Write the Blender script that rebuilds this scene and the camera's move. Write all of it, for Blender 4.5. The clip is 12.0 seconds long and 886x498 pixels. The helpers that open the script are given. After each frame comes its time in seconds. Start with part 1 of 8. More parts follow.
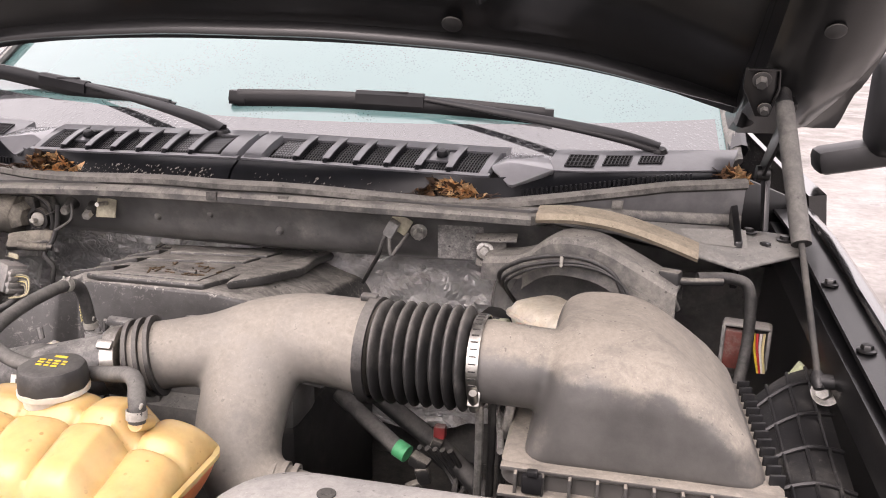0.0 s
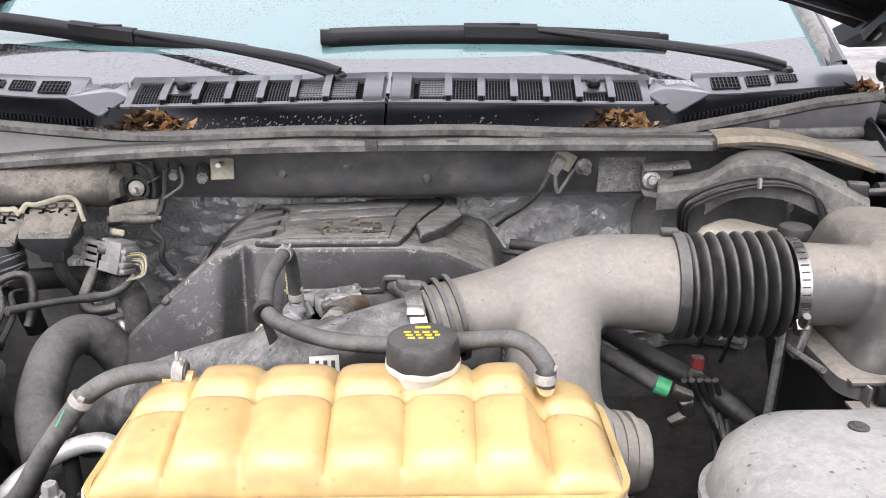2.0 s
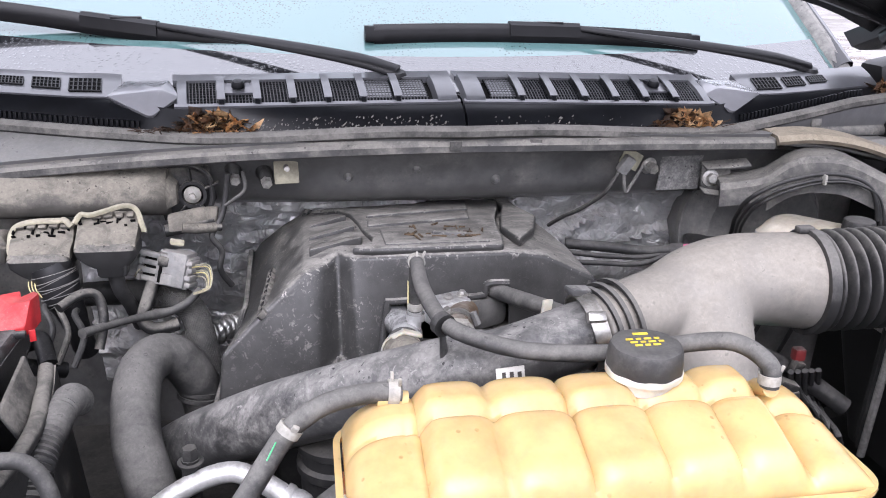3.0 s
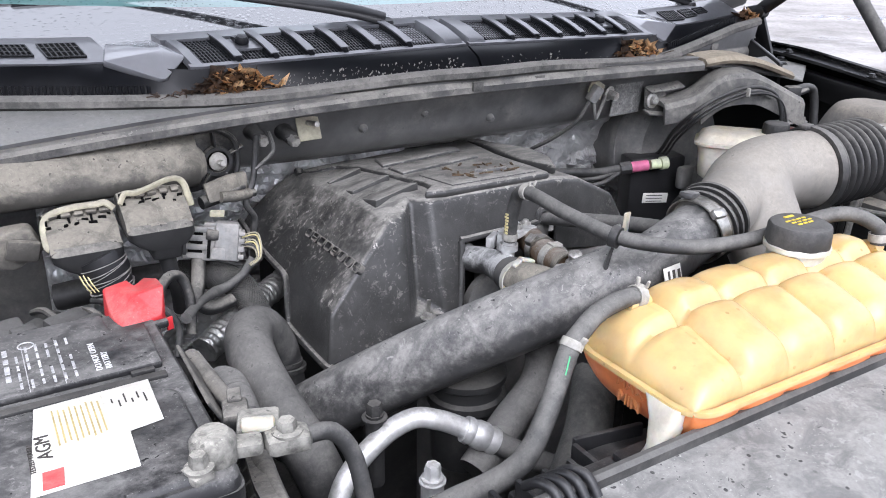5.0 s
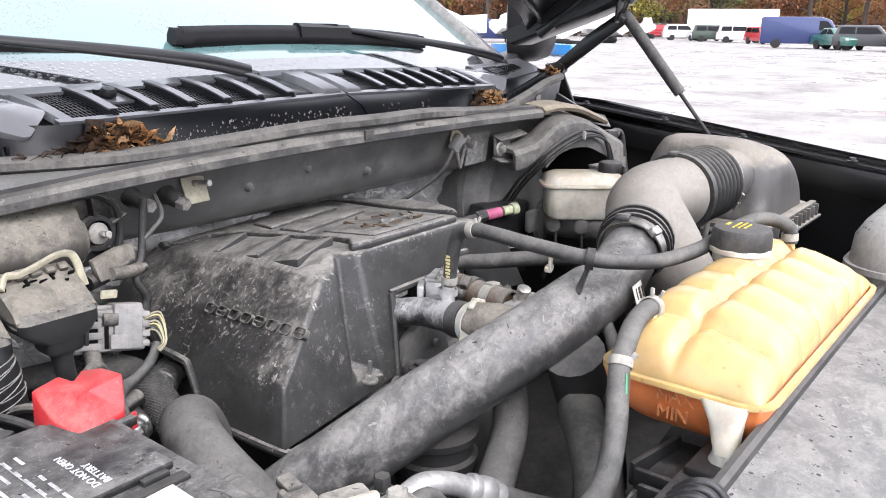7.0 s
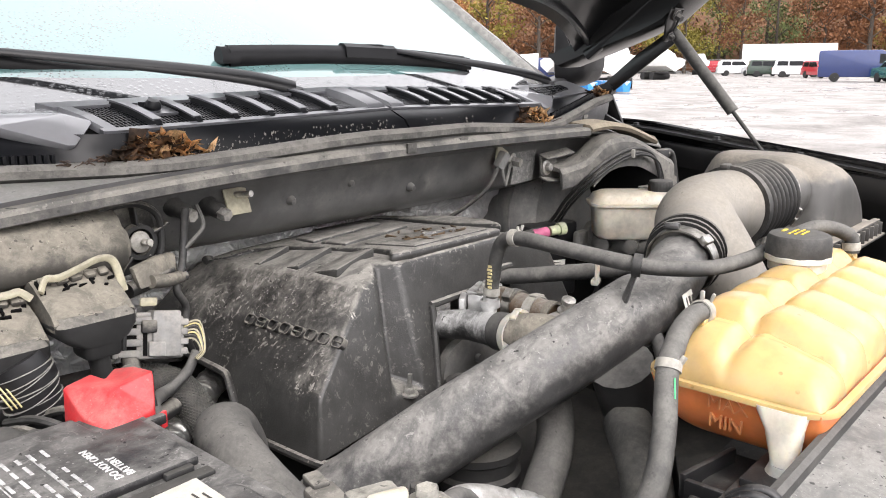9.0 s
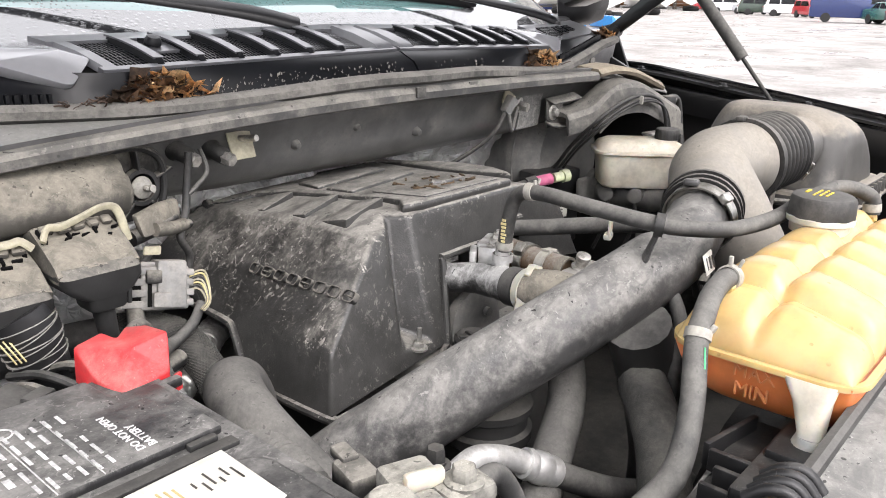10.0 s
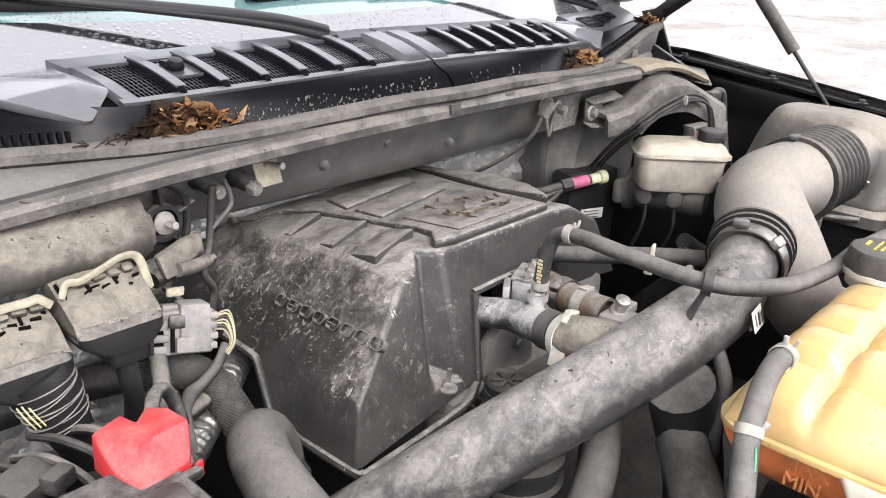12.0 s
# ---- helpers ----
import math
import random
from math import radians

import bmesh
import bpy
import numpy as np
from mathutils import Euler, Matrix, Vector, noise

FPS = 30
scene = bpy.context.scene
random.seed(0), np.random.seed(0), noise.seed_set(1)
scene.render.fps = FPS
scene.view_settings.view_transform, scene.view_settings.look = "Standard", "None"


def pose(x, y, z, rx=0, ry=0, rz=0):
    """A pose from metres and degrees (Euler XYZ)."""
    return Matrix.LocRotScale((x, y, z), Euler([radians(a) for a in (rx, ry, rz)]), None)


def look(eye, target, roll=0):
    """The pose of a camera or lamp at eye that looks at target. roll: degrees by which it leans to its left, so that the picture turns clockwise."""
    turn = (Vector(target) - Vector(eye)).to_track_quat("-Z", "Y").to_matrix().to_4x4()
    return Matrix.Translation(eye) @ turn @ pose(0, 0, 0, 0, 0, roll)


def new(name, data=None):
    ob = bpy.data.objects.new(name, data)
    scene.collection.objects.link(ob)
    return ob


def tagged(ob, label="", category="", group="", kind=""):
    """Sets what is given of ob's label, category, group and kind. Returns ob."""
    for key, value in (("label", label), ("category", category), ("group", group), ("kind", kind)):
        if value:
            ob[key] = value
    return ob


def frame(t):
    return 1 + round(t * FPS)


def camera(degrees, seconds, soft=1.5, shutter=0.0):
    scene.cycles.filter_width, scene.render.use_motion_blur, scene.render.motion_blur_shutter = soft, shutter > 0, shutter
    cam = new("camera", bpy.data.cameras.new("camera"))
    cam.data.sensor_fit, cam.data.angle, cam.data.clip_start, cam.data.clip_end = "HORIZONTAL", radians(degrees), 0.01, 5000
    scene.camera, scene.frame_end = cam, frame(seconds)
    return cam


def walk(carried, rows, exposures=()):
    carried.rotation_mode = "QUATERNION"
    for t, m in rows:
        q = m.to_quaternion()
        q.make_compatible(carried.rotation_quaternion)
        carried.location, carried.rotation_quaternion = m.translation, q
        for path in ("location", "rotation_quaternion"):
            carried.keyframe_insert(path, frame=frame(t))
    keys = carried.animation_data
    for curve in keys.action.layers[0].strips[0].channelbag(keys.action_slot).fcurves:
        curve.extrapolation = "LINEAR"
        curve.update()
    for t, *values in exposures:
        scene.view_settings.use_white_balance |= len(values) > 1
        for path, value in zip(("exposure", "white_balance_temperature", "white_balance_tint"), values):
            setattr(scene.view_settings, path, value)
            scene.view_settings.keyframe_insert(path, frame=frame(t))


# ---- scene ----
cam = camera(58.2, 12.0, 1.0)
PATH = [
    (0, (0.597, -1.227, 1.485), (0.213, 0.66, 0.944), 1.4),
    (0.5, (0.461, -1.172, 1.481), (0.288, 0.745, 0.938), -1.0),
    (1, (0.346, -1.166, 1.482), (0.314, 0.737, 0.869), 0.4),
    (1.5, (0.217, -1.193, 1.464), (0.21, 0.698, 0.811), -0.4),
    (2, (0.078, -1.228, 1.46), (0.089, 0.656, 0.789), -0.3),
    (2.5, (-0.052, -1.226, 1.461), (0.085, 0.644, 0.768), 1.1),
    (3, (-0.225, -1.175, 1.459), (0.094, 0.679, 0.781), 1.3),
    (3.2, (-0.29, -1.146, 1.453), (0.081, 0.696, 0.768), 0.3),
    (4.8, (-0.655, -1.106, 1.439), (0.262, 0.5, 0.676), 1.8),
    (5, (-0.68, -1.062, 1.433), (0.285, 0.519, 0.68), 0.9),
    (5.5, (-0.754, -0.945, 1.417), (0.384, 0.535, 0.7), 0.1),
    (6, (-0.816, -0.907, 1.414), (0.411, 0.461, 0.625), 1.3),
    (6.5, (-0.822, -0.876, 1.387), (0.506, 0.442, 0.68), 1.4),
    (7, (-0.843, -0.853, 1.362), (0.673, 0.334, 0.822), 0.7),
    (7.2, (-0.856, -0.851, 1.354), (0.673, 0.341, 0.866), 0.8),
    (8.8, (-0.83, -0.862, 1.319), (0.637, 0.427, 0.888), -0.7),
    (9, (-0.825, -0.855, 1.324), (0.625, 0.448, 0.876), -0.3),
    (9.5, (-0.825, -0.828, 1.32), (0.585, 0.504, 0.834), 0.2),
    (10, (-0.825, -0.808, 1.338), (0.622, 0.431, 0.73), 1.3),
    (10.5, (-0.808, -0.776, 1.391), (0.593, 0.481, 0.717), 2.3),
    (11, (-0.764, -0.763, 1.418), (0.591, 0.489, 0.645), 2.1),
    (11.5, (-0.768, -0.754, 1.427), (0.572, 0.531, 0.684), 1.7),
    (12, (-0.777, -0.753, 1.423), (0.593, 0.502, 0.684), 1.8),
]
EXPOSURES = [(0.0, 0.81, 7050, 25), (1.0, 0.88, 7250, 27), (1.5, 0.87, 6700, 21), (2.0, 0.86, 6350, 19), (2.5, 0.88, 6150, 22), (5.0, 0.87, 5950, 17), (6.0, 0.98, 6150, 17), (7.2, 1.07, 6250, 17), (9.0, 0.98, 6650, 15), (10.0, 1.04, 6600, 15), (11.0, 1.17, 6500, 15), (12.0, 1.18, 6550, 16)]
walk(cam, [(t, look(eye, target, roll)) for t, eye, target, roll in PATH], EXPOSURES)

# ---- world and sun: bright overcast ----
world = bpy.data.worlds.new("overcast_sky")
scene.world = world
world.use_nodes = True
wn = world.node_tree
wn.nodes.clear()
sky = wn.nodes.new("ShaderNodeTexSky")
sky.sky_type, sky.sun_disc = "NISHITA", False
sky.sun_elevation, sky.sun_rotation = radians(42), radians(200)
sky.air_density, sky.dust_density, sky.ozone_density = 1.0, 6.0, 1.0
grey = wn.nodes.new("ShaderNodeHueSaturation")
grey.inputs["Saturation"].default_value = 0.15
bg = wn.nodes.new("ShaderNodeBackground")
bg.inputs["Strength"].default_value = 0.05
# cloud layer, three times as bright overhead as at the horizon
where = wn.nodes.new("ShaderNodeTexCoord")
axes = wn.nodes.new("ShaderNodeSeparateXYZ")
wn.links.new(where.outputs["Generated"], axes.inputs[0])
height = wn.nodes.new("ShaderNodeMapRange")
height.inputs[1].default_value, height.inputs[2].default_value, height.inputs[3].default_value, height.inputs[4].default_value = 0.0, 1.0, 0.62, 1.45
wn.links.new(axes.outputs[2], height.inputs[0])
cloud = wn.nodes.new("ShaderNodeBackground")
cloud.inputs["Color"].default_value = (0.94, 0.97, 1.0, 1)
wn.links.new(height.outputs[0], cloud.inputs["Strength"])
both = wn.nodes.new("ShaderNodeAddShader")
wout = wn.nodes.new("ShaderNodeOutputWorld")
wn.links.new(sky.outputs[0], grey.inputs["Color"])
wn.links.new(grey.outputs[0], bg.inputs["Color"])
wn.links.new(bg.outputs[0], both.inputs[0])
wn.links.new(cloud.outputs[0], both.inputs[1])
wn.links.new(both.outputs[0], wout.inputs["Surface"])
sun = new("sun", bpy.data.lights.new("sun", "SUN"))
sun.data.energy, sun.data.angle, sun.data.color = 1.3, radians(50), (1.0, 0.98, 0.95)
sun.matrix_world = look((-2, -6, 9), (0, 0, 1))

# ---- materials ----


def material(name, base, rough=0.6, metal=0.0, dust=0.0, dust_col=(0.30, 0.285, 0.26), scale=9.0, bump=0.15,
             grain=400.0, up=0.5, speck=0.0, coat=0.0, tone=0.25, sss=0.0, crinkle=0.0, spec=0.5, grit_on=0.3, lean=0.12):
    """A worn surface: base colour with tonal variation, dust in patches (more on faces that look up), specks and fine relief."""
    m = bpy.data.materials.new(name)
    m.use_nodes = True
    nt = m.node_tree
    N, L = nt.nodes, nt.links
    p = N["Principled BSDF"]
    p.inputs["Metallic"].default_value = metal
    p.inputs["Coat Weight"].default_value = coat
    p.inputs["Coat Roughness"].default_value = 0.12
    p.inputs["Specular IOR Level"].default_value = spec
    if sss:
        p.inputs["Subsurface Weight"].default_value = sss
        p.inputs["Subsurface Radius"].default_value = (1.0, 0.6, 0.3)
        p.inputs["Subsurface Scale"].default_value = 0.02
    geo = N.new("ShaderNodeNewGeometry")
    pos = geo.outputs["Position"]

    def noise_tex(s, detail=5.0, ro=0.6, dist=0.0):
        n = N.new("ShaderNodeTexNoise")
        n.inputs["Scale"].default_value, n.inputs["Detail"].default_value = s, detail
        n.inputs["Roughness"].default_value, n.inputs["Distortion"].default_value = ro, dist
        L.new(pos, n.inputs["Vector"])
        return n.outputs[0]

    def math_node(op, a, b, clamp=False):
        n = N.new("ShaderNodeMath")
        n.operation, n.use_clamp = op, clamp
        for i, v in ((0, a), (1, b)):
            if isinstance(v, (int, float)):
                n.inputs[i].default_value = v
            else:
                L.new(v, n.inputs[i])
        return n.outputs[0]

    def ramp(v, a, b):
        n = N.new("ShaderNodeMapRange")
        n.inputs[1].default_value, n.inputs[2].default_value = a, b
        n.interpolation_type = "SMOOTHSTEP"
        L.new(v, n.inputs[0])
        return n.outputs[0]

    def mix(f, a, b):
        n = N.new("ShaderNodeMix")
        n.data_type = "RGBA"
        for i, v in ((0, f), (6, a), (7, b)):
            if isinstance(v, (int, float)):
                n.inputs[i].default_value = v
            elif isinstance(v, tuple):
                n.inputs[i].default_value = (*v, 1)
            else:
                L.new(v, n.inputs[i])
        return n.outputs[2]

    broad, fine = noise_tex(scale), noise_tex(grain, 3.0)
    dark, light = tuple(c * (1 - tone) for c in base), tuple(min(1, c * (1 + tone)) for c in base)
    col = mix(ramp(noise_tex(scale * 2.3), 0.3, 0.7), dark, light)
    rough_v = rough
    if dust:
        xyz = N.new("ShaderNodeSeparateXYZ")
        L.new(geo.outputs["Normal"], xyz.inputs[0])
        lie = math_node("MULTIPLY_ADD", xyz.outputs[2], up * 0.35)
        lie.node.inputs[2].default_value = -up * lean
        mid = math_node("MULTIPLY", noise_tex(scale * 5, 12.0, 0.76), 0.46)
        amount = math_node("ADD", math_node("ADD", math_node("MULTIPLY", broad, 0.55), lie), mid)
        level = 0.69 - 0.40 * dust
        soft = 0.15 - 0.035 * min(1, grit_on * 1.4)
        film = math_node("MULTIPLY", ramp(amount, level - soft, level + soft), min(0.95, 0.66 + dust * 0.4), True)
        if grit_on > 0.15:
            drag = N.new("ShaderNodeMapping")
            drag.inputs["Rotation"].default_value = (0.5, 0.7, 0.4)
            drag.inputs["Scale"].default_value = (scale * 2.4, scale * 3.4, scale * 2.6)
            L.new(pos, drag.inputs["Vector"])
            smear = N.new("ShaderNodeTexNoise")
            smear.inputs["Scale"].default_value, smear.inputs["Detail"].default_value, smear.inputs["Roughness"].default_value = 1.0, 9.0, 0.72
            smear.inputs["Distortion"].default_value = 0.6
            L.new(drag.outputs[0], smear.inputs["Vector"])
            keep = math_node("MULTIPLY_ADD", ramp(smear.outputs[0], 0.36, 0.60), min(0.85, 1.1 * grit_on))
            keep.node.inputs[2].default_value = 1 - min(0.85, 1.1 * grit_on) * 0.75
            film = math_node("MULTIPLY", film, keep, True)
        grit = math_node("MULTIPLY_ADD", fine, 0.5)
        grit.node.inputs[2].default_value = 0.75
        cover = math_node("MULTIPLY", film, grit, True)
        if grit_on > 0.15:
            splash = math_node("MULTIPLY", ramp(noise_tex(scale * 9, 10.0, 0.72, 0.7), 0.555, 0.60), ramp(broad, 0.40, 0.60), True)
            lies = ramp(xyz.outputs[2], 0.05, 0.75)
            splash = math_node("MULTIPLY", math_node("MULTIPLY", splash, min(0.9, grit_on)), lies, True)
            cover = math_node("MAXIMUM", cover, splash)
        clod = math_node("MULTIPLY_ADD", noise_tex(150.0, 7.0, 0.78), 0.9)
        clod.node.inputs[2].default_value = 0.55
        shade = N.new("ShaderNodeMix")
        shade.data_type, shade.blend_type = "RGBA", "MULTIPLY"
        shade.inputs[0].default_value, shade.inputs[6].default_value = 1.0, (*dust_col, 1)
        L.new(clod, shade.inputs[7])
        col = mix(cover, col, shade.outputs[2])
        if grit_on > 0.15:
            col = mix(math_node("MULTIPLY", splash, 0.55), col, tuple(min(1, c * 1.5) for c in dust_col))
            for size, edge, shade_col, amt in ((380.0, 0.67, tuple(min(1, c * 1.7) for c in dust_col), 0.6), (150.0, 0.67, tuple(c * 0.4 for c in base), 0.9)):
                dot = math_node("MULTIPLY", ramp(noise_tex(size, 2.0, 0.5, 0.4), edge, edge + 0.03), ramp(noise_tex(scale * 2.1), 0.46, 0.56), True)
                dot = math_node("MULTIPLY", dot, lies)
                col = mix(math_node("MULTIPLY", dot, min(1.0, amt * grit_on * 1.3)), col, shade_col)
        rough_v = N.new("ShaderNodeMix")
        rough_v.inputs[2].default_value, rough_v.inputs[3].default_value = rough, 0.9
        L.new(cover, rough_v.inputs[0])
        rough_v = rough_v.outputs[0]
    if speck:
        v = N.new("ShaderNodeTexVoronoi")
        v.inputs["Scale"].default_value = 90.0
        L.new(pos, v.inputs["Vector"])
        dots = math_node("MULTIPLY", ramp(v.outputs["Distance"], 0.22, 0.12), ramp(noise_tex(25.0), 0.5, 0.62), True)
        col = mix(math_node("MULTIPLY", dots, speck), col, tuple(c * 0.3 for c in base))
    if isinstance(rough_v, float):
        p.inputs["Roughness"].default_value = rough_v
    else:
        L.new(rough_v, p.inputs["Roughness"])
    L.new(col, p.inputs["Base Color"])
    b = N.new("ShaderNodeBump")
    b.inputs["Strength"].default_value, b.inputs["Distance"].default_value = bump, 0.001
    L.new(fine, b.inputs["Height"])
    last = b
    if crinkle:
        c = N.new("ShaderNodeBump")
        c.inputs["Strength"].default_value, c.inputs["Distance"].default_value = crinkle, 0.012
        v = N.new("ShaderNodeTexVoronoi")
        v.feature, v.inputs["Scale"].default_value = "DISTANCE_TO_EDGE", 16.0
        wob = N.new("ShaderNodeTexNoise")
        wob.inputs["Scale"].default_value = 9.0
        L.new(pos, wob.inputs["Vector"])
        L.new(wob.outputs[1], v.inputs["Vector"])
        v.inputs["Scale"].default_value = 14.0
        L.new(v.outputs["Distance"], c.inputs["Height"])
        L.new(b.outputs[0], c.inputs["Normal"])
        last = c
    L.new(last.outputs[0], p.inputs["Normal"])
    return m


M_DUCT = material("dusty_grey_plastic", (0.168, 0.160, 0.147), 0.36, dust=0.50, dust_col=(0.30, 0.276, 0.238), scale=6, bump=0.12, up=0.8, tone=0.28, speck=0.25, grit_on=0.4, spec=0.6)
M_PIPE = material("scuffed_charge_pipe_plastic", (0.052, 0.052, 0.052), 0.30, dust=0.47, dust_col=(0.26, 0.253, 0.238), scale=14, bump=0.35, grain=220, speck=0.75, grit_on=0.92)
M_CASE = material("worn_battery_case_plastic", (0.016, 0.016, 0.017), 0.4, dust=0.30, dust_col=(0.19, 0.185, 0.175), scale=11, bump=0.25, grit_on=0.8)
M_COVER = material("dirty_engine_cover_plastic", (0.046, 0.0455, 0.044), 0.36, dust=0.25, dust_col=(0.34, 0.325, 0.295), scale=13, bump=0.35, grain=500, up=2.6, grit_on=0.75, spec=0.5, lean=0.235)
M_BLACK = material("black_plastic", (0.014, 0.014, 0.015), 0.42, dust=0.03, dust_col=(0.12, 0.116, 0.108), scale=10, up=0.5)
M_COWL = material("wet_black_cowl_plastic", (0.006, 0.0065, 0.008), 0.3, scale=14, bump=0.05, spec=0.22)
# same black plastic, its sky reflection painted in as a paler base
M_DECK_SHEEN = material("cowl_grille_plastic_sky_sheen", (0.085, 0.087, 0.095), 0.38, scale=14, bump=0.08, coat=0.55, spec=0.6, tone=0.15)
M_WIPER = material("black_wiper_rubber", (0.006, 0.006, 0.007), 0.36, scale=12, bump=0.1, spec=0.3)
# near-black colour that stands for the shade inside openings and gaps
M_SLOT_SHADE = material("painted_opening_shade", (0.006, 0.006, 0.006), 0.9, scale=10, spec=0.1)
# pale grey base holds the sky mirrored in the smooth cowl plastic
M_SCOOP_SHEEN = material("smooth_scoop_plastic_sky_sheen", (0.22, 0.222, 0.235), 0.24, scale=8, bump=0.03, coat=0.8, tone=0.08)
M_RUBBER = material("dusty_black_rubber", (0.024, 0.024, 0.024), 0.5, dust=0.36, dust_col=(0.13, 0.126, 0.118), scale=14, grit_on=0.15)
M_BELLOWS = material("dusty_bellows_rubber", (0.022, 0.022, 0.022), 0.45, dust=0.42, dust_col=(0.17, 0.163, 0.15), scale=9, up=0.8, grit_on=0.2)
M_HOSE = material("dusty_grey_hose_rubber", (0.036, 0.036, 0.036), 0.55, dust=0.55, dust_col=(0.165, 0.16, 0.148), scale=12, grit_on=0.35)
M_SEAL = material("dusty_rubber_seal", (0.035, 0.035, 0.033), 0.7, dust=0.64, dust_col=(0.19, 0.182, 0.166), scale=12, speck=0.3, grit_on=0.4)
M_LEDGE = material("dusty_painted_steel", (0.045, 0.045, 0.045), 0.38, dust=0.66, dust_col=(0.225, 0.215, 0.193), scale=8, speck=0.6, up=0.9, grit_on=0.7)
M_STEEL = material("grey_painted_bulkhead_steel", (0.14, 0.14, 0.143), 0.35, dust=0.40, dust_col=(0.25, 0.245, 0.23), scale=6, grit_on=0.4)
M_BEAM = material("dark_coated_bulkhead_steel", (0.112, 0.112, 0.110), 0.3, dust=0.55, dust_col=(0.25, 0.243, 0.225), scale=7, speck=0.3, grit_on=0.6)
M_PATCH = material("speckled_sound_deadener", (0.13, 0.13, 0.128), 0.6, dust=0.5, dust_col=(0.36, 0.35, 0.33), scale=60, speck=0.9, bump=0.8, grain=260, grit_on=0.8, up=0.1)
M_MAT = material("crinkled_foil_insulation", (0.66, 0.66, 0.65), 0.30, metal=0.3, dust=0.40, dust_col=(0.34, 0.33, 0.31), scale=7, crinkle=0.6, grit_on=0.5)
M_DARK = material("oily_dark_metal", (0.02, 0.02, 0.02), 0.6, dust=0.3, dust_col=(0.1, 0.095, 0.085), scale=12)
M_PAINT = material("black_body_paint", (0.006, 0.006, 0.007), 0.12, scale=10, coat=1.0, bump=0.02)
M_INNER = material("black_painted_inner_panel", (0.006, 0.006, 0.0065), 0.33, dust=0.0, scale=9, coat=0.35)
M_ALU = material("cast_aluminium", (0.68, 0.68, 0.67), 0.45, metal=0.6, dust=0.25, scale=16)
M_CAST = material("dusty_cast_iron", (0.14, 0.138, 0.132), 0.55, metal=0.2, dust=0.45, dust_col=(0.24, 0.23, 0.21), scale=16, bump=0.4, grit_on=0.4)
M_CHROME = material("bright_steel_band", (0.46, 0.45, 0.42), 0.34, metal=1.0, dust=0.22, scale=40)
M_BOLT = material("zinc_bolt_steel", (0.56, 0.55, 0.52), 0.38, metal=0.85, dust=0.28, scale=60)
M_BOTTLE = material("translucent_amber_plastic", (0.57, 0.405, 0.185), 0.24, dust=0.0, scale=7, tone=0.15, speck=0.5, sss=0.5, bump=0.1, grain=120)
M_COOLANT = material("orange_coolant_in_plastic", (0.70, 0.22, 0.075), 0.35, scale=9, tone=0.15, sss=0.4)
M_COOLANT_MARK = material("raised_level_mark", (0.70, 0.25, 0.10), 0.4, scale=9, sss=0.3)
M_MILK = material("milky_white_plastic", (0.60, 0.56, 0.47), 0.4, dust=0.25, scale=10, sss=0.4)
M_FLUID = material("yellowed_reservoir_plastic", (0.60, 0.565, 0.48), 0.45, dust=0.35, dust_col=(0.46, 0.41, 0.32), scale=11, sss=0.25, grit_on=0.4)
M_RED = material("red_terminal_plastic", (0.56, 0.03, 0.035), 0.45, dust=0.2, dust_col=(0.5, 0.2, 0.18), scale=14)
M_LABEL = material("stained_white_label", (0.72, 0.71, 0.66), 0.5, dust=0.2, dust_col=(0.5, 0.46, 0.38), scale=14, tone=0.08)
M_LABEL_Y = material("yellow_label_print", (0.66, 0.58, 0.30), 0.5, scale=16, tone=0.12)
M_LABEL_W = material("yellow_washed_label_paper", (0.70, 0.67, 0.52), 0.5, scale=30, tone=0.12)
M_LABEL_B = material("faded_brown_print", (0.46, 0.37, 0.17), 0.5, scale=40, tone=0.2)
M_PRINT = material("white_print", (0.70, 0.70, 0.69), 0.5, dust=0.22, dust_col=(0.2, 0.2, 0.2), scale=60)
M_INK = material("dark_print", (0.05, 0.045, 0.04), 0.6, scale=20)
M_YELLOW = material("yellow_print", (0.72, 0.55, 0.06), 0.5, scale=30)
M_CREAM = material("cream_connector_plastic", (0.47, 0.44, 0.32), 0.5, dust=0.45, dust_col=(0.30, 0.275, 0.22), scale=26)
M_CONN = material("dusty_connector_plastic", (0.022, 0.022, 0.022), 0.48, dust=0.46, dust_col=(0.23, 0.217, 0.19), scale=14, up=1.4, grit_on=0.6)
M_CONN_G = material("grey_connector_plastic", (0.22, 0.22, 0.215), 0.55, dust=0.5, dust_col=(0.38, 0.36, 0.33), scale=24)
M_PINK = material("pink_marker_plastic", (0.66, 0.16, 0.3), 0.5, scale=20)
M_LIME = material("pale_green_plastic", (0.55, 0.60, 0.38), 0.5, dust=0.2, scale=20)
M_GREEN = material("green_marker_plastic", (0.08, 0.45, 0.2), 0.5, scale=20)
M_RUSTB = material("brown_coated_hose", (0.13, 0.085, 0.05), 0.6, dust=0.3, scale=20)
M_FROST = material("corroded_white_pipe", (0.018, 0.018, 0.018), 0.45, dust=0.58, dust_col=(0.46, 0.46, 0.45), scale=13, tone=0.4, grit_on=0.9)
M_CORR = material("white_corroded_lead", (0.15, 0.146, 0.13), 0.75, dust=0.36, dust_col=(0.36, 0.345, 0.30), scale=36, tone=0.6, grit_on=0.7)
M_CLIP = material("dull_spring_clip", (0.33, 0.32, 0.29), 0.5, dust=0.3, dust_col=(0.42, 0.40, 0.34), scale=50)
M_FOIL = material("silver_foil_sleeve", (0.6, 0.6, 0.58), 0.38, metal=0.9, dust=0.25, scale=20, crinkle=0.35)
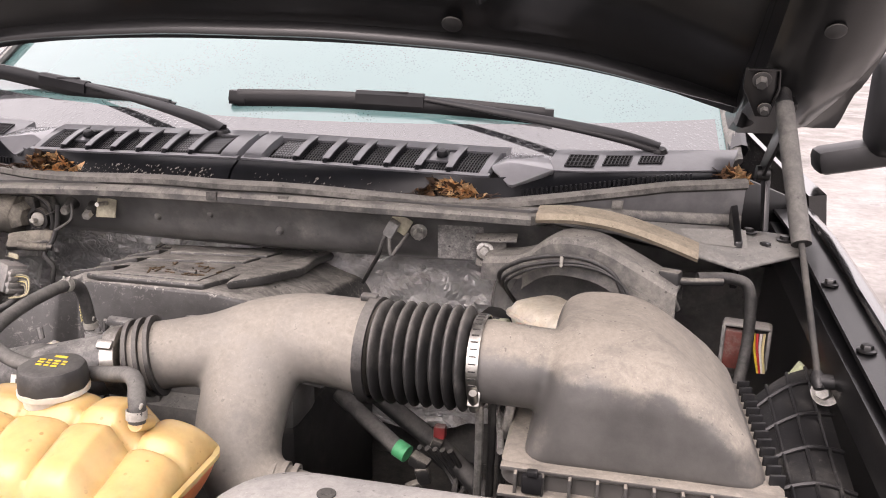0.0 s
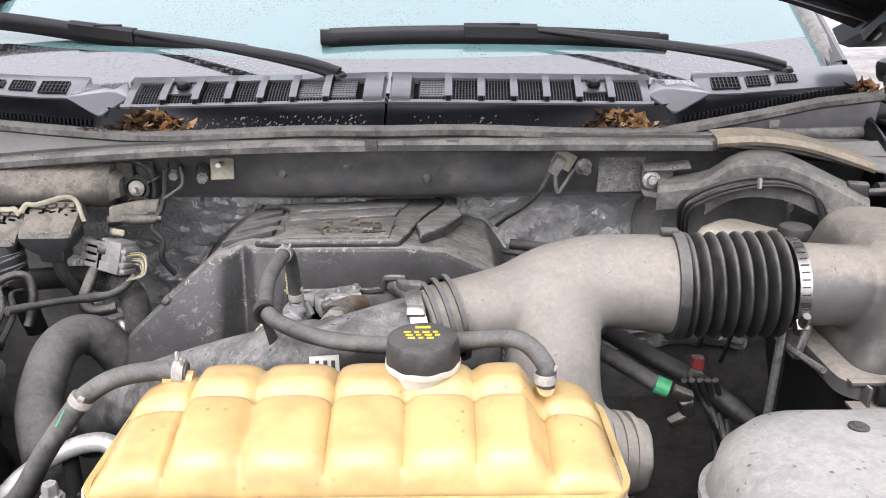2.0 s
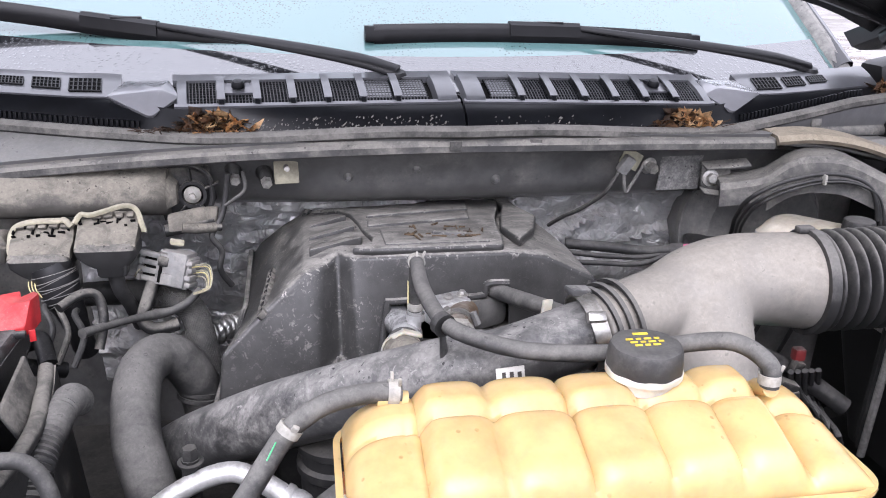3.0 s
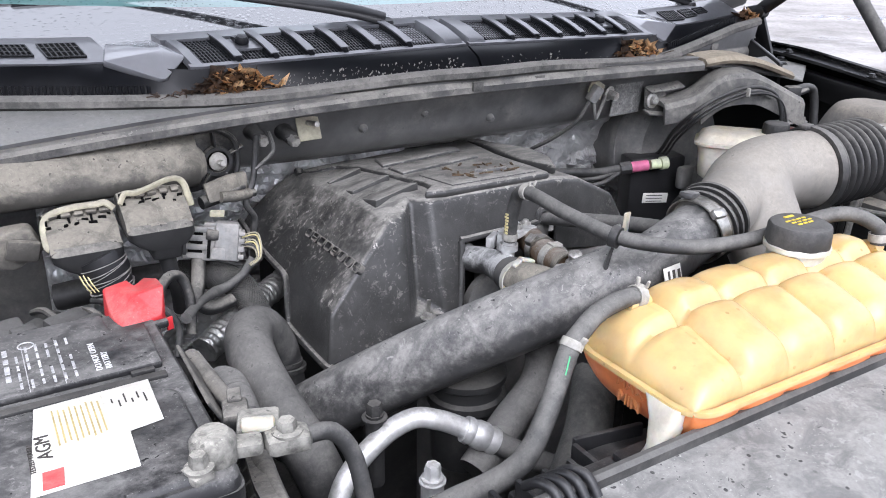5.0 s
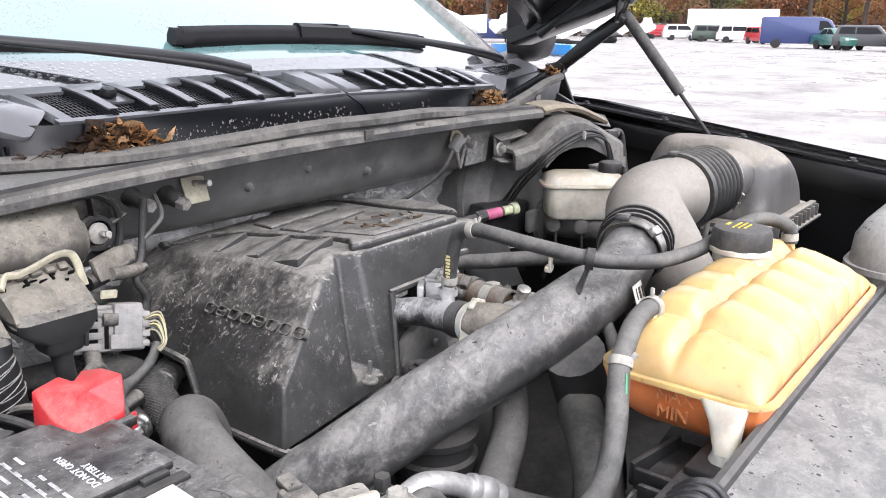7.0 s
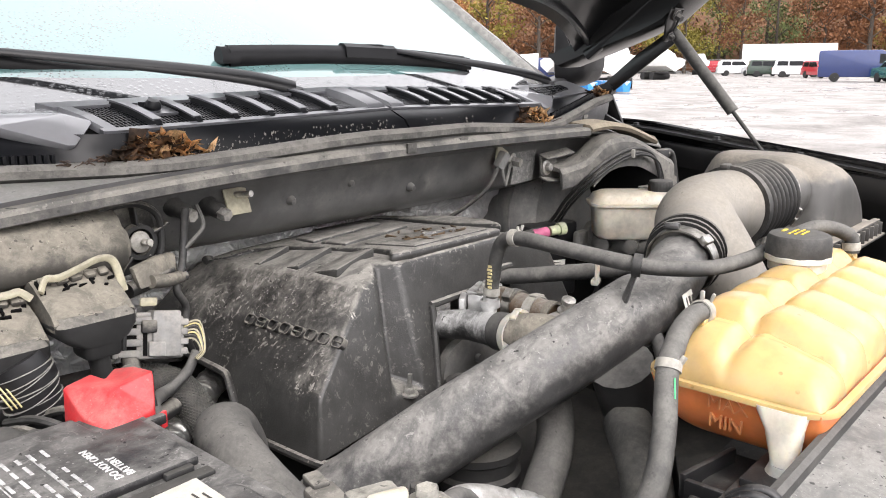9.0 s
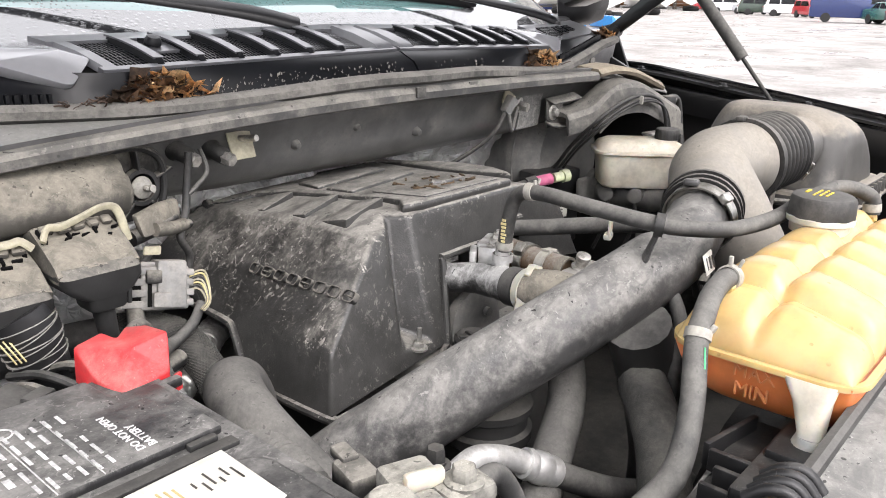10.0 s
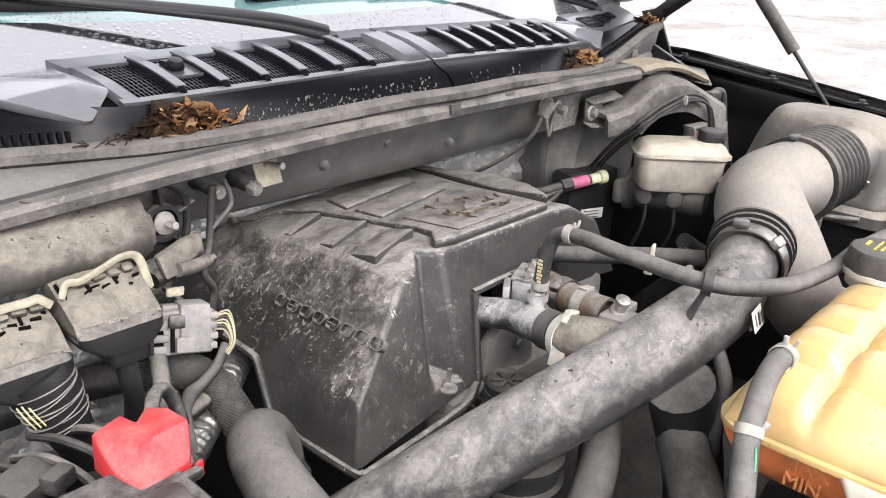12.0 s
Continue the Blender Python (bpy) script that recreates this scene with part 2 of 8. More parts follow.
M_BRAID = material("woven_sleeve_fabric", (0.045, 0.045, 0.043), 0.7, dust=0.35, dust_col=(0.15, 0.145, 0.13), scale=18, crinkle=0.0, bump=0.8, grain=700, grit_on=0.2)
M_LEAF = material("dry_brown_leaf", (0.075, 0.05, 0.028), 0.7, scale=60, tone=0.8, dust=0.1, dust_col=(0.28, 0.19, 0.10))
M_CLAY = material("grey_shield_plastic", (0.085, 0.085, 0.083), 0.5, dust=0.56, dust_col=(0.24, 0.235, 0.22), scale=9, speck=0.9, grit_on=0.8)
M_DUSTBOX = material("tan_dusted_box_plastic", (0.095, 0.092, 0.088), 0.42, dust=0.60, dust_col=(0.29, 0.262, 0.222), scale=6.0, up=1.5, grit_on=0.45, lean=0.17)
M_TAN = material("tan_caked_dust", (0.07, 0.066, 0.058), 0.7, dust=0.66, dust_col=(0.25, 0.23, 0.19), scale=13, up=0.7, grit_on=0.7)
M_FOAM = material("tan_dusted_foam", (0.16, 0.135, 0.10), 0.8, dust=0.6, dust_col=(0.33, 0.285, 0.215), scale=16, bump=0.6, grit_on=0.5)
M_SNORK = material("pale_dusted_snorkel_plastic", (0.17, 0.17, 0.168), 0.4, dust=0.66, dust_col=(0.36, 0.35, 0.33), scale=8, speck=0.9, grit_on=0.4)
M_GLASS_TRIM = material("dark_cabin_trim", (0.03, 0.03, 0.032), 0.6, scale=8)


def make_glass():
    """Fogged windscreen: pale green-white mist behind a glossy outer skin, clear where a drop sits."""
    m = bpy.data.materials.new("fogged_windscreen_glass")
    m.use_nodes = True
    N, L = m.node_tree.nodes, m.node_tree.links
    p = N["Principled BSDF"]
    geo = N.new("ShaderNodeNewGeometry")
    big = N.new("ShaderNodeTexNoise")
    big.inputs["Scale"].default_value = 2.2
    L.new(geo.outputs["Position"], big.inputs["Vector"])
    mix = N.new("ShaderNodeMix")
    mix.data_type = "RGBA"
    mix.inputs[6].default_value, mix.inputs[7].default_value = (0.07, 0.15, 0.15, 1), (0.11, 0.195, 0.19, 1)
    L.new(big.outputs[0], mix.inputs[0])
    v = N.new("ShaderNodeTexVoronoi")
    v.inputs["Scale"].default_value = 170.0
    L.new(geo.outputs["Position"], v.inputs["Vector"])
    r = N.new("ShaderNodeMapRange")
    r.inputs[1].default_value, r.inputs[2].default_value = 0.32, 0.2
    L.new(v.outputs["Distance"], r.inputs[0])
    n2 = N.new("ShaderNodeTexNoise")
    n2.inputs["Scale"].default_value = 9.0
    L.new(geo.outputs["Position"], n2.inputs["Vector"])
    r2 = N.new("ShaderNodeMapRange")
    r2.inputs[1].default_value, r2.inputs[2].default_value = 0.42, 0.60
    L.new(n2.outputs[0], r2.inputs[0])
    mu = N.new("ShaderNodeMath")
    mu.operation = "MULTIPLY"
    L.new(r.outputs[0], mu.inputs[0])
    L.new(r2.outputs[0], mu.inputs[1])
    mix2 = N.new("ShaderNodeMix")
    mix2.data_type = "RGBA"
    mix2.inputs[7].default_value = (0.04, 0.085, 0.085, 1)
    L.new(mu.outputs[0], mix2.inputs[0])
    L.new(mix.outputs[2], mix2.inputs[6])
    L.new(mix2.outputs[2], p.inputs["Base Color"])
    p.inputs["Roughness"].default_value = 0.04
    p.inputs["IOR"].default_value = 1.52
    p.inputs["Coat Weight"].default_value, p.inputs["Coat IOR"].default_value, p.inputs["Coat Roughness"].default_value = 1.0, 1.8, 0.03
    b = N.new("ShaderNodeBump")
    b.inputs["Strength"].default_value, b.inputs["Distance"].default_value = 0.25, 0.001
    L.new(mu.outputs[0], b.inputs["Height"])
    L.new(b.outputs[0], p.inputs["Normal"])
    return m


M_GLASS = make_glass()



def make_wet_border():
    """Black glass border under beads of rain."""
    m = bpy.data.materials.new("wet_black_glass_border")
    m.use_nodes = True
    N, L = m.node_tree.nodes, m.node_tree.links
    p = N["Principled BSDF"]
    p.inputs["Base Color"].default_value = (0.02, 0.021, 0.023, 1)
    p.inputs["Roughness"].default_value = 0.06
    p.inputs["IOR"].default_value = 1.55
    p.inputs["Coat Weight"].default_value, p.inputs["Coat IOR"].default_value, p.inputs["Coat Roughness"].default_value = 1.0, 2.2, 0.05
    geo = N.new("ShaderNodeNewGeometry")
    v = N.new("ShaderNodeTexVoronoi")
    v.inputs["Scale"].default_value = 120.0
    L.new(geo.outputs["Position"], v.inputs["Vector"])
    r = N.new("ShaderNodeMapRange")
    r.inputs[1].default_value, r.inputs[2].default_value = 0.45, 0.15
    L.new(v.outputs["Distance"], r.inputs[0])
    b = N.new("ShaderNodeBump")
    b.inputs["Strength"].default_value, b.inputs["Distance"].default_value = 0.5, 0.0015
    L.new(r.outputs[0], b.inputs["Height"])
    L.new(b.outputs[0], p.inputs["Normal"])
    return m


M_FRIT = make_wet_border()

# ---- builders ----


def V(*a):
    return Vector(a)


def box(c, s, rot=(0, 0, 0), bev=0.003, seg=2, taper=None):
    bm = bmesh.new()
    bmesh.ops.create_cube(bm, size=1)
    for v in bm.verts:
        v.co = Vector((v.co.x * s[0], v.co.y * s[1], v.co.z * s[2]))
        if taper and v.co.z > 0:
            v.co.x, v.co.y = v.co.x * taper[0], v.co.y * taper[1]
    if bev:
        bmesh.ops.bevel(bm, geom=bm.edges[:], offset=bev, segments=seg, affect="EDGES", profile=0.5)
    bm.transform(pose(*c, *rot))
    return bm


def join(*bms):
    out = bmesh.new()
    for b in bms:
        me = bpy.data.meshes.new("tmp")
        b.to_mesh(me)
        out.from_mesh(me)
        bpy.data.meshes.remove(me)
        b.free()
    return out


def spline(pts, steps=6):
    """Catmull-Rom through the points."""
    P = [Vector(p) for p in pts]
    if len(P) < 3:
        return [P[0].lerp(P[-1], i / steps) for i in range(steps + 1)]
    out = []
    for i in range(len(P) - 1):
        a, b, c, d = P[max(i - 1, 0)], P[i], P[i + 1], P[min(i + 2, len(P) - 1)]
        for k in range(steps):
            t = k / steps
            out.append(0.5 * ((2 * b) + (c - a) * t + (2 * a - 5 * b + 4 * c - d) * t * t + (3 * b - a - 3 * c + d) * t ** 3))
    out.append(P[-1])
    return out


def loft(loops, caps=True, closed=True):
    bm = bmesh.new()
    vs = [[bm.verts.new(p) for p in lp] for lp in loops]
    n = len(vs[0])
    for a, b in zip(vs, vs[1:]):
        for i in range(n if closed else n - 1):
            j = (i + 1) % n
            bm.faces.new((a[i], a[j], b[j], b[i]))
    if caps:
        bm.faces.new(vs[0][::-1])
        bm.faces.new(vs[-1])
    bmesh.ops.recalc_face_normals(bm, faces=bm.faces[:])
    return bm


def tube(pts, r, n=14, steps=6, caps=True, smooth=True, flat=1.0):
    """A round section swept along a path; r: a radius, a list along the points, or a function of 0..1 and the arc in metres."""
    P = spline(pts, steps) if smooth else [Vector(p) for p in pts]
    arc = [0.0]
    for a, b in zip(P, P[1:]):
        arc.append(arc[-1] + (b - a).length)
    t0 = (P[1] - P[0]).normalized()
    u = t0.orthogonal().normalized()
    loops = []
    for i, p in enumerate(P):
        t = (P[min(i + 1, len(P) - 1)] - P[max(i - 1, 0)]).normalized()
        u = (u - t * u.dot(t)).normalized()
        w = t.cross(u)
        f = i / (len(P) - 1)
        if callable(r):
            rad = r(f, arc[i])
        elif isinstance(r, (list, tuple)):
            k = f * (len(r) - 1)
            j = min(int(k), len(r) - 2)
            rad = r[j] + (r[j + 1] - r[j]) * (k - j)
        else:
            rad = r
        loops.append([p + (u * math.cos(q) + w * math.sin(q) * flat) * rad for q in (2 * math.pi * k / n for k in range(n))])
    return loft(loops, caps)


def lathe(profile, c, axis=(0, 0, 1), n=28):
    """Rings (radius, height) round an axis through c."""
    t = Vector(axis).normalized()
    u = t.orthogonal().normalized()
    w = t.cross(u)
    return loft([[Vector(c) + t * h + (u * math.cos(q) + w * math.sin(q)) * max(rad, 1e-5) for q in (2 * math.pi * k / n for k in range(n))] for rad, h in profile])


def prism(poly, vec, bev=0.002, seg=2):
    bm = bmesh.new()
    a = [bm.verts.new(p) for p in poly]
    b = [bm.verts.new(Vector(p) + Vector(vec)) for p in poly]
    n = len(a)
    bm.faces.new(a[::-1])
    bm.faces.new(b)
    for i in range(n):
        bm.faces.new((a[i], a[(i + 1) % n], b[(i + 1) % n], b[i]))
    bmesh.ops.recalc_face_normals(bm, faces=bm.faces[:])
    if bev:
        bmesh.ops.bevel(bm, geom=bm.edges[:], offset=bev, segments=seg, affect="EDGES", profile=0.5)
    return bm


def slab(f, nu, nv, th, side=1):
    """A curved plate: f(u, v) gives its face, th its thickness along the normal."""
    g = [[Vector(f(i / nu, j / nv)) for j in range(nv + 1)] for i in range(nu + 1)]
    bm = bmesh.new()
    rows = []
    for i in range(nu + 1):
        row = []
        for j in range(nv + 1):
            du = g[min(i + 1, nu)][j] - g[max(i - 1, 0)][j]
            dv = g[i][min(j + 1, nv)] - g[i][max(j - 1, 0)]
            nrm = du.cross(dv).normalized() * side
            row.append((bm.verts.new(g[i][j]), bm.verts.new(g[i][j] - nrm * th)))
        rows.append(row)
    for i in range(nu):
        for j in range(nv):
            for k in (0, 1):
                bm.faces.new((rows[i][j][k], rows[i + 1][j][k], rows[i + 1][j + 1][k], rows[i][j + 1][k]))
    for i in range(nu):
        for j in (0, nv):
            bm.faces.new((rows[i][j][0], rows[i + 1][j][0], rows[i + 1][j][1], rows[i][j][1]))
    for j in range(nv):
        for i in (0, nu):
            bm.faces.new((rows[i][j][0], rows[i][j + 1][0], rows[i][j + 1][1], rows[i][j][1]))
    bmesh.ops.recalc_face_normals(bm, faces=bm.faces[:])
    return bm


def sweep(section, pts, steps=6):
    """A flat closed section of (across, up) swept along a path whose up stays z."""
    P = spline(pts, steps)
    loops = []
    for i, p in enumerate(P):
        t = P[min(i + 1, len(P) - 1)] - P[max(i - 1, 0)]
        side = Vector((t.y, -t.x, 0)).normalized()
        loops.append([p + side * a + Vector((0, 0, b)) for a, b in section])
    return loft(loops)


def rough_up(bm, amp, freq):
    for v in bm.verts:
        v.co += noise.noise_vector(v.co * freq) * amp
    return bm


def round_rect(cx, cy, z, w, d, r, n=5):
    out = []
    for k, (sx, sy) in enumerate(((1, 1), (-1, 1), (-1, -1), (1, -1))):
        for i in range(n + 1):
            q = math.pi / 2 * (k + i / n)
            out.append(Vector((cx + sx * (w / 2 - r) + r * math.cos(q), cy + sy * (d / 2 - r) + r * math.sin(q), z)))
    return out


BASE = {}


def mesh_object(name, bm, mat, sharp=38):
    cut = radians(sharp)
    for e in bm.edges:
        if len(e.link_faces) == 2 and e.calc_face_angle(0) > cut:
            e.smooth = False
    for f in bm.faces:
        f.smooth = True
    me = bpy.data.meshes.new(name)
    bm.to_mesh(me)
    bm.free()
    for m in (mat if isinstance(mat, (list, tuple)) else [mat]):
        me.materials.append(m)
    return new(name, me)


def part(name, bm, mat, parent, label="", sharp=38):
    base = BASE[parent.name]
    bm.transform(Matrix.Translation(-base))
    ob = mesh_object(name, bm, mat, sharp)
    ob.parent = parent
    BASE[ob.name] = base
    if label:
        tagged(ob, label)
    return ob


def thing(name, base, label, category, group="", kind=""):
    ob = new(name)
    ob.location = base
    ob.empty_display_size = 0.02
    BASE[ob.name] = Vector(base)
    return tagged(ob, label, category, group, kind)


def solid(name, bm, mat, base, label, category, group="", kind="", sharp=38):
    """A thing of one mesh."""
    bm.transform(Matrix.Translation(-Vector(base)))
    ob = mesh_object(name, bm, mat, sharp)
    ob.location = base
    BASE[ob.name] = Vector(base)
    return tagged(ob, label, category, group, kind)


def hexbolt(c, axis, r, h, washer=True):
    prof_axis = Vector(axis).normalized()
    bms = [lathe([(0, 0), (r, 0), (r, h * 0.8), (r * 0.85, h), (0, h)], c, axis, 6)]
    if washer:
        bms.append(lathe([(0, -0.001), (r * 1.55, -0.001), (r * 1.55, 0.0012), (r * 1.2, 0.002), (0, 0.002)], c, prof_axis, 20))
    return join(*bms)


def band(pts_center, axis, r, w, th=0.0016):
    c, a = Vector(pts_center), Vector(axis).normalized()
    return lathe([(r, -w / 2), (r + th, -w / 2), (r + th, w / 2), (r, w / 2), (r, -w / 2)], c, a, 32)


def moulded(ob, voxel, smooth):
    """Fuses overlapping shapes of one part into one skin with soft fillets."""
    r = ob.modifiers.new("fuse", "REMESH")
    r.mode, r.voxel_size, r.use_smooth_shade = "VOXEL", voxel, True
    s = ob.modifiers.new("soften", "SMOOTH")
    s.factor, s.iterations = 0.5, smooth
    return ob


def letters(name, text, size, m, mat, parent, label, th=0.0006):
    """Raised lettering from the built-in font, as one mesh; m: where its lower left corner lies and how it is turned."""
    cu = bpy.data.curves.new("tmp_text", "FONT")
    cu.body, cu.size, cu.extrude = text, size, th
    ob = bpy.data.objects.new("tmp_text", cu)
    scene.collection.objects.link(ob)
    me = bpy.data.meshes.new_from_object(ob.evaluated_get(bpy.context.evaluated_depsgraph_get()))
    bm = bmesh.new()
    bm.from_mesh(me)
    bm.transform(m)
    bpy.data.objects.remove(ob)
    bpy.data.curves.remove(cu)
    bpy.data.meshes.remove(me)
    return part(name, bm, mat, parent, label)

# ---- ground ----


def lot_material():
    m = bpy.data.materials.new("wet_gravel_lot")
    m.use_nodes = True
    N, L = m.node_tree.nodes, m.node_tree.links
    p = N["Principled BSDF"]
    geo = N.new("ShaderNodeNewGeometry")
    stretch = N.new("ShaderNodeMapping")
    stretch.inputs["Scale"].default_value = (1.0, 1.0, 1.0)
    L.new(geo.outputs["Position"], stretch.inputs["Vector"])

    def tex(s, d=8.0):
        n = N.new("ShaderNodeTexNoise")
        n.inputs["Scale"].default_value, n.inputs["Detail"].default_value, n.inputs["Roughness"].default_value = s, d, 0.7
        L.new(stretch.outputs[0], n.inputs["Vector"])
        return n.outputs[0]
    ramp = N.new("ShaderNodeValToRGB")
    e = ramp.color_ramp.elements
    e[0].position, e[0].color = 0.32, (0.15, 0.14, 0.13, 1)
    e[1].position, e[1].color = 0.62, (0.37, 0.35, 0.335, 1)
    L.new(tex(0.55), ramp.inputs[0])
    mix = N.new("ShaderNodeMix")
    mix.data_type, mix.blend_type = "RGBA", "MULTIPLY"
    mix.inputs[0].default_value = 0.6
    r2 = N.new("ShaderNodeValToRGB")
    r2.color_ramp.elements[0].position, r2.color_ramp.elements[0].color = 0.35, (0.5, 0.49, 0.47, 1)
    r2.color_ramp.elements[1].position = 0.6
    L.new(tex(14.0), r2.inputs[0])
    L.new(ramp.outputs[0], mix.inputs[6])
    L.new(r2.outputs[0], mix.inputs[7])
    L.new(mix.outputs[2], p.inputs["Base Color"])
    wet = N.new("ShaderNodeMapRange")
    wet.inputs[1].default_value, wet.inputs[2].default_value = 0.5, 0.62
    wet.inputs[3].default_value, wet.inputs[4].default_value = 0.85, 0.12
    L.new(tex(0.35, 4.0), wet.inputs[0])
    L.new(wet.outputs[0], p.inputs["Roughness"])
    b = N.new("ShaderNodeBump")
    b.inputs["Strength"].default_value, b.inputs["Distance"].default_value = 0.4, 0.03
    L.new(tex(22.0), b.inputs["Height"])
    L.new(b.outputs[0], p.inputs["Normal"])
    return m


M_LOT = lot_material()


def ground_face(u, v):
    a, r = 2 * math.pi * u, 900.0 * v ** 3
    return (r * math.sin(a), r * math.cos(a), 0.04 * noise.noise(Vector((r * math.sin(a) * 0.08, r * math.cos(a) * 0.08, 0))) * min(1, r / 20))


bm = bmesh.new()
rings = []
for j in range(0, 41):
    rings.append([bm.verts.new(ground_face(i / 64, j / 40)) for i in range(64)] if j else [bm.verts.new((0, 0, 0))])
for j in range(40):
    for i in range(64):
        a, b2 = rings[j], rings[j + 1]
        k = (i + 1) % 64
        bm.faces.new((a[0], b2[i], b2[k]) if j == 0 else (a[i], b2[i], b2[k], a[k]))
bmesh.ops.recalc_face_normals(bm, faces=bm.faces[:])
ob = mesh_object("ground", bm, M_LOT)
tagged(ob, "pale wet gravel parking lot with shallow puddles", "ground", kind="structure")

# ---- pickup truck: body round the engine bay ----
truck = thing("pickup_truck", (0, 0.5, 0), "black pickup truck with its hood propped open on a gravel lot", "truck")


def seal_y(x):
    return -0.066 + 0.24 * abs(x) ** 1.5


def seal_z(x):
    k = min(1.0, max(0.0, (abs(x) - 0.06) / 0.36))
    dip = 0.021 * k * k * (3 - 2 * k)
    if x > 0.45:
        dip *= max(0.0, 1 - (x - 0.45) / 0.25)
    return 1.228 + 0.03 * x * x - dip


def ledge_y(x):
    return -0.072 + 0.09 * x * x


def ledge_z(x):
    return 1.214 - 0.086 * x * x if x < 0 else 1.214 - 0.030 * x * x


def flange_y(x):
    yl = ledge_y(x)
    return min(seal_y(x) - 0.004, yl + (x - 0.50) * 1.4) if x > 0.50 else yl


XS = [-0.82 + 1.64 * i / 40 for i in range(41)]
# upper bulkhead: wall under the seal, then the flange that juts forward and its turned-down lip
loops = []
for x in XS:
    ys, zs, yl, zl = seal_y(x), seal_z(x) - 0.004, ledge_y(x), ledge_z(x)
    if x > 0.50:
        yl = min(ys - 0.004, yl + (x - 0.50) * 1.4)
    loops.append([V(x, ys + 0.012, zs), V(x, ys - 0.004, zs), V(x, max(ys - 0.006, yl + 0.006), zl + 0.006), V(x, yl + 0.004, zl + 0.002), V(x, yl, zl - 0.003),
                  V(x, yl, zl - 0.012), V(x, yl + 0.003, zl - 0.014), V(x, yl + 0.007, zl - 0.006), V(x, ys + 0.012, zl - 0.004)])
wall = [[V(x, seal_y(x) - 0.0075, seal_z(x) - 0.006), V(x, max(min(seal_y(x) - 0.009, flange_y(x) + 0.016), flange_y(x) + 0.003), ledge_z(x) + 0.0085), V(x, max(min(seal_y(x) - 0.003, flange_y(x) + 0.020), flange_y(x) + 0.007), ledge_z(x) + 0.003), V(x, seal_y(x) - 0.001, seal_z(x) - 0.006)] for x in XS]
part("bulkhead_wall", loft(wall), M_STEEL, truck, "grey painted bulkhead face under the seal")
upper = part("bulkhead_flange", loft(loops), M_LEDGE, truck, "dust-covered steel flange along the bulkhead top")
hole = lathe([(0.006, 0.0), (0.008, 0.0004), (0.008, 0.0012), (0.0055, 0.0012), (0.0055, -0.003), (0, -0.003)], (-0.534, -0.031, ledge_z(-0.534) + 0.001), (0, 0, 1), 18)
part("flange_hole", hole, M_DARK, upper)
for x in (-0.62, -0.18, -0.02, 0.1, 0.40, 0.62):
    part("seal_clip", box((x, seal_y(x) - 0.008, seal_z(x) - 0.016), (0.018, 0.004, 0.014), bev=0.001), M_SEAL, upper)
# rubber seal bulb
pts = [(x, seal_y(x) - 0.004, seal_z(x) + 0.002) for x in XS]
part("bulkhead_seal", sweep([(-0.009, -0.006), (-0.011, 0.0), (-0.008, 0.007), (-0.002, 0.010), (0.005, 0.009), (0.010, 0.004), (0.010, -0.004), (0.004, -0.008)],
                            pts, 2), M_SEAL, truck, "dusty rubber weather seal")
# rounded cross beam below the flange
loops = []
for x in XS:
    k = 0.10 * x * x
    loops.append([V(x, -0.045 + k, 1.200 - 0.05 * x * x), V(x, -0.008 + k, 1.186), V(x, 0.004 + k, 1.162), V(x, 0.010 + k, 1.138), V(x, 0.024 + k, 1.112), V(x, 0.06 + k, 1.094),
                  V(x, 0.20 + k, 1.086), V(x, 0.20 + k, 1.20), V(x, 0.02 + k, 1.205 - 0.05 * x * x)])
beam = part("cross_beam", loft(loops), M_BEAM, truck, "dark coated steel cross beam")
part("beam_patch", slab(lambda u, v: (0.335 + 0.075 * u, (0.010, 0.004, -0.008)[0] + (-0.008 if v > 0.66 else 0.0) * (v - 0.66) * 3 + 0.014 * max(0, 0.4 - v) + 0.10 * (0.335 + 0.075 * u) ** 2 - 0.0045, 1.112 + 0.072 * v), 6, 9, 0.002, -1), M_PATCH, beam, "speckled pale sound-deadening patch")


# foil mat on the lower bulkhead
def mat_face(u, v):
    x = -0.62 + 1.34 * u
    y = 0.13 + 0.13 * v + 0.05 * math.sin(u * 9) * v
    z = 1.112 - 0.42 * v + 0.012 * math.sin(u * 13 + 2 * v)
    w = noise.noise(V(x * 6, v * 5, 3)) * 0.02 + noise.noise(V(x * 17, v * 16, 8)) * 0.006
    w -= 0.016 * max(0.0, 1 - 5 * abs(noise.noise(V(x * 7 + v * 5, v * 4 - x * 3, 1)))) + 0.008 * max(0.0, 1 - 6 * abs(noise.noise(V(x * 15 - v * 9, v * 11, 5))))
    return (x, y + w, z)


part("insulation_mat", slab(mat_face, 200, 60, 0.006, 1), M_MAT, truck, "crinkled silver-grey foil insulation mat")
part("bulkhead", box((0, 0.36, 0.80), (1.98, 0.12, 0.66), bev=0.01), M_BEAM, truck)
part("bay_floor", box((0, -0.30, 0.50), (1.90, 1.34, 0.06), bev=0.01), M_DARK, truck)


# hood, propped open
def hood_rear(x):
    a = abs(x)
    return (0.06 + 0.10 * a * a + 0.16 * a ** 4 + 0.5 * max(0, a - 0.86) ** 1.5, 1.455 - 0.064 * a * a - 0.155 * a ** 4 + 1.36 * max(0, a - 0.75) ** 2)


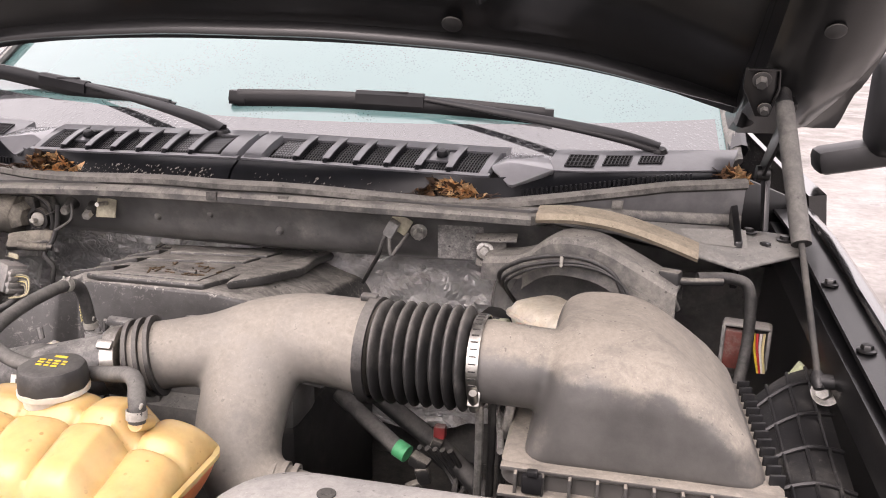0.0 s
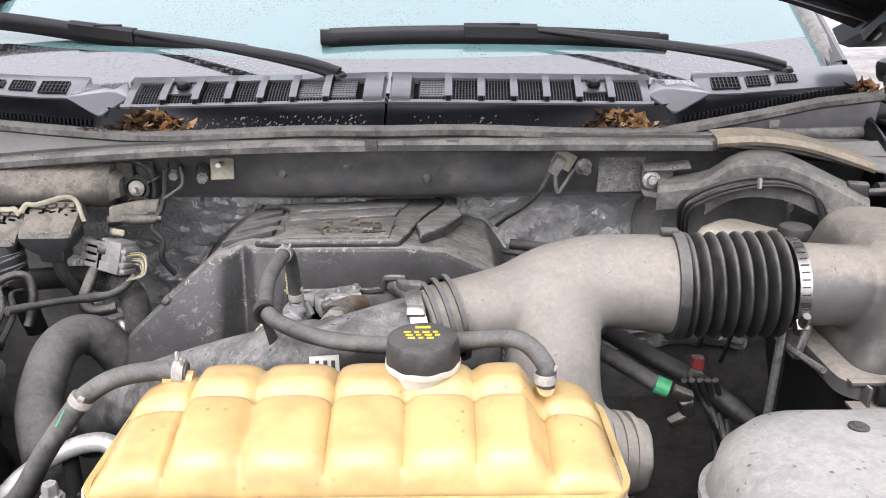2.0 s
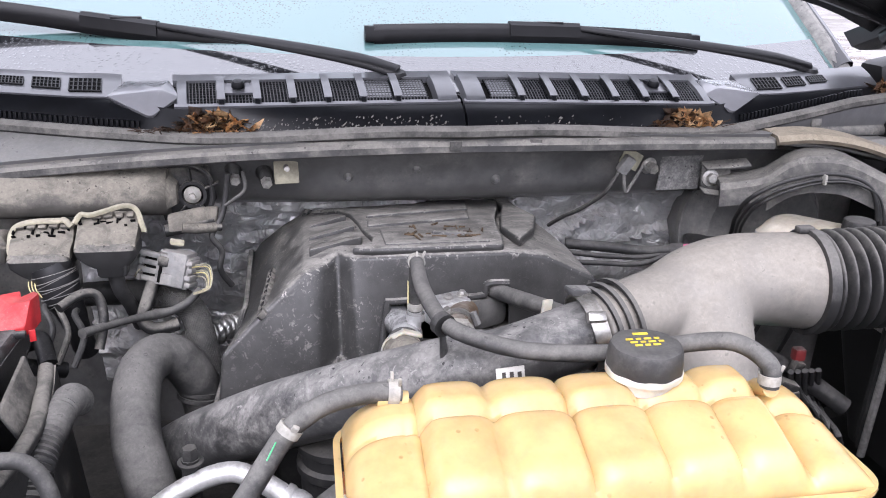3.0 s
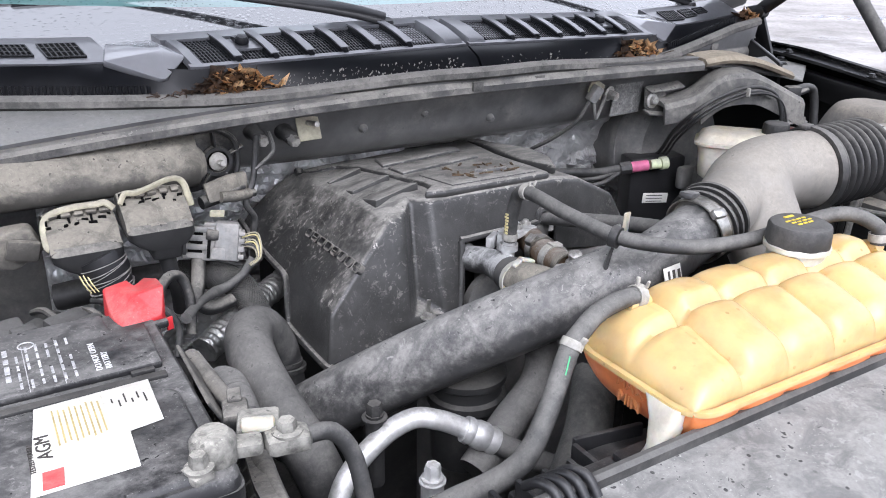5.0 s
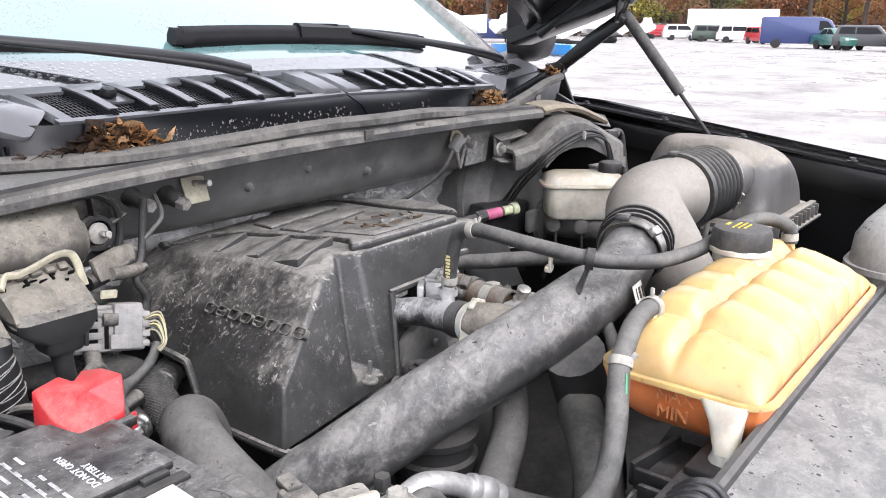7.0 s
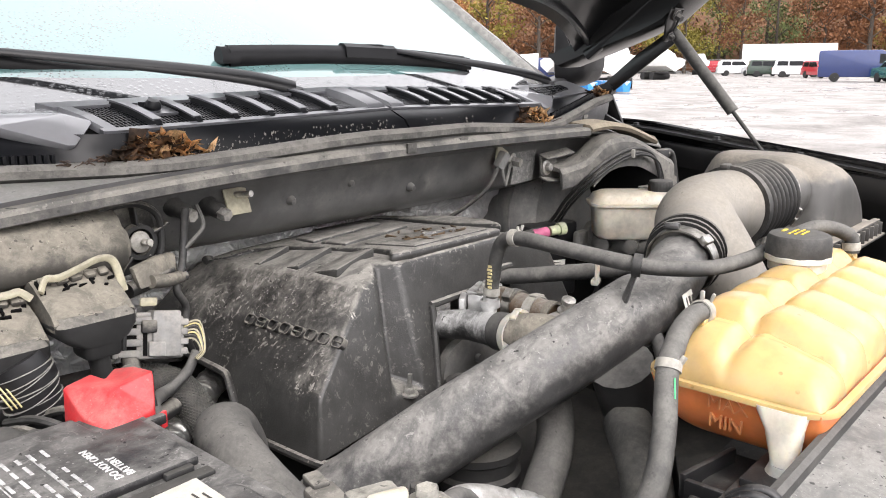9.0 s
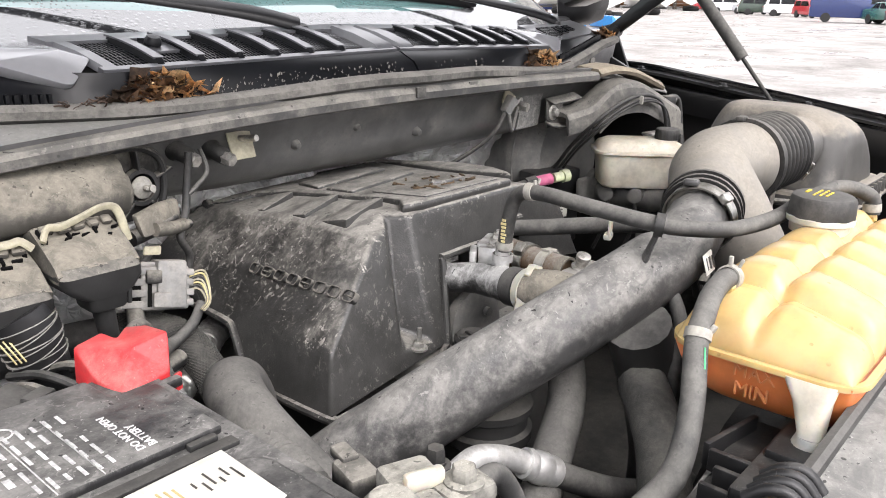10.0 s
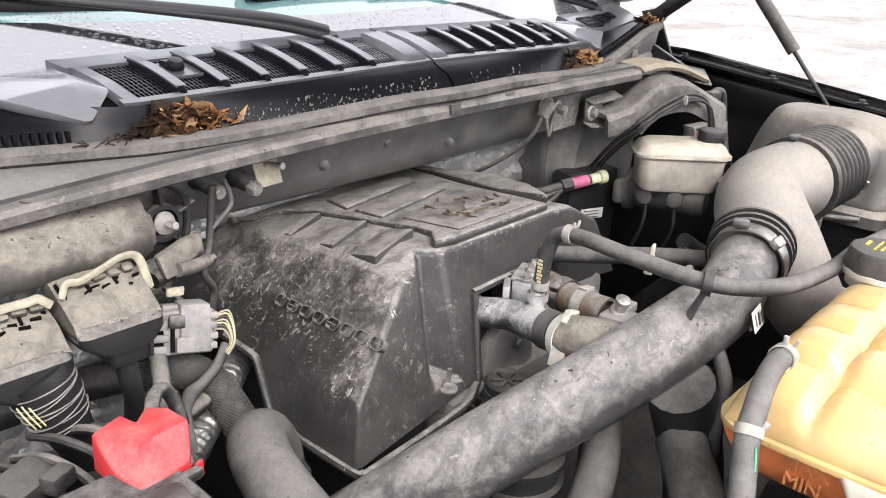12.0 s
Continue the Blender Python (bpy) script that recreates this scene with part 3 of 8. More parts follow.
def hood_under(u, v):
    x = -1.0 + 2.0 * u
    yr, zr = hood_rear(x)
    s = 1.18 * v
    drop = 0.055 * min(1, s / 0.3) * (abs(x) / 1.0) ** 3
    ribs = 0.012 * math.sin(min(1, max(0, (s - 0.05) / 0.12)) * math.pi)
    return (x, yr - s * 0.766, zr + s * 0.643 - drop * (1 - v) + ribs)


hood = part("hood", slab(hood_under, 40, 30, 0.010, 1), M_INNER, truck, "raised black hood seen from below")
part("hood_skin", slab(lambda u, v: tuple(Vector(hood_under(u, v)) + V(0, 0.0128, 0.0153)), 30, 20, 0.004, 1), M_PAINT, hood)
for sx in (-1, 1):
    rail = [Vector(hood_under(0.5 + sx * 0.41, s)) + V(0, -0.004, -0.012) for s in (0.03, 0.2, 0.45, 0.7, 0.97)]
    part("hood_rail", tube(rail, 0.030, 12, 6, flat=0.6), M_INNER, hood)
    part("hood_rail", tube([Vector(hood_under(0.5 + sx * 0.20, s)) + V(0, 0, -0.004) for s in (0.10, 0.4, 0.7, 0.95)], [0.012, 0.03, 0.03, 0.02], 12, 6, flat=0.5), M_INNER, hood)
part("hood_rear_rail", tube([Vector(hood_under(u, 0.035)) + V(0, 0, -0.006) for u in (0.06, 0.14, 0.25, 0.4, 0.5, 0.6, 0.75, 0.86, 0.94)], [0.006, 0.016, 0.02, 0.02, 0.02, 0.02, 0.02, 0.016, 0.006], 10, 5, flat=0.5), M_INNER, hood)
SIDE = [(0.232, 1.318), (0.165, 1.341), (0.11, 1.359), (0.035, 1.385), (-0.028, 1.412), (-0.075, 1.450), (-0.20, 1.552), (-0.45, 1.765), (-0.66, 1.945)]
for sx in (-1, 1):
    loops = []
    for y, z in SIDE:
        s = max(0.0, (0.215 - y) / 0.766)
        top = 1.345 + 0.643 * s
        loops.append([V(sx * 0.795, y + 0.03, max(z + 0.03, top - 0.02)), V(sx * 0.800, y + 0.006, z + 0.006), V(sx * 0.815, y, z), V(sx * 0.885, y - 0.004, z + 0.002), V(sx * 0.925, y - 0.004, z + 0.018), V(sx * 0.950, y, z + 0.05), V(sx * 0.95, y + 0.03, max(z + 0.06, top - 0.03))])
    part("hood_side_frame", loft(loops), M_INNER, hood, "black inner frame along the hood edge")
    part("frame_plug", lathe([(0, 0), (0.013, 0), (0.013, 0.002), (0.009, 0.004), (0, 0.004)], (sx * 0.862, -0.13, 1.490), (0, -0.65, -0.76), 18), M_RUBBER, hood)
part("hood_plug", lathe([(0, 0), (0.016, 0), (0.016, 0.003), (0.012, 0.006), (0, 0.006)], Vector(hood_under(0.675, 0.06)) + V(0, -0.006, -0.008), (0, -0.643, -0.766), 20), M_RUBBER, hood)

# hood hinge and bracket for the gas strut
hinge = part("hood_hinge", join(prism([(0.842, 0.150, 1.270), (0.842, 0.122, 1.255), (0.842, -0.040, 1.372), (0.842, -0.050, 1.392), (0.842, -0.030, 1.402), (0.842, 0.05, 1.350)], (0.006, 0, 0), 0.002),
                                prism([(0.85, 0.17, 1.275), (0.85, 0.11, 1.18), (0.85, 0.08, 1.18), (0.85, 0.13, 1.285)], (0.008, 0, 0), 0.002),
                                lathe([(0, 0), (0.012, 0), (0.012, 0.02), (0, 0.02)], (0.835, 0.12, 1.268), (1, 0, 0), 16)), M_INNER, truck)
part("hinge_apron", join(prism([(0.80, 0.205, 1.262), (0.80, 0.02, 1.176), (0.80, 0.02, 1.10), (0.80, 0.26, 1.10), (0.80, 0.30, 1.255)], (0.012, 0, 0), 0.003), prism([(0.80, 0.215, 1.256), (0.93, 0.235, 1.205), (0.93, 0.235, 1.08), (0.80, 0.215, 1.08)], (0, 0.012, 0), 0.003)), M_INNER, truck, "black panel behind the hood hinge")
bracket = part("strut_bracket", join(prism([(0.772, -0.062, 1.440), (0.818, -0.062, 1.440), (0.822, -0.050, 1.415), (0.814, -0.036, 1.372), (0.796, -0.036, 1.372), (0.774, -0.050, 1.412)], (0, 0.004, 0), 0.0015),
                                     tube([(0.776, -0.065, 1.438), (0.816, -0.065, 1.438), (0.820, -0.052, 1.412), (0.812, -0.040, 1.375)], 0.0022, 6, 1, smooth=False)), M_INNER, truck)
part("bracket_bolt", hexbolt((0.795, -0.062, 1.424), (-0.1, -0.85, -0.5), 0.008, 0.014), M_HOSE, bracket)
part("bracket_bolt", hexbolt((0.806, -0.044, 1.384), (-0.1, -0.85, -0.5), 0.006, 0.010), M_HOSE, bracket)

# right fender, rail and inner panel; the other side mirrored
for sx in (1, -1):
    def fender_top(u, v, sx=sx):
        y = 0.30 - 1.25 * u
        z = 1.192 + 0.125 * (y - 0.06) * (1 if y < 0.06 else 0.3)
        q = v * 1.45
        return (sx * (0.93 + 0.10 * math.sin(q)), y, z - 0.42 * (1 - math.cos(q)))
    part("fender", slab(fender_top, 24, 10, 0.004, -sx), M_PAINT, truck, "glossy black fender")
    part("fender_flange", sweep([(-0.02, -0.004), (0.02, -0.004), (0.02, 0.002), (-0.02, 0.002)],
                                [(sx * 0.912, y, 1.180 + 0.125 * (y - 0.06) * (1 if y < 0.06 else 0.3)) for y in (0.25, 0.05, -0.2, -0.5, -0.9)], 4), M_INNER, truck)
    inner = part("inner_fender", join(slab(lambda u, v, sx=sx: (sx * (0.905 - 0.03 * v - 0.03 * math.sin(u * 7) * v), 0.28 - 1.18 * u, 1.165 - 0.09 * u - 0.66 * v), 20, 8, 0.004, -sx),
                                      sweep([(-0.014, -0.05), (0.014, -0.05), (0.018, -0.02), (0.014, 0.0), (-0.014, 0.0), (-0.018, -0.02)],
                                            [(sx * 0.896, y, 1.158 + 0.10 * (y - 0.06)) for y in (0.2, 0.05, -0.2, -0.5, -0.88)], 4)), M_INNER, truck, "black painted inner fender rail")
    for y in (0.08, -0.12, -0.3, -0.52):
        part("fender_bolt", hexbolt((sx * 0.905, y, 1.184 + 0.125 * min(0, y - 0.06)), (0, 0, 1), 0.007, 0.007), M_INNER, inner)
    part("fender_side", slab(lambda u, v, sx=sx: (sx * (1.03 - 0.02 * (1 - v)), 0.30 - 1.25 * u, 0.79 - 0.30 * v + 0.03), 16, 4, 0.006, -sx), M_PAINT, truck)
    tyre = part("tyre", lathe([(0.24, -0.13), (0.36, -0.13), (0.395, -0.10), (0.40, 0), (0.395, 0.10), (0.36, 0.13), (0.24, 0.13)], (sx * 0.86, -0.25, 0.40), (1, 0, 0), 40), M_RUBBER, truck)
    part("rim", lathe([(0, -0.05), (0.245, -0.11), (0.25, 0.11), (0.22, 0.09), (0.06, 0.06), (0, 0.07)], (sx * 0.86, -0.25, 0.40), (sx, 0, 0), 40), M_ALU, tyre)
    tyre = part("tyre", lathe([(0.24, -0.13), (0.36, -0.13), (0.395, -0.10), (0.40, 0), (0.395, 0.10), (0.36, 0.13), (0.24, 0.13)], (sx * 0.86, 3.30, 0.40), (1, 0, 0), 40), M_RUBBER, truck)
    part("rim", lathe([(0, -0.05), (0.245, -0.11), (0.25, 0.11), (0.22, 0.09), (0.06, 0.06), (0, 0.07)], (sx * 0.86, 3.30, 0.40), (sx, 0, 0), 40), M_ALU, tyre)
    part("door", slab(lambda u, v, sx=sx: (sx * (0.965 + 0.045 * math.sin(v * 2.2)), 0.31 + 1.6 * u, 1.20 - 0.72 * v + 0.05 * u), 10, 8, 0.03, sx), M_PAINT, truck)
    part("side_window", slab(lambda u, v, sx=sx: (sx * (0.75 + 0.21 * v), 0.95 + 0.95 * u - 0.45 * v * (1 - u), 1.86 - 0.64 * v + 0.05 * u), 8, 6, 0.005, sx), M_GLASS_TRIM, truck)
    part("roof_pillar", tube([(sx * 0.828, 0.29, 1.275), (sx * 0.815, 0.52, 1.425), (sx * 0.775, 0.85, 1.66), (sx * 0.735, 1.10, 1.86)], 0.022, 10, 6, flat=0.7), M_PAINT, truck)
    mirror = part("door_mirror", join(loft([round_rect(0, 0, z, 0.20 * k, 0.26 * k, 0.05 * k) for z, k in ((0.0, 0.75), (0.015, 0.95), (0.07, 1.0), (0.12, 0.85), (0.14, 0.6))])), M_BLACK, truck, "black plastic door mirror")
    mirror.data.transform(Matrix.Translation(BASE[truck.name]))
    mirror.data.transform(pose(sx * 1.13, 0.44, 1.365, 90, 0, 0) @ Matrix.Diagonal((0.62, 0.75, 0.8, 1)))
    mirror.data.transform(Matrix.Translation(-BASE[truck.name]))
    part("mirror_foot", box((sx * 1.06, 0.425, 1.262), (0.14, 0.08, 0.05), (0, sx * -12, 0), 0.015), M_BLACK, mirror)
part("roof", slab(lambda u, v: (-0.76 + 1.52 * u, 1.05 + 1.1 * v, 1.87 + 0.05 * math.sin(u * math.pi) + 0.02 * math.sin(v * math.pi)), 10, 10, 0.03, 1), M_PAINT, truck)
part("cab_rear", box((0, 2.15, 1.2), (1.75, 0.05, 1.30), bev=0.02), M_PAINT, truck)
part("load_bed", join(box((0, 3.2, 0.85), (1.9, 2.1, 0.65), bev=0.03)), M_PAINT, truck)
part("chassis", box((0, 1.6, 0.50), (1.5, 4.2, 0.14), bev=0.02), M_DARK, truck)


def glass_face(u, v):
    x = -0.82 + 1.64 * u
    y0, z0 = 0.095 + 0.25 * x * x, 1.246 + 0.01 * x * x
    s = 1.16 * v
    return (x * (1 - 0.10 * v), y0 + s * (0.86 - 0.13 * (x * x)), z0 + s * 0.545)


part("windshield", slab(glass_face, 40, 30, 0.006, 1), M_GLASS, truck, "fogged windshield with rain drops")
part("windshield_band", slab(lambda u, v: tuple(Vector(glass_face(0.012 + 0.976 * u, -0.02 + (0.115 + 0.02 * (2 * u - 1) ** 2) * v)) + V(0, -0.0012, 0.0018)), 40, 8, 0.001, 1), M_FRIT, truck, "black glass border wet with rain drops")
for sx in (0.0, 1.0):
    part("windshield_trim", tube([Vector(glass_face(sx, v)) + V(0.004 * (2 * sx - 1), 0, 0.006) for v in (0, 0.3, 0.6, 1.0)], 0.016, 8, 5, flat=0.5), M_CLAY, truck)

# front end: radiator support and the speckled shield
front = part("radiator_support", join(box((0, -0.70, 0.985), (1.60, 0.07, 0.05), bev=0.008), box((0, -0.74, 0.72), (1.5, 0.05, 0.5), bev=0.01)), M_BLACK, truck)


def shield_face(u, v):
    x = -0.78 + 1.56 * u
    y = -0.695 - 0.24 * v - 0.02 * x * x
    return (x, y, 1.032 - 0.02 * v - 0.03 * v * v + 0.004 * math.sin(x * 11) * v)


shield = part("radiator_shield", slab(shield_face, 40, 8, 0.005, -1), M_CLAY, truck, "grey plastic radiator shield speckled with dirt")
part("shield_edge", sweep([(-0.006, -0.004), (0.006, -0.004), (0.006, 0.008), (0.002, 0.011), (-0.004, 0.009)], [(x, -0.692 - 0.02 * x * x, 1.032) for x in (-0.78, -0.4, 0, 0.4, 0.78)], 8), M_RUBBER, shield)
part("bumper_beam", box((0, -0.95, 0.88), (1.70, 0.10, 0.26), bev=0.03), M_PAINT, truck)

# ---- cowl panels ----


def cowl_panel(sx):
    """One half of the black cowl grille: fascia, slotted top with ribs, wedge scoop, outer vents."""
    side = "driver" if sx > 0 else "passenger"
    t = thing("cowl_grille", (sx * 0.4, 0.03, 1.235), f"black plastic cowl grille half, {side} side, wet and dusty", "cowl panel", "cowl grille halves")

    def front(x):
        return seal_y(x) + 0.022

    def lift(x):
        return 0.0 + 0.018 * max(0, abs(x) - 0.45)
    # inner grille: a nearly straight lip, a slotted slope behind it; the outer deck follows the seal
    def lip(a):
        inner = V(0, -0.012 + 0.055 * a, 1.2655 - 0.024 * a)
        k = min(1, max(0, (a - 0.40) / 0.12))
        k = k * k * (3 - 2 * k)
        outer = V(0, front(a) + max(0.018, 0.050 - (a - 0.44) * 0.25), 1.260 + lift(a))
        return inner.lerp(outer, k)

    def deck_at(a, s, h=0.0):
        """A point of the slotted slope: a across, s from lip (0) to back (1), h above it."""
        p = lip(a)
        return V(sx * a * (1 + 0.035 * s), p.y + 0.112 * s, p.z + 0.026 * s + 0.004 * math.sin(s * 3.1) + h)

    fascia = []
    for i in range(61):
        a = 0.002 + 0.80 * i / 60
        p = lip(a)
        y0, z0, x = seal_y(a) + 0.010, seal_z(sx * a) - 0.002, sx * a
        ym = y0 + (p.y - y0) * 0.35
        fascia.append([V(x, y0 - 0.003, z0), V(x, y0, z0 + 0.004), V(x, ym, z0 + (p.z - z0) * 0.6), V(x, p.y - 0.001, p.z - 0.003), V(x, p.y + 0.006, p.z - 0.006), V(x, max(p.y, y0) + 0.006, z0)])
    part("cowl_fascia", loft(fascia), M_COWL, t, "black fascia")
    # dried mud splashed up from the gutter behind the seal
    rng = random.Random(17 + sx)
    mud = bmesh.new()
    for k in range(260 if sx < 0 else 90):
        a = rng.uniform(0.02, 0.40)
        p = lip(a)
        foot = V(sx * a, seal_y(a) + 0.010, seal_z(sx * a) + 0.004)
        head = V(sx * a, foot.y + (p.y - foot.y) * 0.35, foot.z + (p.z - foot.z) * 0.62)
        up = (head - foot).normalized()
        out = V(0, -up.z, up.y)
        c = foot.lerp(head, 0.15 + 0.75 * rng.random() ** 2) + out * 0.0008
        r, lean = rng.uniform(0.0004, 0.0017), rng.uniform(-0.2, 1.2)
        ring = []
        for i in range(7):
            q = 2 * math.pi * i / 7
            w = r * rng.uniform(0.5, 1.2)
            ring.append(mud.verts.new(c + V(math.cos(q) * w + lean * math.sin(q) * w, 0, 0) + up * (math.sin(q) * w * 1.5)))
        top = mud.verts.new(c + out * 0.0006)
        for i in range(7):
            mud.faces.new((ring[i], ring[(i + 1) % 7], top))
    bmesh.ops.recalc_face_normals(mud, faces=mud.faces[:])
    tagged(part("mud_spatter", mud, M_SEAL, t), "dried pale mud spatter", kind="stuff")

    def strip(a0, a1, s0, s1, h, th, nu=24, nv=2):
        return slab(lambda u, v: deck_at(a0 + (a1 - a0) * u, s0 + (s1 - s0) * v, h), nu, nv, th, sx)

    def bar(a0, a1, s0, s1, h0, h1, inset):
        """A rib with sloping sides along the slope."""
        lo = []
        for s in (s0, s0 + 0.06, (s0 + s1) / 2, s1 - 0.04, s1):
            top = h0 if s in (s0, s1) else h1
            lo.append([deck_at(a0, s, -0.008), deck_at(a0 + inset, s, top), deck_at(a1 - inset, s, top), deck_at(a1, s, -0.008)])
        return loft(lo)

    # near-black sheet under the mesh, painted as the shade of the open slots
    part("grille_shade_sheet", strip(0.020, 0.430, 0.02, 0.92, -0.010, 0.003), M_SLOT_SHADE, t)
    # deck coloured paler than the fascia to carry the sky sheen
    deck = part("cowl_deck", strip(0.003, 0.416, 0.0, 0.075, 0.0, 0.009), M_DECK_SHEEN, t)
    part("deck_back", strip(0.003, 0.418, 0.84, 1.16, 0.0, 0.010, 24, 4), M_DECK_SHEEN, deck)
    part("deck_end", bar(0.003, 0.040, 0.03, 0.90, 0.0, 0.004, 0.004), M_DECK_SHEEN, deck)
    part("deck_end", bar(0.395, 0.414, 0.03, 0.90, -0.001, 0.0, 0.003), M_DECK_SHEEN, deck)
    for k in range(7):
        a = 0.047 + 0.051 * k
        if k < 6:
            # rib sides near-black for shade; pale top plate added as painted sky sheen
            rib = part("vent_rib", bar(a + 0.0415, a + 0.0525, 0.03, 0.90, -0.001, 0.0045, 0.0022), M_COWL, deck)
            part("rib_top_sheen", strip(a + 0.0412, a + 0.0528, 0.09, 0.88, 0.0056, 0.0022, 3, 6), M_DECK_SHEEN, deck)
        if k == 0 or (k == 1 and sx < 0):
            part("vent_plate", strip(a + 0.002, a + 0.042, 0.24, 0.86, -0.004, 0.003, 4, 3), M_DECK_SHEEN, deck)
        frets = []
        for j in range(9):
            aj = a + 0.002 + 0.0048 * j
            frets.append(loft([[deck_at(aj, s, -0.0075), deck_at(aj, s, -0.003), deck_at(aj + 0.0014, s, -0.003), deck_at(aj + 0.0014, s, -0.0075)] for s in (0.06, 0.45, 0.87)]))
        for j in range(10):
            s = 0.12 + 0.078 * j
            frets.append(loft([[deck_at(aj, s, -0.0075), deck_at(aj, s, -0.0036), deck_at(aj, s + 0.010, -0.0036), deck_at(aj, s + 0.010, -0.0075)] for aj in (a, a + 0.0425)]))
        part("vent_mesh", join(*frets), M_COWL, deck)
        if k == 5:
            c = deck_at(a + 0.0215, 0.52, 0.002)
            part("washer_nozzle", join(lathe([(0, 0), (0.010, 0), (0.0095, 0.005), (0.007, 0.009), (0, 0.010)], c, (0, -0.35, 1), 20), loft([[c + V(sx * u, v, h) for u, v in ((-0.009, -0.004), (0.009, -0.004), (0.009, 0.018), (-0.009, 0.018))] for h in (0.0, 0.006)])), M_COWL, deck)
            part("nozzle_plate", strip(a - 0.001, a + 0.044, 0.36, 0.72, -0.0005, 0.006, 4, 3), M_DECK_SHEEN, deck)
    # wedge scoop between the inner grille and the outer vents
    apex, tip = V(sx * 0.438, 0.122, 1.2795), V(sx * 0.451, 0.016, 1.243)
    out, inn = V(sx * 0.516, 0.052, 1.2655), V(sx * 0.412, 0.046, 1.2655)
    rear = V(sx * 0.502, 0.120, 1.2775)
    bm = bmesh.new()
    rim_v = [bm.verts.new(p) for p in (apex, rear, out, tip + V(sx * 0.004, 0, 0), tip - V(sx * 0.004, 0, 0), inn)]
    crest = bm.verts.new(V(sx * 0.440, 0.058, 1.2745))
    for i in range(6):
        bm.faces.new((rim_v[i], rim_v[(i + 1) % 6], crest))
    low = [bm.verts.new(v.co + V(0, 0.016, -0.010)) for v in rim_v]
    for i in range(6):
        bm.faces.new((rim_v[i], low[i], low[(i + 1) % 6], rim_v[(i + 1) % 6]))
    bm.faces.new(low)
    bmesh.ops.recalc_face_normals(bm, faces=bm.faces[:])
    bmesh.ops.bevel(bm, geom=bm.edges[:], offset=0.002, segments=2, affect="EDGES", profile=0.5)
    # wedge drawn lighter than the cowl round it, as painted sky reflection
    part("cowl_scoop", bm, M_SCOOP_SHEEN, t, "smooth plastic wedge, its sky sheen painted as pale grey")
    # outer deck with three vents
    outer = part("cowl_deck", strip(0.500, 0.800, -0.01, 0.75, 0.0, 0.010, 20, 6), M_DECK_SHEEN, t)
    for k, a in enumerate((0.528, 0.588, 0.644)):
        w, s0, s1 = 0.046 - 0.004 * k, 0.10 + 0.05 * k, 0.46 - 0.02 * k
        # no hole here: a near-black sheet on the deck paints the vent's shade
        slot = part("vent_slot_shade", strip(a, a + w, s0, s1, 0.0012, 0.003, 4, 3), M_SLOT_SHADE, outer)
        frets = [loft([[deck_at(a + w * j / 7, s, 0.001), deck_at(a + w * j / 7, s, 0.0032), deck_at(a + w * j / 7 + 0.0015, s, 0.0032), deck_at(a + w * j / 7 + 0.0015, s, 0.001)] for s in (s0, s1)]) for j in range(8)]
        frets += [loft([[deck_at(aj, s, 0.001), deck_at(aj, s, 0.0028), deck_at(aj, s + 0.012, 0.0028), deck_at(aj, s + 0.012, 0.001)] for aj in (a, a + w)]) for s in (s0, s0 + (s1 - s0) * 0.33, s0 + (s1 - s0) * 0.66, s1)]
        part("vent_mesh", join(*frets), M_COWL, slot)
    # comb of small teeth along the outer lower edge
    for j in range(36):
        a = 0.47 + 0.0075 * j
        part("comb_tooth", box((sx * a, front(sx * a) - 0.008, seal_z(sx * a) + 0.014), (0.0035, 0.006, 0.012), bev=0), M_COWL, t)
    return t


for sx in (-1, 1):
    cowl_panel(sx)

# ---- wipers ----

def wiper(l, m, r, pivot, label):
    """A beam-blade wiper from end l past its mount m to end r, on an arm from the pivot."""
    t = thing("wiper", pivot, label, "wiper", "windshield wipers")
    L, M, R, P = Vector(l), Vector(m), Vector(r), Vector(pivot)
    part("blade", sweep([(-0.010, -0.010), (0.003, -0.012), (0.004, -0.018), (0.007, -0.018), (0.011, -0.008), (0.009, 0.006), (0.003, 0.014), (-0.004, 0.014), (-0.010, 0.004)],
                        [L, L.lerp(M, 0.5) + V(0, 0, 0.002), M, M.lerp(R, 0.5) + V(0, 0, 0.002), R], 5), M_WIPER, t)
    for e in (L, R):
        d = (R - L).normalized()
        part("blade_cap", sweep([(-0.011, -0.013), (0.010, -0.014), (0.012, -0.004), (0.006, 0.011), (-0.004, 0.012), (-0.011, 0.002)], [e - d * 0.016, e, e + d * 0.016], 2), M_WIPER, t)
    d = (R - L).normalized()
    part("blade_mount", join(sweep([(-0.013, -0.006), (0.013, -0.006), (0.011, 0.012), (0.004, 0.018), (-0.006, 0.018), (-0.012, 0.010)], [M - d * 0.055, M - d * 0.02, M + d * 0.03, M + d * 0.075], 3),
                             box(tuple(M + d * 0.02 + V(0, 0, 0.016)), (0.05, 0.012, 0.006), bev=0.002)), M_WIPER, t)
    a, b = M + d * 0.05 + V(0, 0, 0.012), P
    part("arm", tube([a, a.lerp(b, 0.3) + V(0, 0, 0.003), a.lerp(b, 0.6) + V(0, 0, 0.006), a.lerp(b, 0.85) + V(0, 0, 0.005), b + V(0, 0, -0.002)], [0.0055, 0.008, 0.011, 0.0135, 0.013], 12, 6, flat=0.5), M_WIPER, t)
    part("pivot_cap", lathe([(0, -0.03), (0.016, -0.03), (0.016, -0.004), (0.012, 0.003), (0, 0.004)], P + V(0, 0, -0.004), (0, -0.2, 1), 20), M_WIPER, t)
    return t


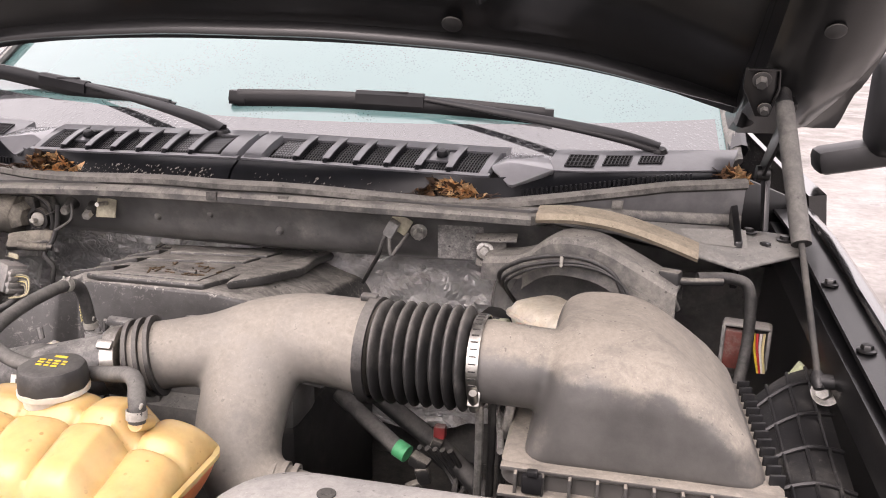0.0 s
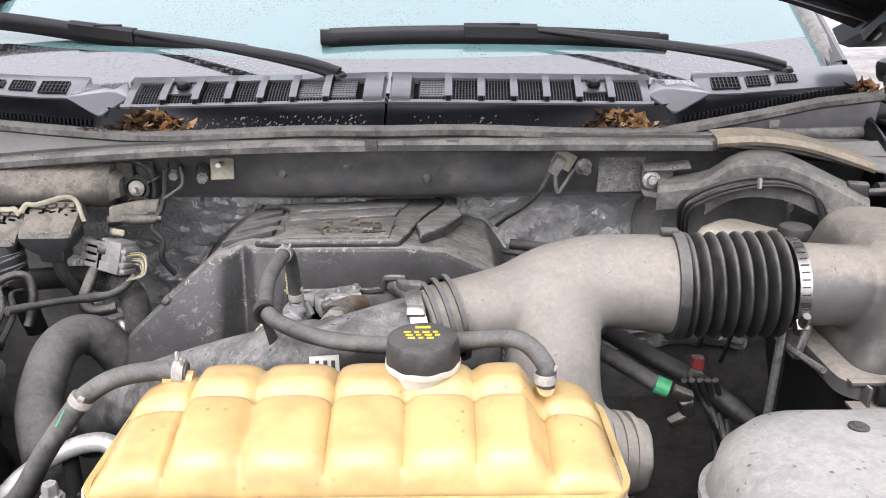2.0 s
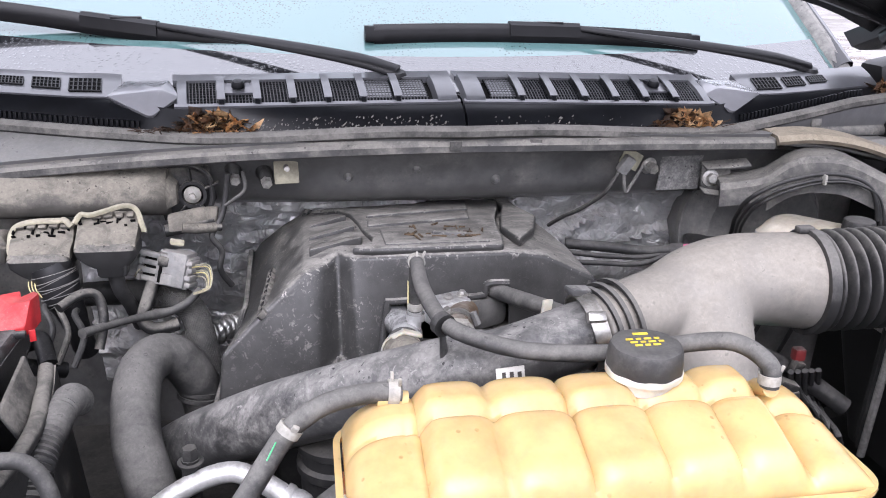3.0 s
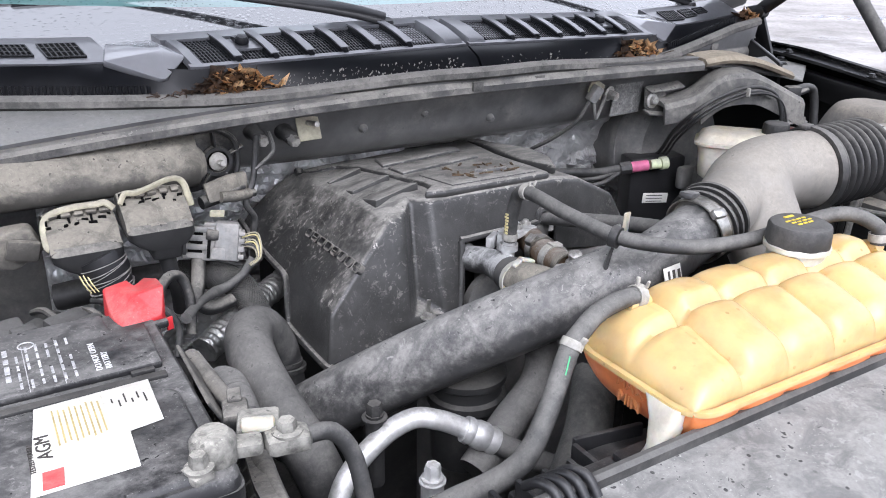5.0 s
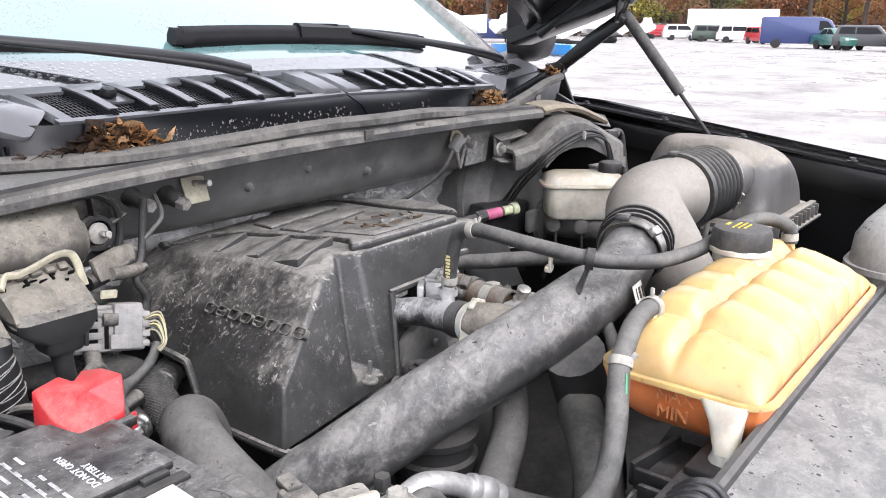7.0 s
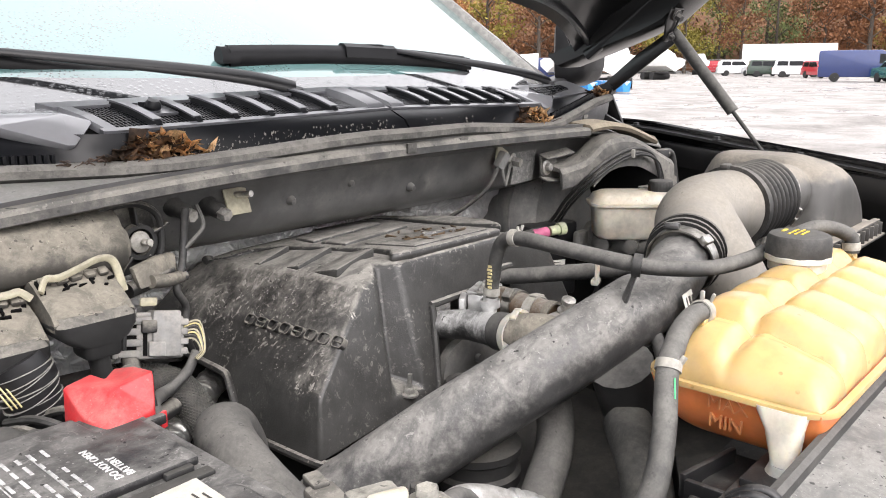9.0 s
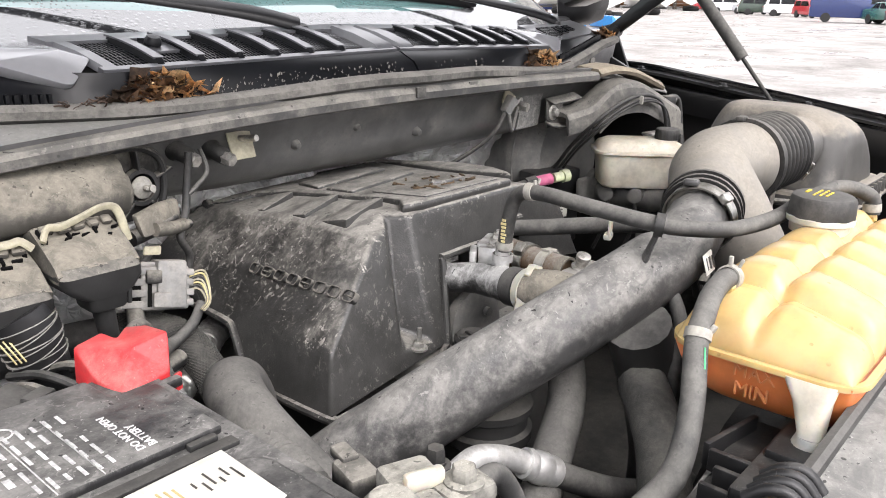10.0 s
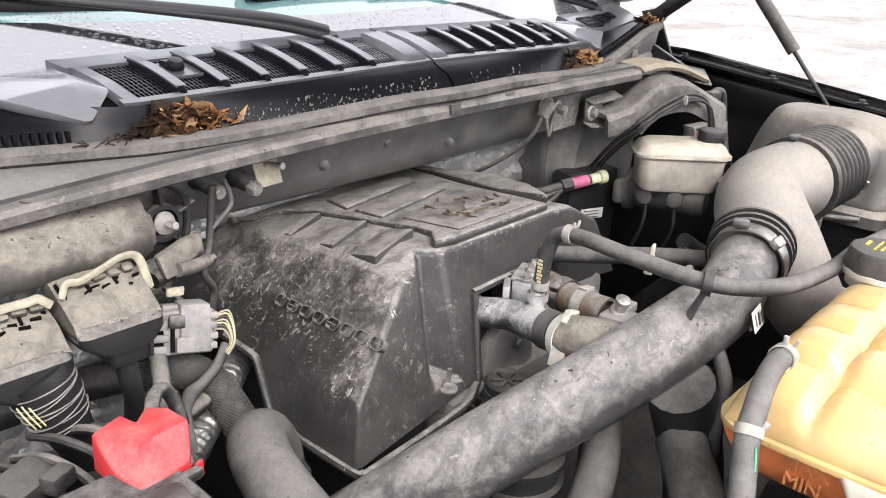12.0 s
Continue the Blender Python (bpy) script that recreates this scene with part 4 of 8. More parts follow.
wiper((-0.112, 0.228, 1.343), (0.181, 0.238, 1.345), (0.480, 0.259, 1.330), (0.684, 0.181, 1.292), "black wiper with beam blade resting on the fogged windshield, driver side")
wiper((-0.83, 0.36, 1.375), (-0.544, 0.290, 1.345), (-0.263, 0.236, 1.315), (-0.085, 0.100, 1.296), "black wiper with beam blade resting on the fogged windshield, passenger side")

# ---- gas strut ----
strut = thing("gas_strut", (0.863, -0.287, 1.09), "dusty gas strut that holds the hood up", "gas strut")
s0, s1, sj = V(0.863, -0.287, 1.09), V(0.832, -0.041, 1.390), V(0.852, -0.168, 1.223)
d = (s1 - s0).normalized()
sj = s0 + d * 0.178
part("cylinder", tube([sj, s1], 0.0125, 18, 2, smooth=False), M_HOSE, strut, "grey dusty cylinder")
part("rod", tube([s0, sj], 0.0042, 12, 2, smooth=False), M_DARK, strut, "dark steel rod")
part("end_fitting", join(lathe([(0, -0.010), (0.006, -0.010), (0.008, -0.004), (0.008, 0.006), (0.005, 0.012), (0, 0.012)], s0, d, 16), lathe([(0, 0), (0.009, 0), (0.009, 0.03), (0, 0.03)], s0, (1, 0, 0), 14)), M_BLACK, strut)
part("end_fitting", lathe([(0, -0.01), (0.011, -0.01), (0.011, 0.02), (0.006, 0.03), (0, 0.03)], s1, d, 16), M_BLACK, strut)
# ---- engine cover ----
cover = thing("engine_cover", (-0.08, -0.02, 0.90), "black plastic engine cover caked with pale dirt, bolted over the engine", "engine cover")
CX = [-0.347, -0.325, -0.276, -0.237, -0.178, -0.10, 0.03, 0.085, 0.16, 0.21]
CZ = {
    -0.20: (0.915, 0.980, 1.038, 1.082, 1.096, 1.098, 1.098, 1.088, 1.05, 0.96),
    -0.115: (0.920, 0.978, 1.035, 1.079, 1.090, 1.091, 1.091, 1.083, 1.05, 0.96),
    -0.06: (0.966, 0.988, 1.033, 1.076, 1.086, 1.087, 1.087, 1.080, 1.05, 0.96),
    0.05: (1.000, 1.010, 1.034, 1.066, 1.073, 1.074, 1.074, 1.066, 1.04, 0.96),
    0.14: (1.010, 1.018, 1.034, 1.056, 1.061, 1.060, 1.060, 1.055, 1.03, 0.96),
    0.205: (0.985, 0.992, 1.0, 1.028, 1.038, 1.038, 1.038, 1.035, 1.01, 0.95),
}
CY_FRONT = (-0.246, -0.233, -0.214, -0.204, -0.200, -0.203, -0.203, -0.195, -0.19, -0.20)
bm = bmesh.new()
grid = []
for y, zs in CZ.items():
    row = []
    for i, z in enumerate(zs):
        if y == -0.20 and i < 3:
            row.append(bm.verts.new(((-0.352, -0.258, 0.926), (-0.345, -0.253, 0.990), (-0.288, -0.228, 1.042))[i]))
            continue
        if y > -0.1 and i < 2:
            row.append(bm.verts.new(((-0.327, -0.314)[i], y - (0.07 if y > 0.2 else 0), {-0.06: (0.965, 0.984), 0.05: (0.972, 0.992), 0.14: (0.986, 1.004), 0.205: (0.975, 0.99)}[y][i])))
            continue
        yy = CY_FRONT[i] if y == -0.20 else y - (0.07 if y > 0.2 and i < 4 else 0)
        row.append(bm.verts.new((CX[i], yy, z)))
    grid.append(row)
f0 = grid[0]
pl, pb = bm.verts.new((-0.216, -0.203, 1.083)), bm.verts.new((-0.195, -0.178, 1.094))
fl, fb, fr = bm.verts.new((-0.224, -0.238, 0.951)), bm.verts.new((-0.194, -0.196, 0.955)), bm.verts.new((-0.170, -0.239, 0.944))
for r, (a, b) in enumerate(zip(grid, grid[1:])):
    for i in range(len(CX) - 1):
        bm.faces.new((a[3], pl, pb, a[4], b[4], b[3]) if r == 0 and i == 3 else (a[i], a[i + 1], b[i + 1], b[i]))
foot = bm.verts.new((-0.140, -0.236, 0.936))
nl, nr = bm.verts.new((-0.131, -0.212, 1.036)), bm.verts.new((-0.005, -0.208, 1.037))
n2, n3 = bm.verts.new((0.0, -0.206, 1.056)), bm.verts.new((0.032, -0.206, 1.056))
rb = bm.verts.new((0.036, -0.212, 0.99))
# front face with a three-sided pocket for the stud
bm.faces.new((f0[0], f0[1], f0[2], f0[3], pl, fl))
bm.faces.new((f0[0], fl, fr, foot))
bm.faces.new((fl, fb, fr))
bm.faces.new((pl, pb, fb, fl))
bm.faces.new((pb, f0[4], fr, fb))
bm.faces.new((f0[4], f0[5], nl, foot, fr))
bm.faces.new((f0[5], f0[6], n3, n2, nr, nl))
bm.faces.new((f0[6], f0[7], f0[8], f0[9], rb, n3))
bmesh.ops.recalc_face_normals(bm, faces=bm.faces[:])
if sum(f.normal.z for f in bm.faces) < 0:
    bmesh.ops.reverse_faces(bm, faces=bm.faces[:])
bmesh.ops.bevel(bm, geom=[e for e in bm.edges if len(e.link_faces) == 2 and e.calc_face_angle(0) > 0.35], offset=0.007, segments=3, affect="EDGES", profile=0.5)
bmesh.ops.solidify(bm, geom=bm.faces[:], thickness=0.004)
shell = part("cover_shell", bm, M_COVER, cover, sharp=50)
# lip along the lower edge
LIP = [(-0.331, 0.140, 0.986), (-0.331, 0.050, 0.972), (-0.330, -0.010, 0.967), (-0.330, -0.050, 0.965), (-0.333, -0.066, 0.960), (-0.346, -0.106, 0.922), (-0.350, -0.125, 0.916), (-0.354, -0.250, 0.923), (-0.350, -0.263, 0.925), (-0.338, -0.266, 0.925), (-0.200, -0.258, 0.928), (-0.158, -0.243, 0.932),
       (-0.146, -0.236, 0.945), (-0.133, -0.216, 1.028), (-0.125, -0.213, 1.036), (-0.012, -0.211, 1.037), (0.0, -0.210, 1.044), (0.004, -0.210, 1.055), (0.032, -0.210, 1.055)]
part("cover_lip", tube(LIP, 0.0048, 8, 3), M_COVER, cover)
# ridges, recessed pads and long bars on the top


def top_z(x, y):
    z = 1.098 - 0.11 * (y + 0.2) if y < 0.15 else 1.0595 - 0.35 * (y - 0.15)
    return z - max(0.0, -0.178 - x) * 0.20


def pad(poly, h, bev):
    """A raised field that follows the top of the cover."""
    n = len(poly)
    return prism([(x, y, top_z(x, y) - 0.004) for x, y in poly], (0, 0, h + 0.004), bev, 3)


# raised middle plate with a wavy step along its flank side
PLATE = [(-0.236, 0.118), (-0.222, 0.096), (-0.186, 0.078), (-0.168, 0.030), (-0.160, -0.030), (-0.156, -0.082), (-0.146, -0.130), (-0.150, -0.158), (-0.168, -0.176), (-0.178, -0.190), (-0.150, -0.199), (0.026, -0.199), (0.036, -0.150), (0.044, -0.09),
         (0.056, -0.02), (0.078, 0.06), (0.092, 0.118), (0.070, 0.142), (-0.150, 0.138), (-0.215, 0.134)]
part("cover_plate", pad(PLATE, 0.0090, 0.0055), M_COVER, cover)
# sloping blocks on the shelf beside the step
for k, (ya, yb, xo) in enumerate(((0.072, 0.012, -0.172), (-0.004, -0.068, -0.164), (-0.082, -0.142, -0.158))):
    a, b, c2, d2 = (-0.232, ya - 0.008), (xo - 0.006, ya), (xo - 0.002, yb), (-0.232, yb - 0.012)
    lo = [V(x, y, top_z(x, y) - 0.006) for x, y in (a, b, c2, d2)]
    hi = [V(x, y, top_z(x, y) + h) for (x, y), h in ((a, 0.000), (b, 0.002), (c2, 0.012), (d2, 0.009))]
    bm = loft([lo, hi])
    bmesh.ops.bevel(bm, geom=bm.edges[:], offset=0.003, segments=2, affect="EDGES", profile=0.5)
    part("shelf_block", bm, M_COVER, cover)
# long steps across the plate, then the low tray with litter
for poly, h in (([(-0.128, 0.060), (0.030, 0.090), (0.022, 0.036), (-0.146, -0.004)], 0.0135), ([(-0.144, -0.016), (0.018, 0.024), (0.012, -0.034), (-0.148, -0.074)], 0.0130)):
    part("plate_step", pad(poly, h, 0.004), M_COVER, cover)
part("cover_tray", pad([(-0.132, -0.092), (0.012, -0.064), (0.010, -0.186), (-0.132, -0.186)], 0.0110, 0.002), M_COVER, cover)
# higher rear rim and the raised side field
part("rear_rim", pad([(0.058, 0.165), (0.078, 0.178), (0.112, 0.150), (0.108, 0.06), (0.118, -0.03), (0.090, -0.12), (0.052, -0.18), (0.044, -0.10), (0.062, -0.02), (0.084, 0.06), (0.086, 0.12), (0.060, 0.140)], 0.0125, 0.006), M_COVER, cover)
part("rear_rim", tube([(-0.238, 0.110, top_z(-0.238, 0.110) + 0.004), (-0.224, 0.140, top_z(-0.224, 0.140) + 0.010), (-0.19, 0.152, 1.064), (-0.10, 0.156, 1.062), (0.02, 0.158, 1.060)], [0.006, 0.010, 0.009, 0.006, 0.004], 12, 6), M_COVER, cover)
part("cover_dent", tube([(-0.06, -0.13, top_z(0, -0.13) + 0.0112), (-0.04, -0.142, top_z(0, -0.14) + 0.0118), (-0.015, -0.146, top_z(0, -0.146) + 0.0112)], 0.004, 8, 4), M_COVER, cover)
stud = part("cover_stud", join(hexbolt((-0.199, -0.238, 0.947), (0, -0.1, 1), 0.007, 0.008), tube([(-0.199, -0.238, 0.95), (-0.1985, -0.239, 0.972)], 0.0028, 10, 2, smooth=False)), M_BOLT, cover, "bright steel stud and nut")
# raised badge: plain thin hoops along the sloping flank
for k in range(8):
    f = k / 7
    mt = Matrix.Translation((-0.2895 - 0.006 * f, -0.056 - 0.170 * f, 1.0225 + 0.0120 * f)) @ Matrix(((0.655, 0.0, -0.757, 0), (0.0, 1.0, 0.03, 0), (0.757, 0.0, 0.655, 0), (0, 0, 0, 1)))
    w, d = 0.0135, 0.0175
    hoop = loft([round_rect(0, 0, z, w - i, d - i, 0.0046 if not i else 0.0036, 5) for z, i in ((-0.006, 0.0), (0.0009, 0.0), (0.0014, 0.0006), (0.0014, 0.0022), (-0.006, 0.0026))], caps=False)
    if k % 3 == 1:
        hoop = join(hoop, box((0, 0.001, -0.0022), (0.0015, d * 0.7, 0.0064), bev=0.0004))
    hoop.transform(mt)
    part("badge_bar", hoop, M_CONN, shell)
litter = []
rng = random.Random(5)
for k in range(24):
    c = (-0.045 + rng.uniform(-0.06, 0.06), -0.118 + rng.uniform(-0.05, 0.05), 0)
    z = top_z(c[0], c[1]) + 0.0118
    litter.append(box((c[0], c[1], z), (rng.uniform(0.004, 0.02), rng.uniform(0.001, 0.003), 0.002), (rng.uniform(-8, 8), rng.uniform(-8, 8), rng.uniform(0, 180)), 0))
solid("pine_litter", join(*litter), M_LEAF, (-0.045, -0.118, 1.095), "dry brown needles and bark scraps on the engine cover", "leaf litter", kind="stuff")

# ---- engine under the cover ----
engine = thing("engine_block", (-0.05, -0.05, 0.53), "dark oily engine block under its cover", "engine")
part("block", box((-0.06, 0.0, 0.72), (0.46, 0.42, 0.36), bev=0.02), M_DARK, engine)
part("front_case", join(box((-0.05, -0.20, 0.74), (0.30, 0.10, 0.38), bev=0.03), box((0.06, -0.16, 0.93), (0.22, 0.10, 0.10), bev=0.02)), M_BEAM, engine)
part("pump_pulley", join(lathe([(0, 0), (0.030, 0), (0.046, -0.004), (0.048, 0.012), (0.030, 0.016), (0.012, 0.010), (0, 0.010)], (-0.085, -0.222, 0.935), (0, -1, 0.1), 30),
                                  lathe([(0, 0), (0.006, 0), (0.006, 0.006), (0, 0.006)], (-0.11, -0.236, 0.93), (0, -1, 0), 10), lathe([(0, 0), (0.006, 0), (0.006, 0.006), (0, 0.006)], (-0.07, -0.236, 0.955), (0, -1, 0), 10)), M_BEAM, engine)
oil = part("oil_filler", lathe([(0, 0), (0.034, 0), (0.034, 0.02), (0.028, 0.03), (0.026, 0.055), (0, 0.055)], (-0.162, -0.292, 0.90), (0, 0, 1), 26), M_DARK, engine)
part("oil_cap", join(lathe([(0, 0), (0.024, 0), (0.025, 0.012), (0.022, 0.016), (0.018, 0.012), (0, 0.012)], (-0.162, -0.292, 0.952), (0, 0, 1), 24),
                     *[box((-0.162, -0.292, 0.964), (0.036, 0.004, 0.006), (0, 0, a), 0.001) for a in (15, 75, 135)]), M_DARK, oil)
for k in range(5):
    part("cover_finger", box((-0.175 + 0.014 * k, -0.262 + 0.002 * k, 0.905 + 0.004 * k), (0.006, 0.03, 0.03), (20, 0, 10), 0.002), M_DARK, engine)

# pipes below the notch of the cover
throttle = thing("throttle_fittings", (-0.09, -0.29, 0.99), "corroded white pipe, brown hose and steel clamps at the throttle", "pipe fittings")
part("corroded_pipe", rough_up(tube([(-0.100, -0.150, 1.000), (-0.120, -0.208, 1.007), (-0.112, -0.252, 1.014), (-0.117, -0.296, 1.019), (-0.126, -0.336, 1.024)], [0.019, 0.0185, 0.0185, 0.020, 0.0215], 22, 8), 0.0012, 70), M_FROST, throttle, "white corrosion over a black pipe")
part("pipe_collar", band((-0.1225, -0.320, 1.0222), (-0.2, -1, 0.12), 0.0212, 0.020, 0.0016), M_RUBBER, throttle)
clip_bm = join(band((-0.127, -0.339, 1.0245), (-0.2, -1, 0.12), 0.0236, 0.009, 0.0018), box((-0.116, -0.338, 1.0495), (0.026, 0.010, 0.005), (0, 22, 15), 0.002), box((-0.133, -0.341, 1.0500), (0.016, 0.008, 0.004), (0, -20, 15), 0.0015),
               box((-0.150, -0.346, 1.013), (0.004, 0.017, 0.024), (0, 20, 8), 0.0015), box((-0.146, -0.350, 0.998), (0.004, 0.006, 0.016), (0, 30, 8), 0.0012))
part("pipe_clip", clip_bm, M_MILK, throttle, "white spring clip")
part("rubber_bend", rough_up(tube([(-0.126, -0.332, 1.024), (-0.125, -0.352, 1.026), (-0.116, -0.376, 1.025), (-0.098, -0.398, 1.012), (-0.085, -0.41, 0.985)], [0.0225, 0.0255, 0.027, 0.027, 0.026], 24, 6), 0.0006, 60), M_TAN, throttle, "tan dusty rubber bend")
part("brown_hose", tube([(-0.032, -0.235, 1.026), (-0.046, -0.268, 1.030), (-0.053, -0.300, 1.030), (-0.056, -0.338, 1.029)], 0.0185, 22, 6), M_RUSTB, throttle, "brown coated hose stub")
part("hose_clamp", join(band((-0.051, -0.283, 1.0302), (-0.2, -1, 0.0), 0.0192, 0.014, 0.002), box((-0.066, -0.281, 1.047), (0.016, 0.012, 0.010), (0, -30, 12), 0.002), *[box((-0.058 + 0.006 * k, -0.283, 1.0505 - 0.0006 * k * k), (0.0016, 0.010, 0.001), (0, 10 * k - 10, 8), 0) for k in range(4)]), M_CHROME, throttle)
part("hose_clamp", join(band((-0.054, -0.314, 1.0298), (-0.1, -1, 0.0), 0.0190, 0.013, 0.0016), box((-0.052, -0.314, 1.0500), (0.018, 0.012, 0.003), (0, 8, 0), 0.001)), M_CLIP, throttle)
part("hose_lip", band((-0.056, -0.340, 1.0288), (-0.05, -1, 0.0), 0.0165, 0.010, 0.003), M_TAN, throttle)
part("valve_housing", rough_up(join(box((-0.062, -0.376, 1.022), (0.040, 0.060, 0.036), (0, 4, 6), 0.006), box((-0.060, -0.400, 1.030), (0.026, 0.020, 0.030), (0, 0, 10), 0.005), box((-0.040, -0.360, 1.036), (0.030, 0.016, 0.012), (0, 0, 10), 0.003)), 0.0008, 60), M_CONN_G, throttle, "dusty grey valve housing")
part("housing_stud", join(lathe([(0, 0), (0.010, 0), (0.0105, 0.003), (0.007, 0.005), (0.0065, 0.012), (0.0085, 0.014), (0.0085, 0.019), (0.005, 0.021), (0, 0.021)], (-0.061, -0.362, 1.040), (-0.15, -0.35, 1), 18)), M_BOLT, throttle)
part("vacuum_nipple", join(band((-0.104, -0.283, 1.046), (0, 0, 1), 0.0105, 0.009, 0.0016), tube([(-0.106, -0.284, 1.030), (-0.104, -0.283, 1.060)], 0.0088, 16, 2, smooth=False)), M_ALU, throttle, "short pale metal nipple with a clamp")
part("valve_bracket", join(box((-0.055, -0.235, 1.044), (0.050, 0.034, 0.006), (0, 0, 22), 0.002), box((-0.082, -0.246, 1.032), (0.008, 0.026, 0.026), (0, 0, 22), 0.002), box((-0.095, -0.232, 1.034), (0.030, 0.008, 0.020), (0, 0, 35), 0.002)), M_ALU, throttle)
part("housing", box((-0.01, -0.185, 1.010), (0.08, 0.06, 0.05), (0, 0, 25), 0.012), M_CAST, throttle)
for dx, dy in ((0.0, 0.0), (-0.022, -0.012), (0.020, 0.010)):
    part("throttle_bolt", hexbolt((-0.055 + dx, -0.236 + dy, 1.047), (0, -0.1, 1), 0.005, 0.006), M_BOLT, throttle)

# ---- coolant reservoir ----
tank = thing("coolant_reservoir", (0.01, -0.62, 0.985), "amber translucent coolant reservoir with six lobes and a black cap", "coolant tank")
TX0, TX1, TY0, TY1 = -0.207, 0.227, -0.692, -0.548


TANK_CELLS = (-0.207, -0.145, -0.083, -0.016, 0.049, 0.109, 0.170, 0.227)


def lobe(x, y):
    """0 in the grooves between the cells, 1 over most of each cell."""
    for a, b in zip(TANK_CELLS, TANK_CELLS[1:]):
        if a <= x <= b:
            f = abs(2 * (x - a) / (b - a) - 1)
            return math.sqrt(max(0.0, 1 - f ** 3.2))
    return 0.0


def tank_half(sign, height, inset):
    bm = bmesh.new()
    nu, nv = 168, 64
    rows = []
    for i in range(nu + 1):
        row = []
        for j in range(nv + 1):
            a, b = 2 * i / nu - 1, 2 * j / nv - 1
            a, b = math.copysign(1 - (1 - abs(a)) ** 1.7, a), math.copysign(1 - (1 - abs(b)) ** 1.7, b)
            x, y = (TX0 + TX1) / 2 + a * (TX1 - TX0) / 2, (TY0 + TY1) / 2 + b * (TY1 - TY0) / 2
            d = max(0.0, 1 - abs(a) ** 9) ** 0.45 * max(0.0, 1 - abs(b) ** 5) ** 0.42
            g = lobe(x, y)
            row_g = min(1.0, abs(y + 0.612) / 0.013) ** 0.6
            h = height * d
            if sign > 0:
                h *= 0.74 + 0.26 * g
                h -= 0.013 * (1 - row_g) * d
                h -= 0.010 * max(0.0, min(1.0, (-0.612 - y) / 0.05)) * d
                h += (0.010 * (y - TY0) / (TY1 - TY0)) * d
                if x < -0.135:
                    h -= 0.012 * d * min(1, (-0.135 - x) / 0.02)
                if x > 0.150:
                    h -= 0.018 * d * min(1, (x - 0.150) / 0.015)
            else:
                h *= 0.93 + 0.07 * g
            yy = y - (0.012 * (g - 0.6) * min(1, h / 0.03) if b < -0.2 else 0)
            row.append(bm.verts.new((x, yy, 1.058 + sign * h)))
        rows.append(row)
    for i in range(nu):
        for j in range(nv):
            bm.faces.new((rows[i][j], rows[i + 1][j], rows[i + 1][j + 1], rows[i][j + 1]))
    bmesh.ops.remove_doubles(bm, verts=bm.verts[:], dist=1e-5)
    bmesh.ops.recalc_face_normals(bm, faces=bm.faces[:])
    if sum(f.normal.z * f.calc_area() for f in bm.faces) * sign < 0:
        bmesh.ops.reverse_faces(bm, faces=bm.faces[:])
    return bm


part("tank_top", tank_half(1, 0.052, 0), M_BOTTLE, tank, sharp=80)
part("tank_bottom", tank_half(-1, 0.062, 0), M_COOLANT, tank, "lower half, orange with coolant", sharp=80)
rim = [Vector(p) for p in round_rect((TX0 + TX1) / 2, (TY0 + TY1) / 2, 1.058, TX1 - TX0 + 0.010, TY1 - TY0 + 0.012, 0.028, 8)]
part("tank_seam", sweep([(-0.003, -0.0025), (0.003, -0.0025), (0.003, 0.0025), (-0.003, 0.0025)], rim + [rim[0]], 1), M_BOTTLE, tank)
for x, y in ((-0.222, -0.672), (0.236, -0.668)):
    s = 1 if x > 0 else -1
    part("tank_foot", join(loft([round_rect(x - s * dx, y + dy, z, w, dd, 0.008, 4) for dx, dy, z, w, dd in ((0.0, 0.0, 1.008, 0.030, 0.022), (0.003, 0.001, 1.020, 0.022, 0.020), (0.014, 0.006, 1.040, 0.026, 0.028), (0.026, 0.010, 1.058, 0.040, 0.044))]),
                           lathe([(0, 0), (0.013, 0), (0.015, 0.004), (0.011, 0.014), (0, 0.014)], (x, y, 1.004), (0, 0, 1), 18)), M_MILK, tank, "milky plastic foot")
CAP = V(0.063, -0.578, 1.106)
neck = part("filler_neck", lathe([(0, 0), (0.030, 0), (0.0305, 0.009), (0.0345, 0.011), (0.0345, 0.016), (0.031, 0.019), (0, 0.019)], CAP, (0, 0, 1), 36), M_MILK, tank)


def cap_mesh(c, r, h, lobes=10):
    loops = []
    for z, k in ((0, 1.0), (h * 0.25, 1.0), (h * 0.8, 0.97), (h * 0.93, 0.92), (h, 0.80), (h * 0.99, 0.3)):
        loops.append([Vector(c) + V(math.cos(q) * r * k * (1 + 0.012 * math.cos(lobes * q)), math.sin(q) * r * k * (1 + 0.012 * math.cos(lobes * q)), z) for q in (2 * math.pi * i / 80 for i in range(80))])
    return loft(loops)


cap = part("filler_cap", cap_mesh(CAP + V(0, 0, 0.016), 0.0335, 0.024, 9), M_RUBBER, neck, "black screw cap with yellow warning print")
marks = []
for k in range(3):
    for j in range(4 - (k == 2)):
        marks.append(box((CAP.x - 0.014 + 0.0085 * j + 0.002 * k, CAP.y + 0.006 - 0.006 * k, CAP.z + 0.0406), (0.0065 - 0.002 * (j % 2), 0.0020, 0.001), (0, 0, 0), 0))
marks.append(box((CAP.x, CAP.y + 0.016, CAP.z + 0.0406), (0.014, 0.003, 0.001), bev=0))
part("cap_print", join(*marks), M_YELLOW, tank, "yellow print bars")
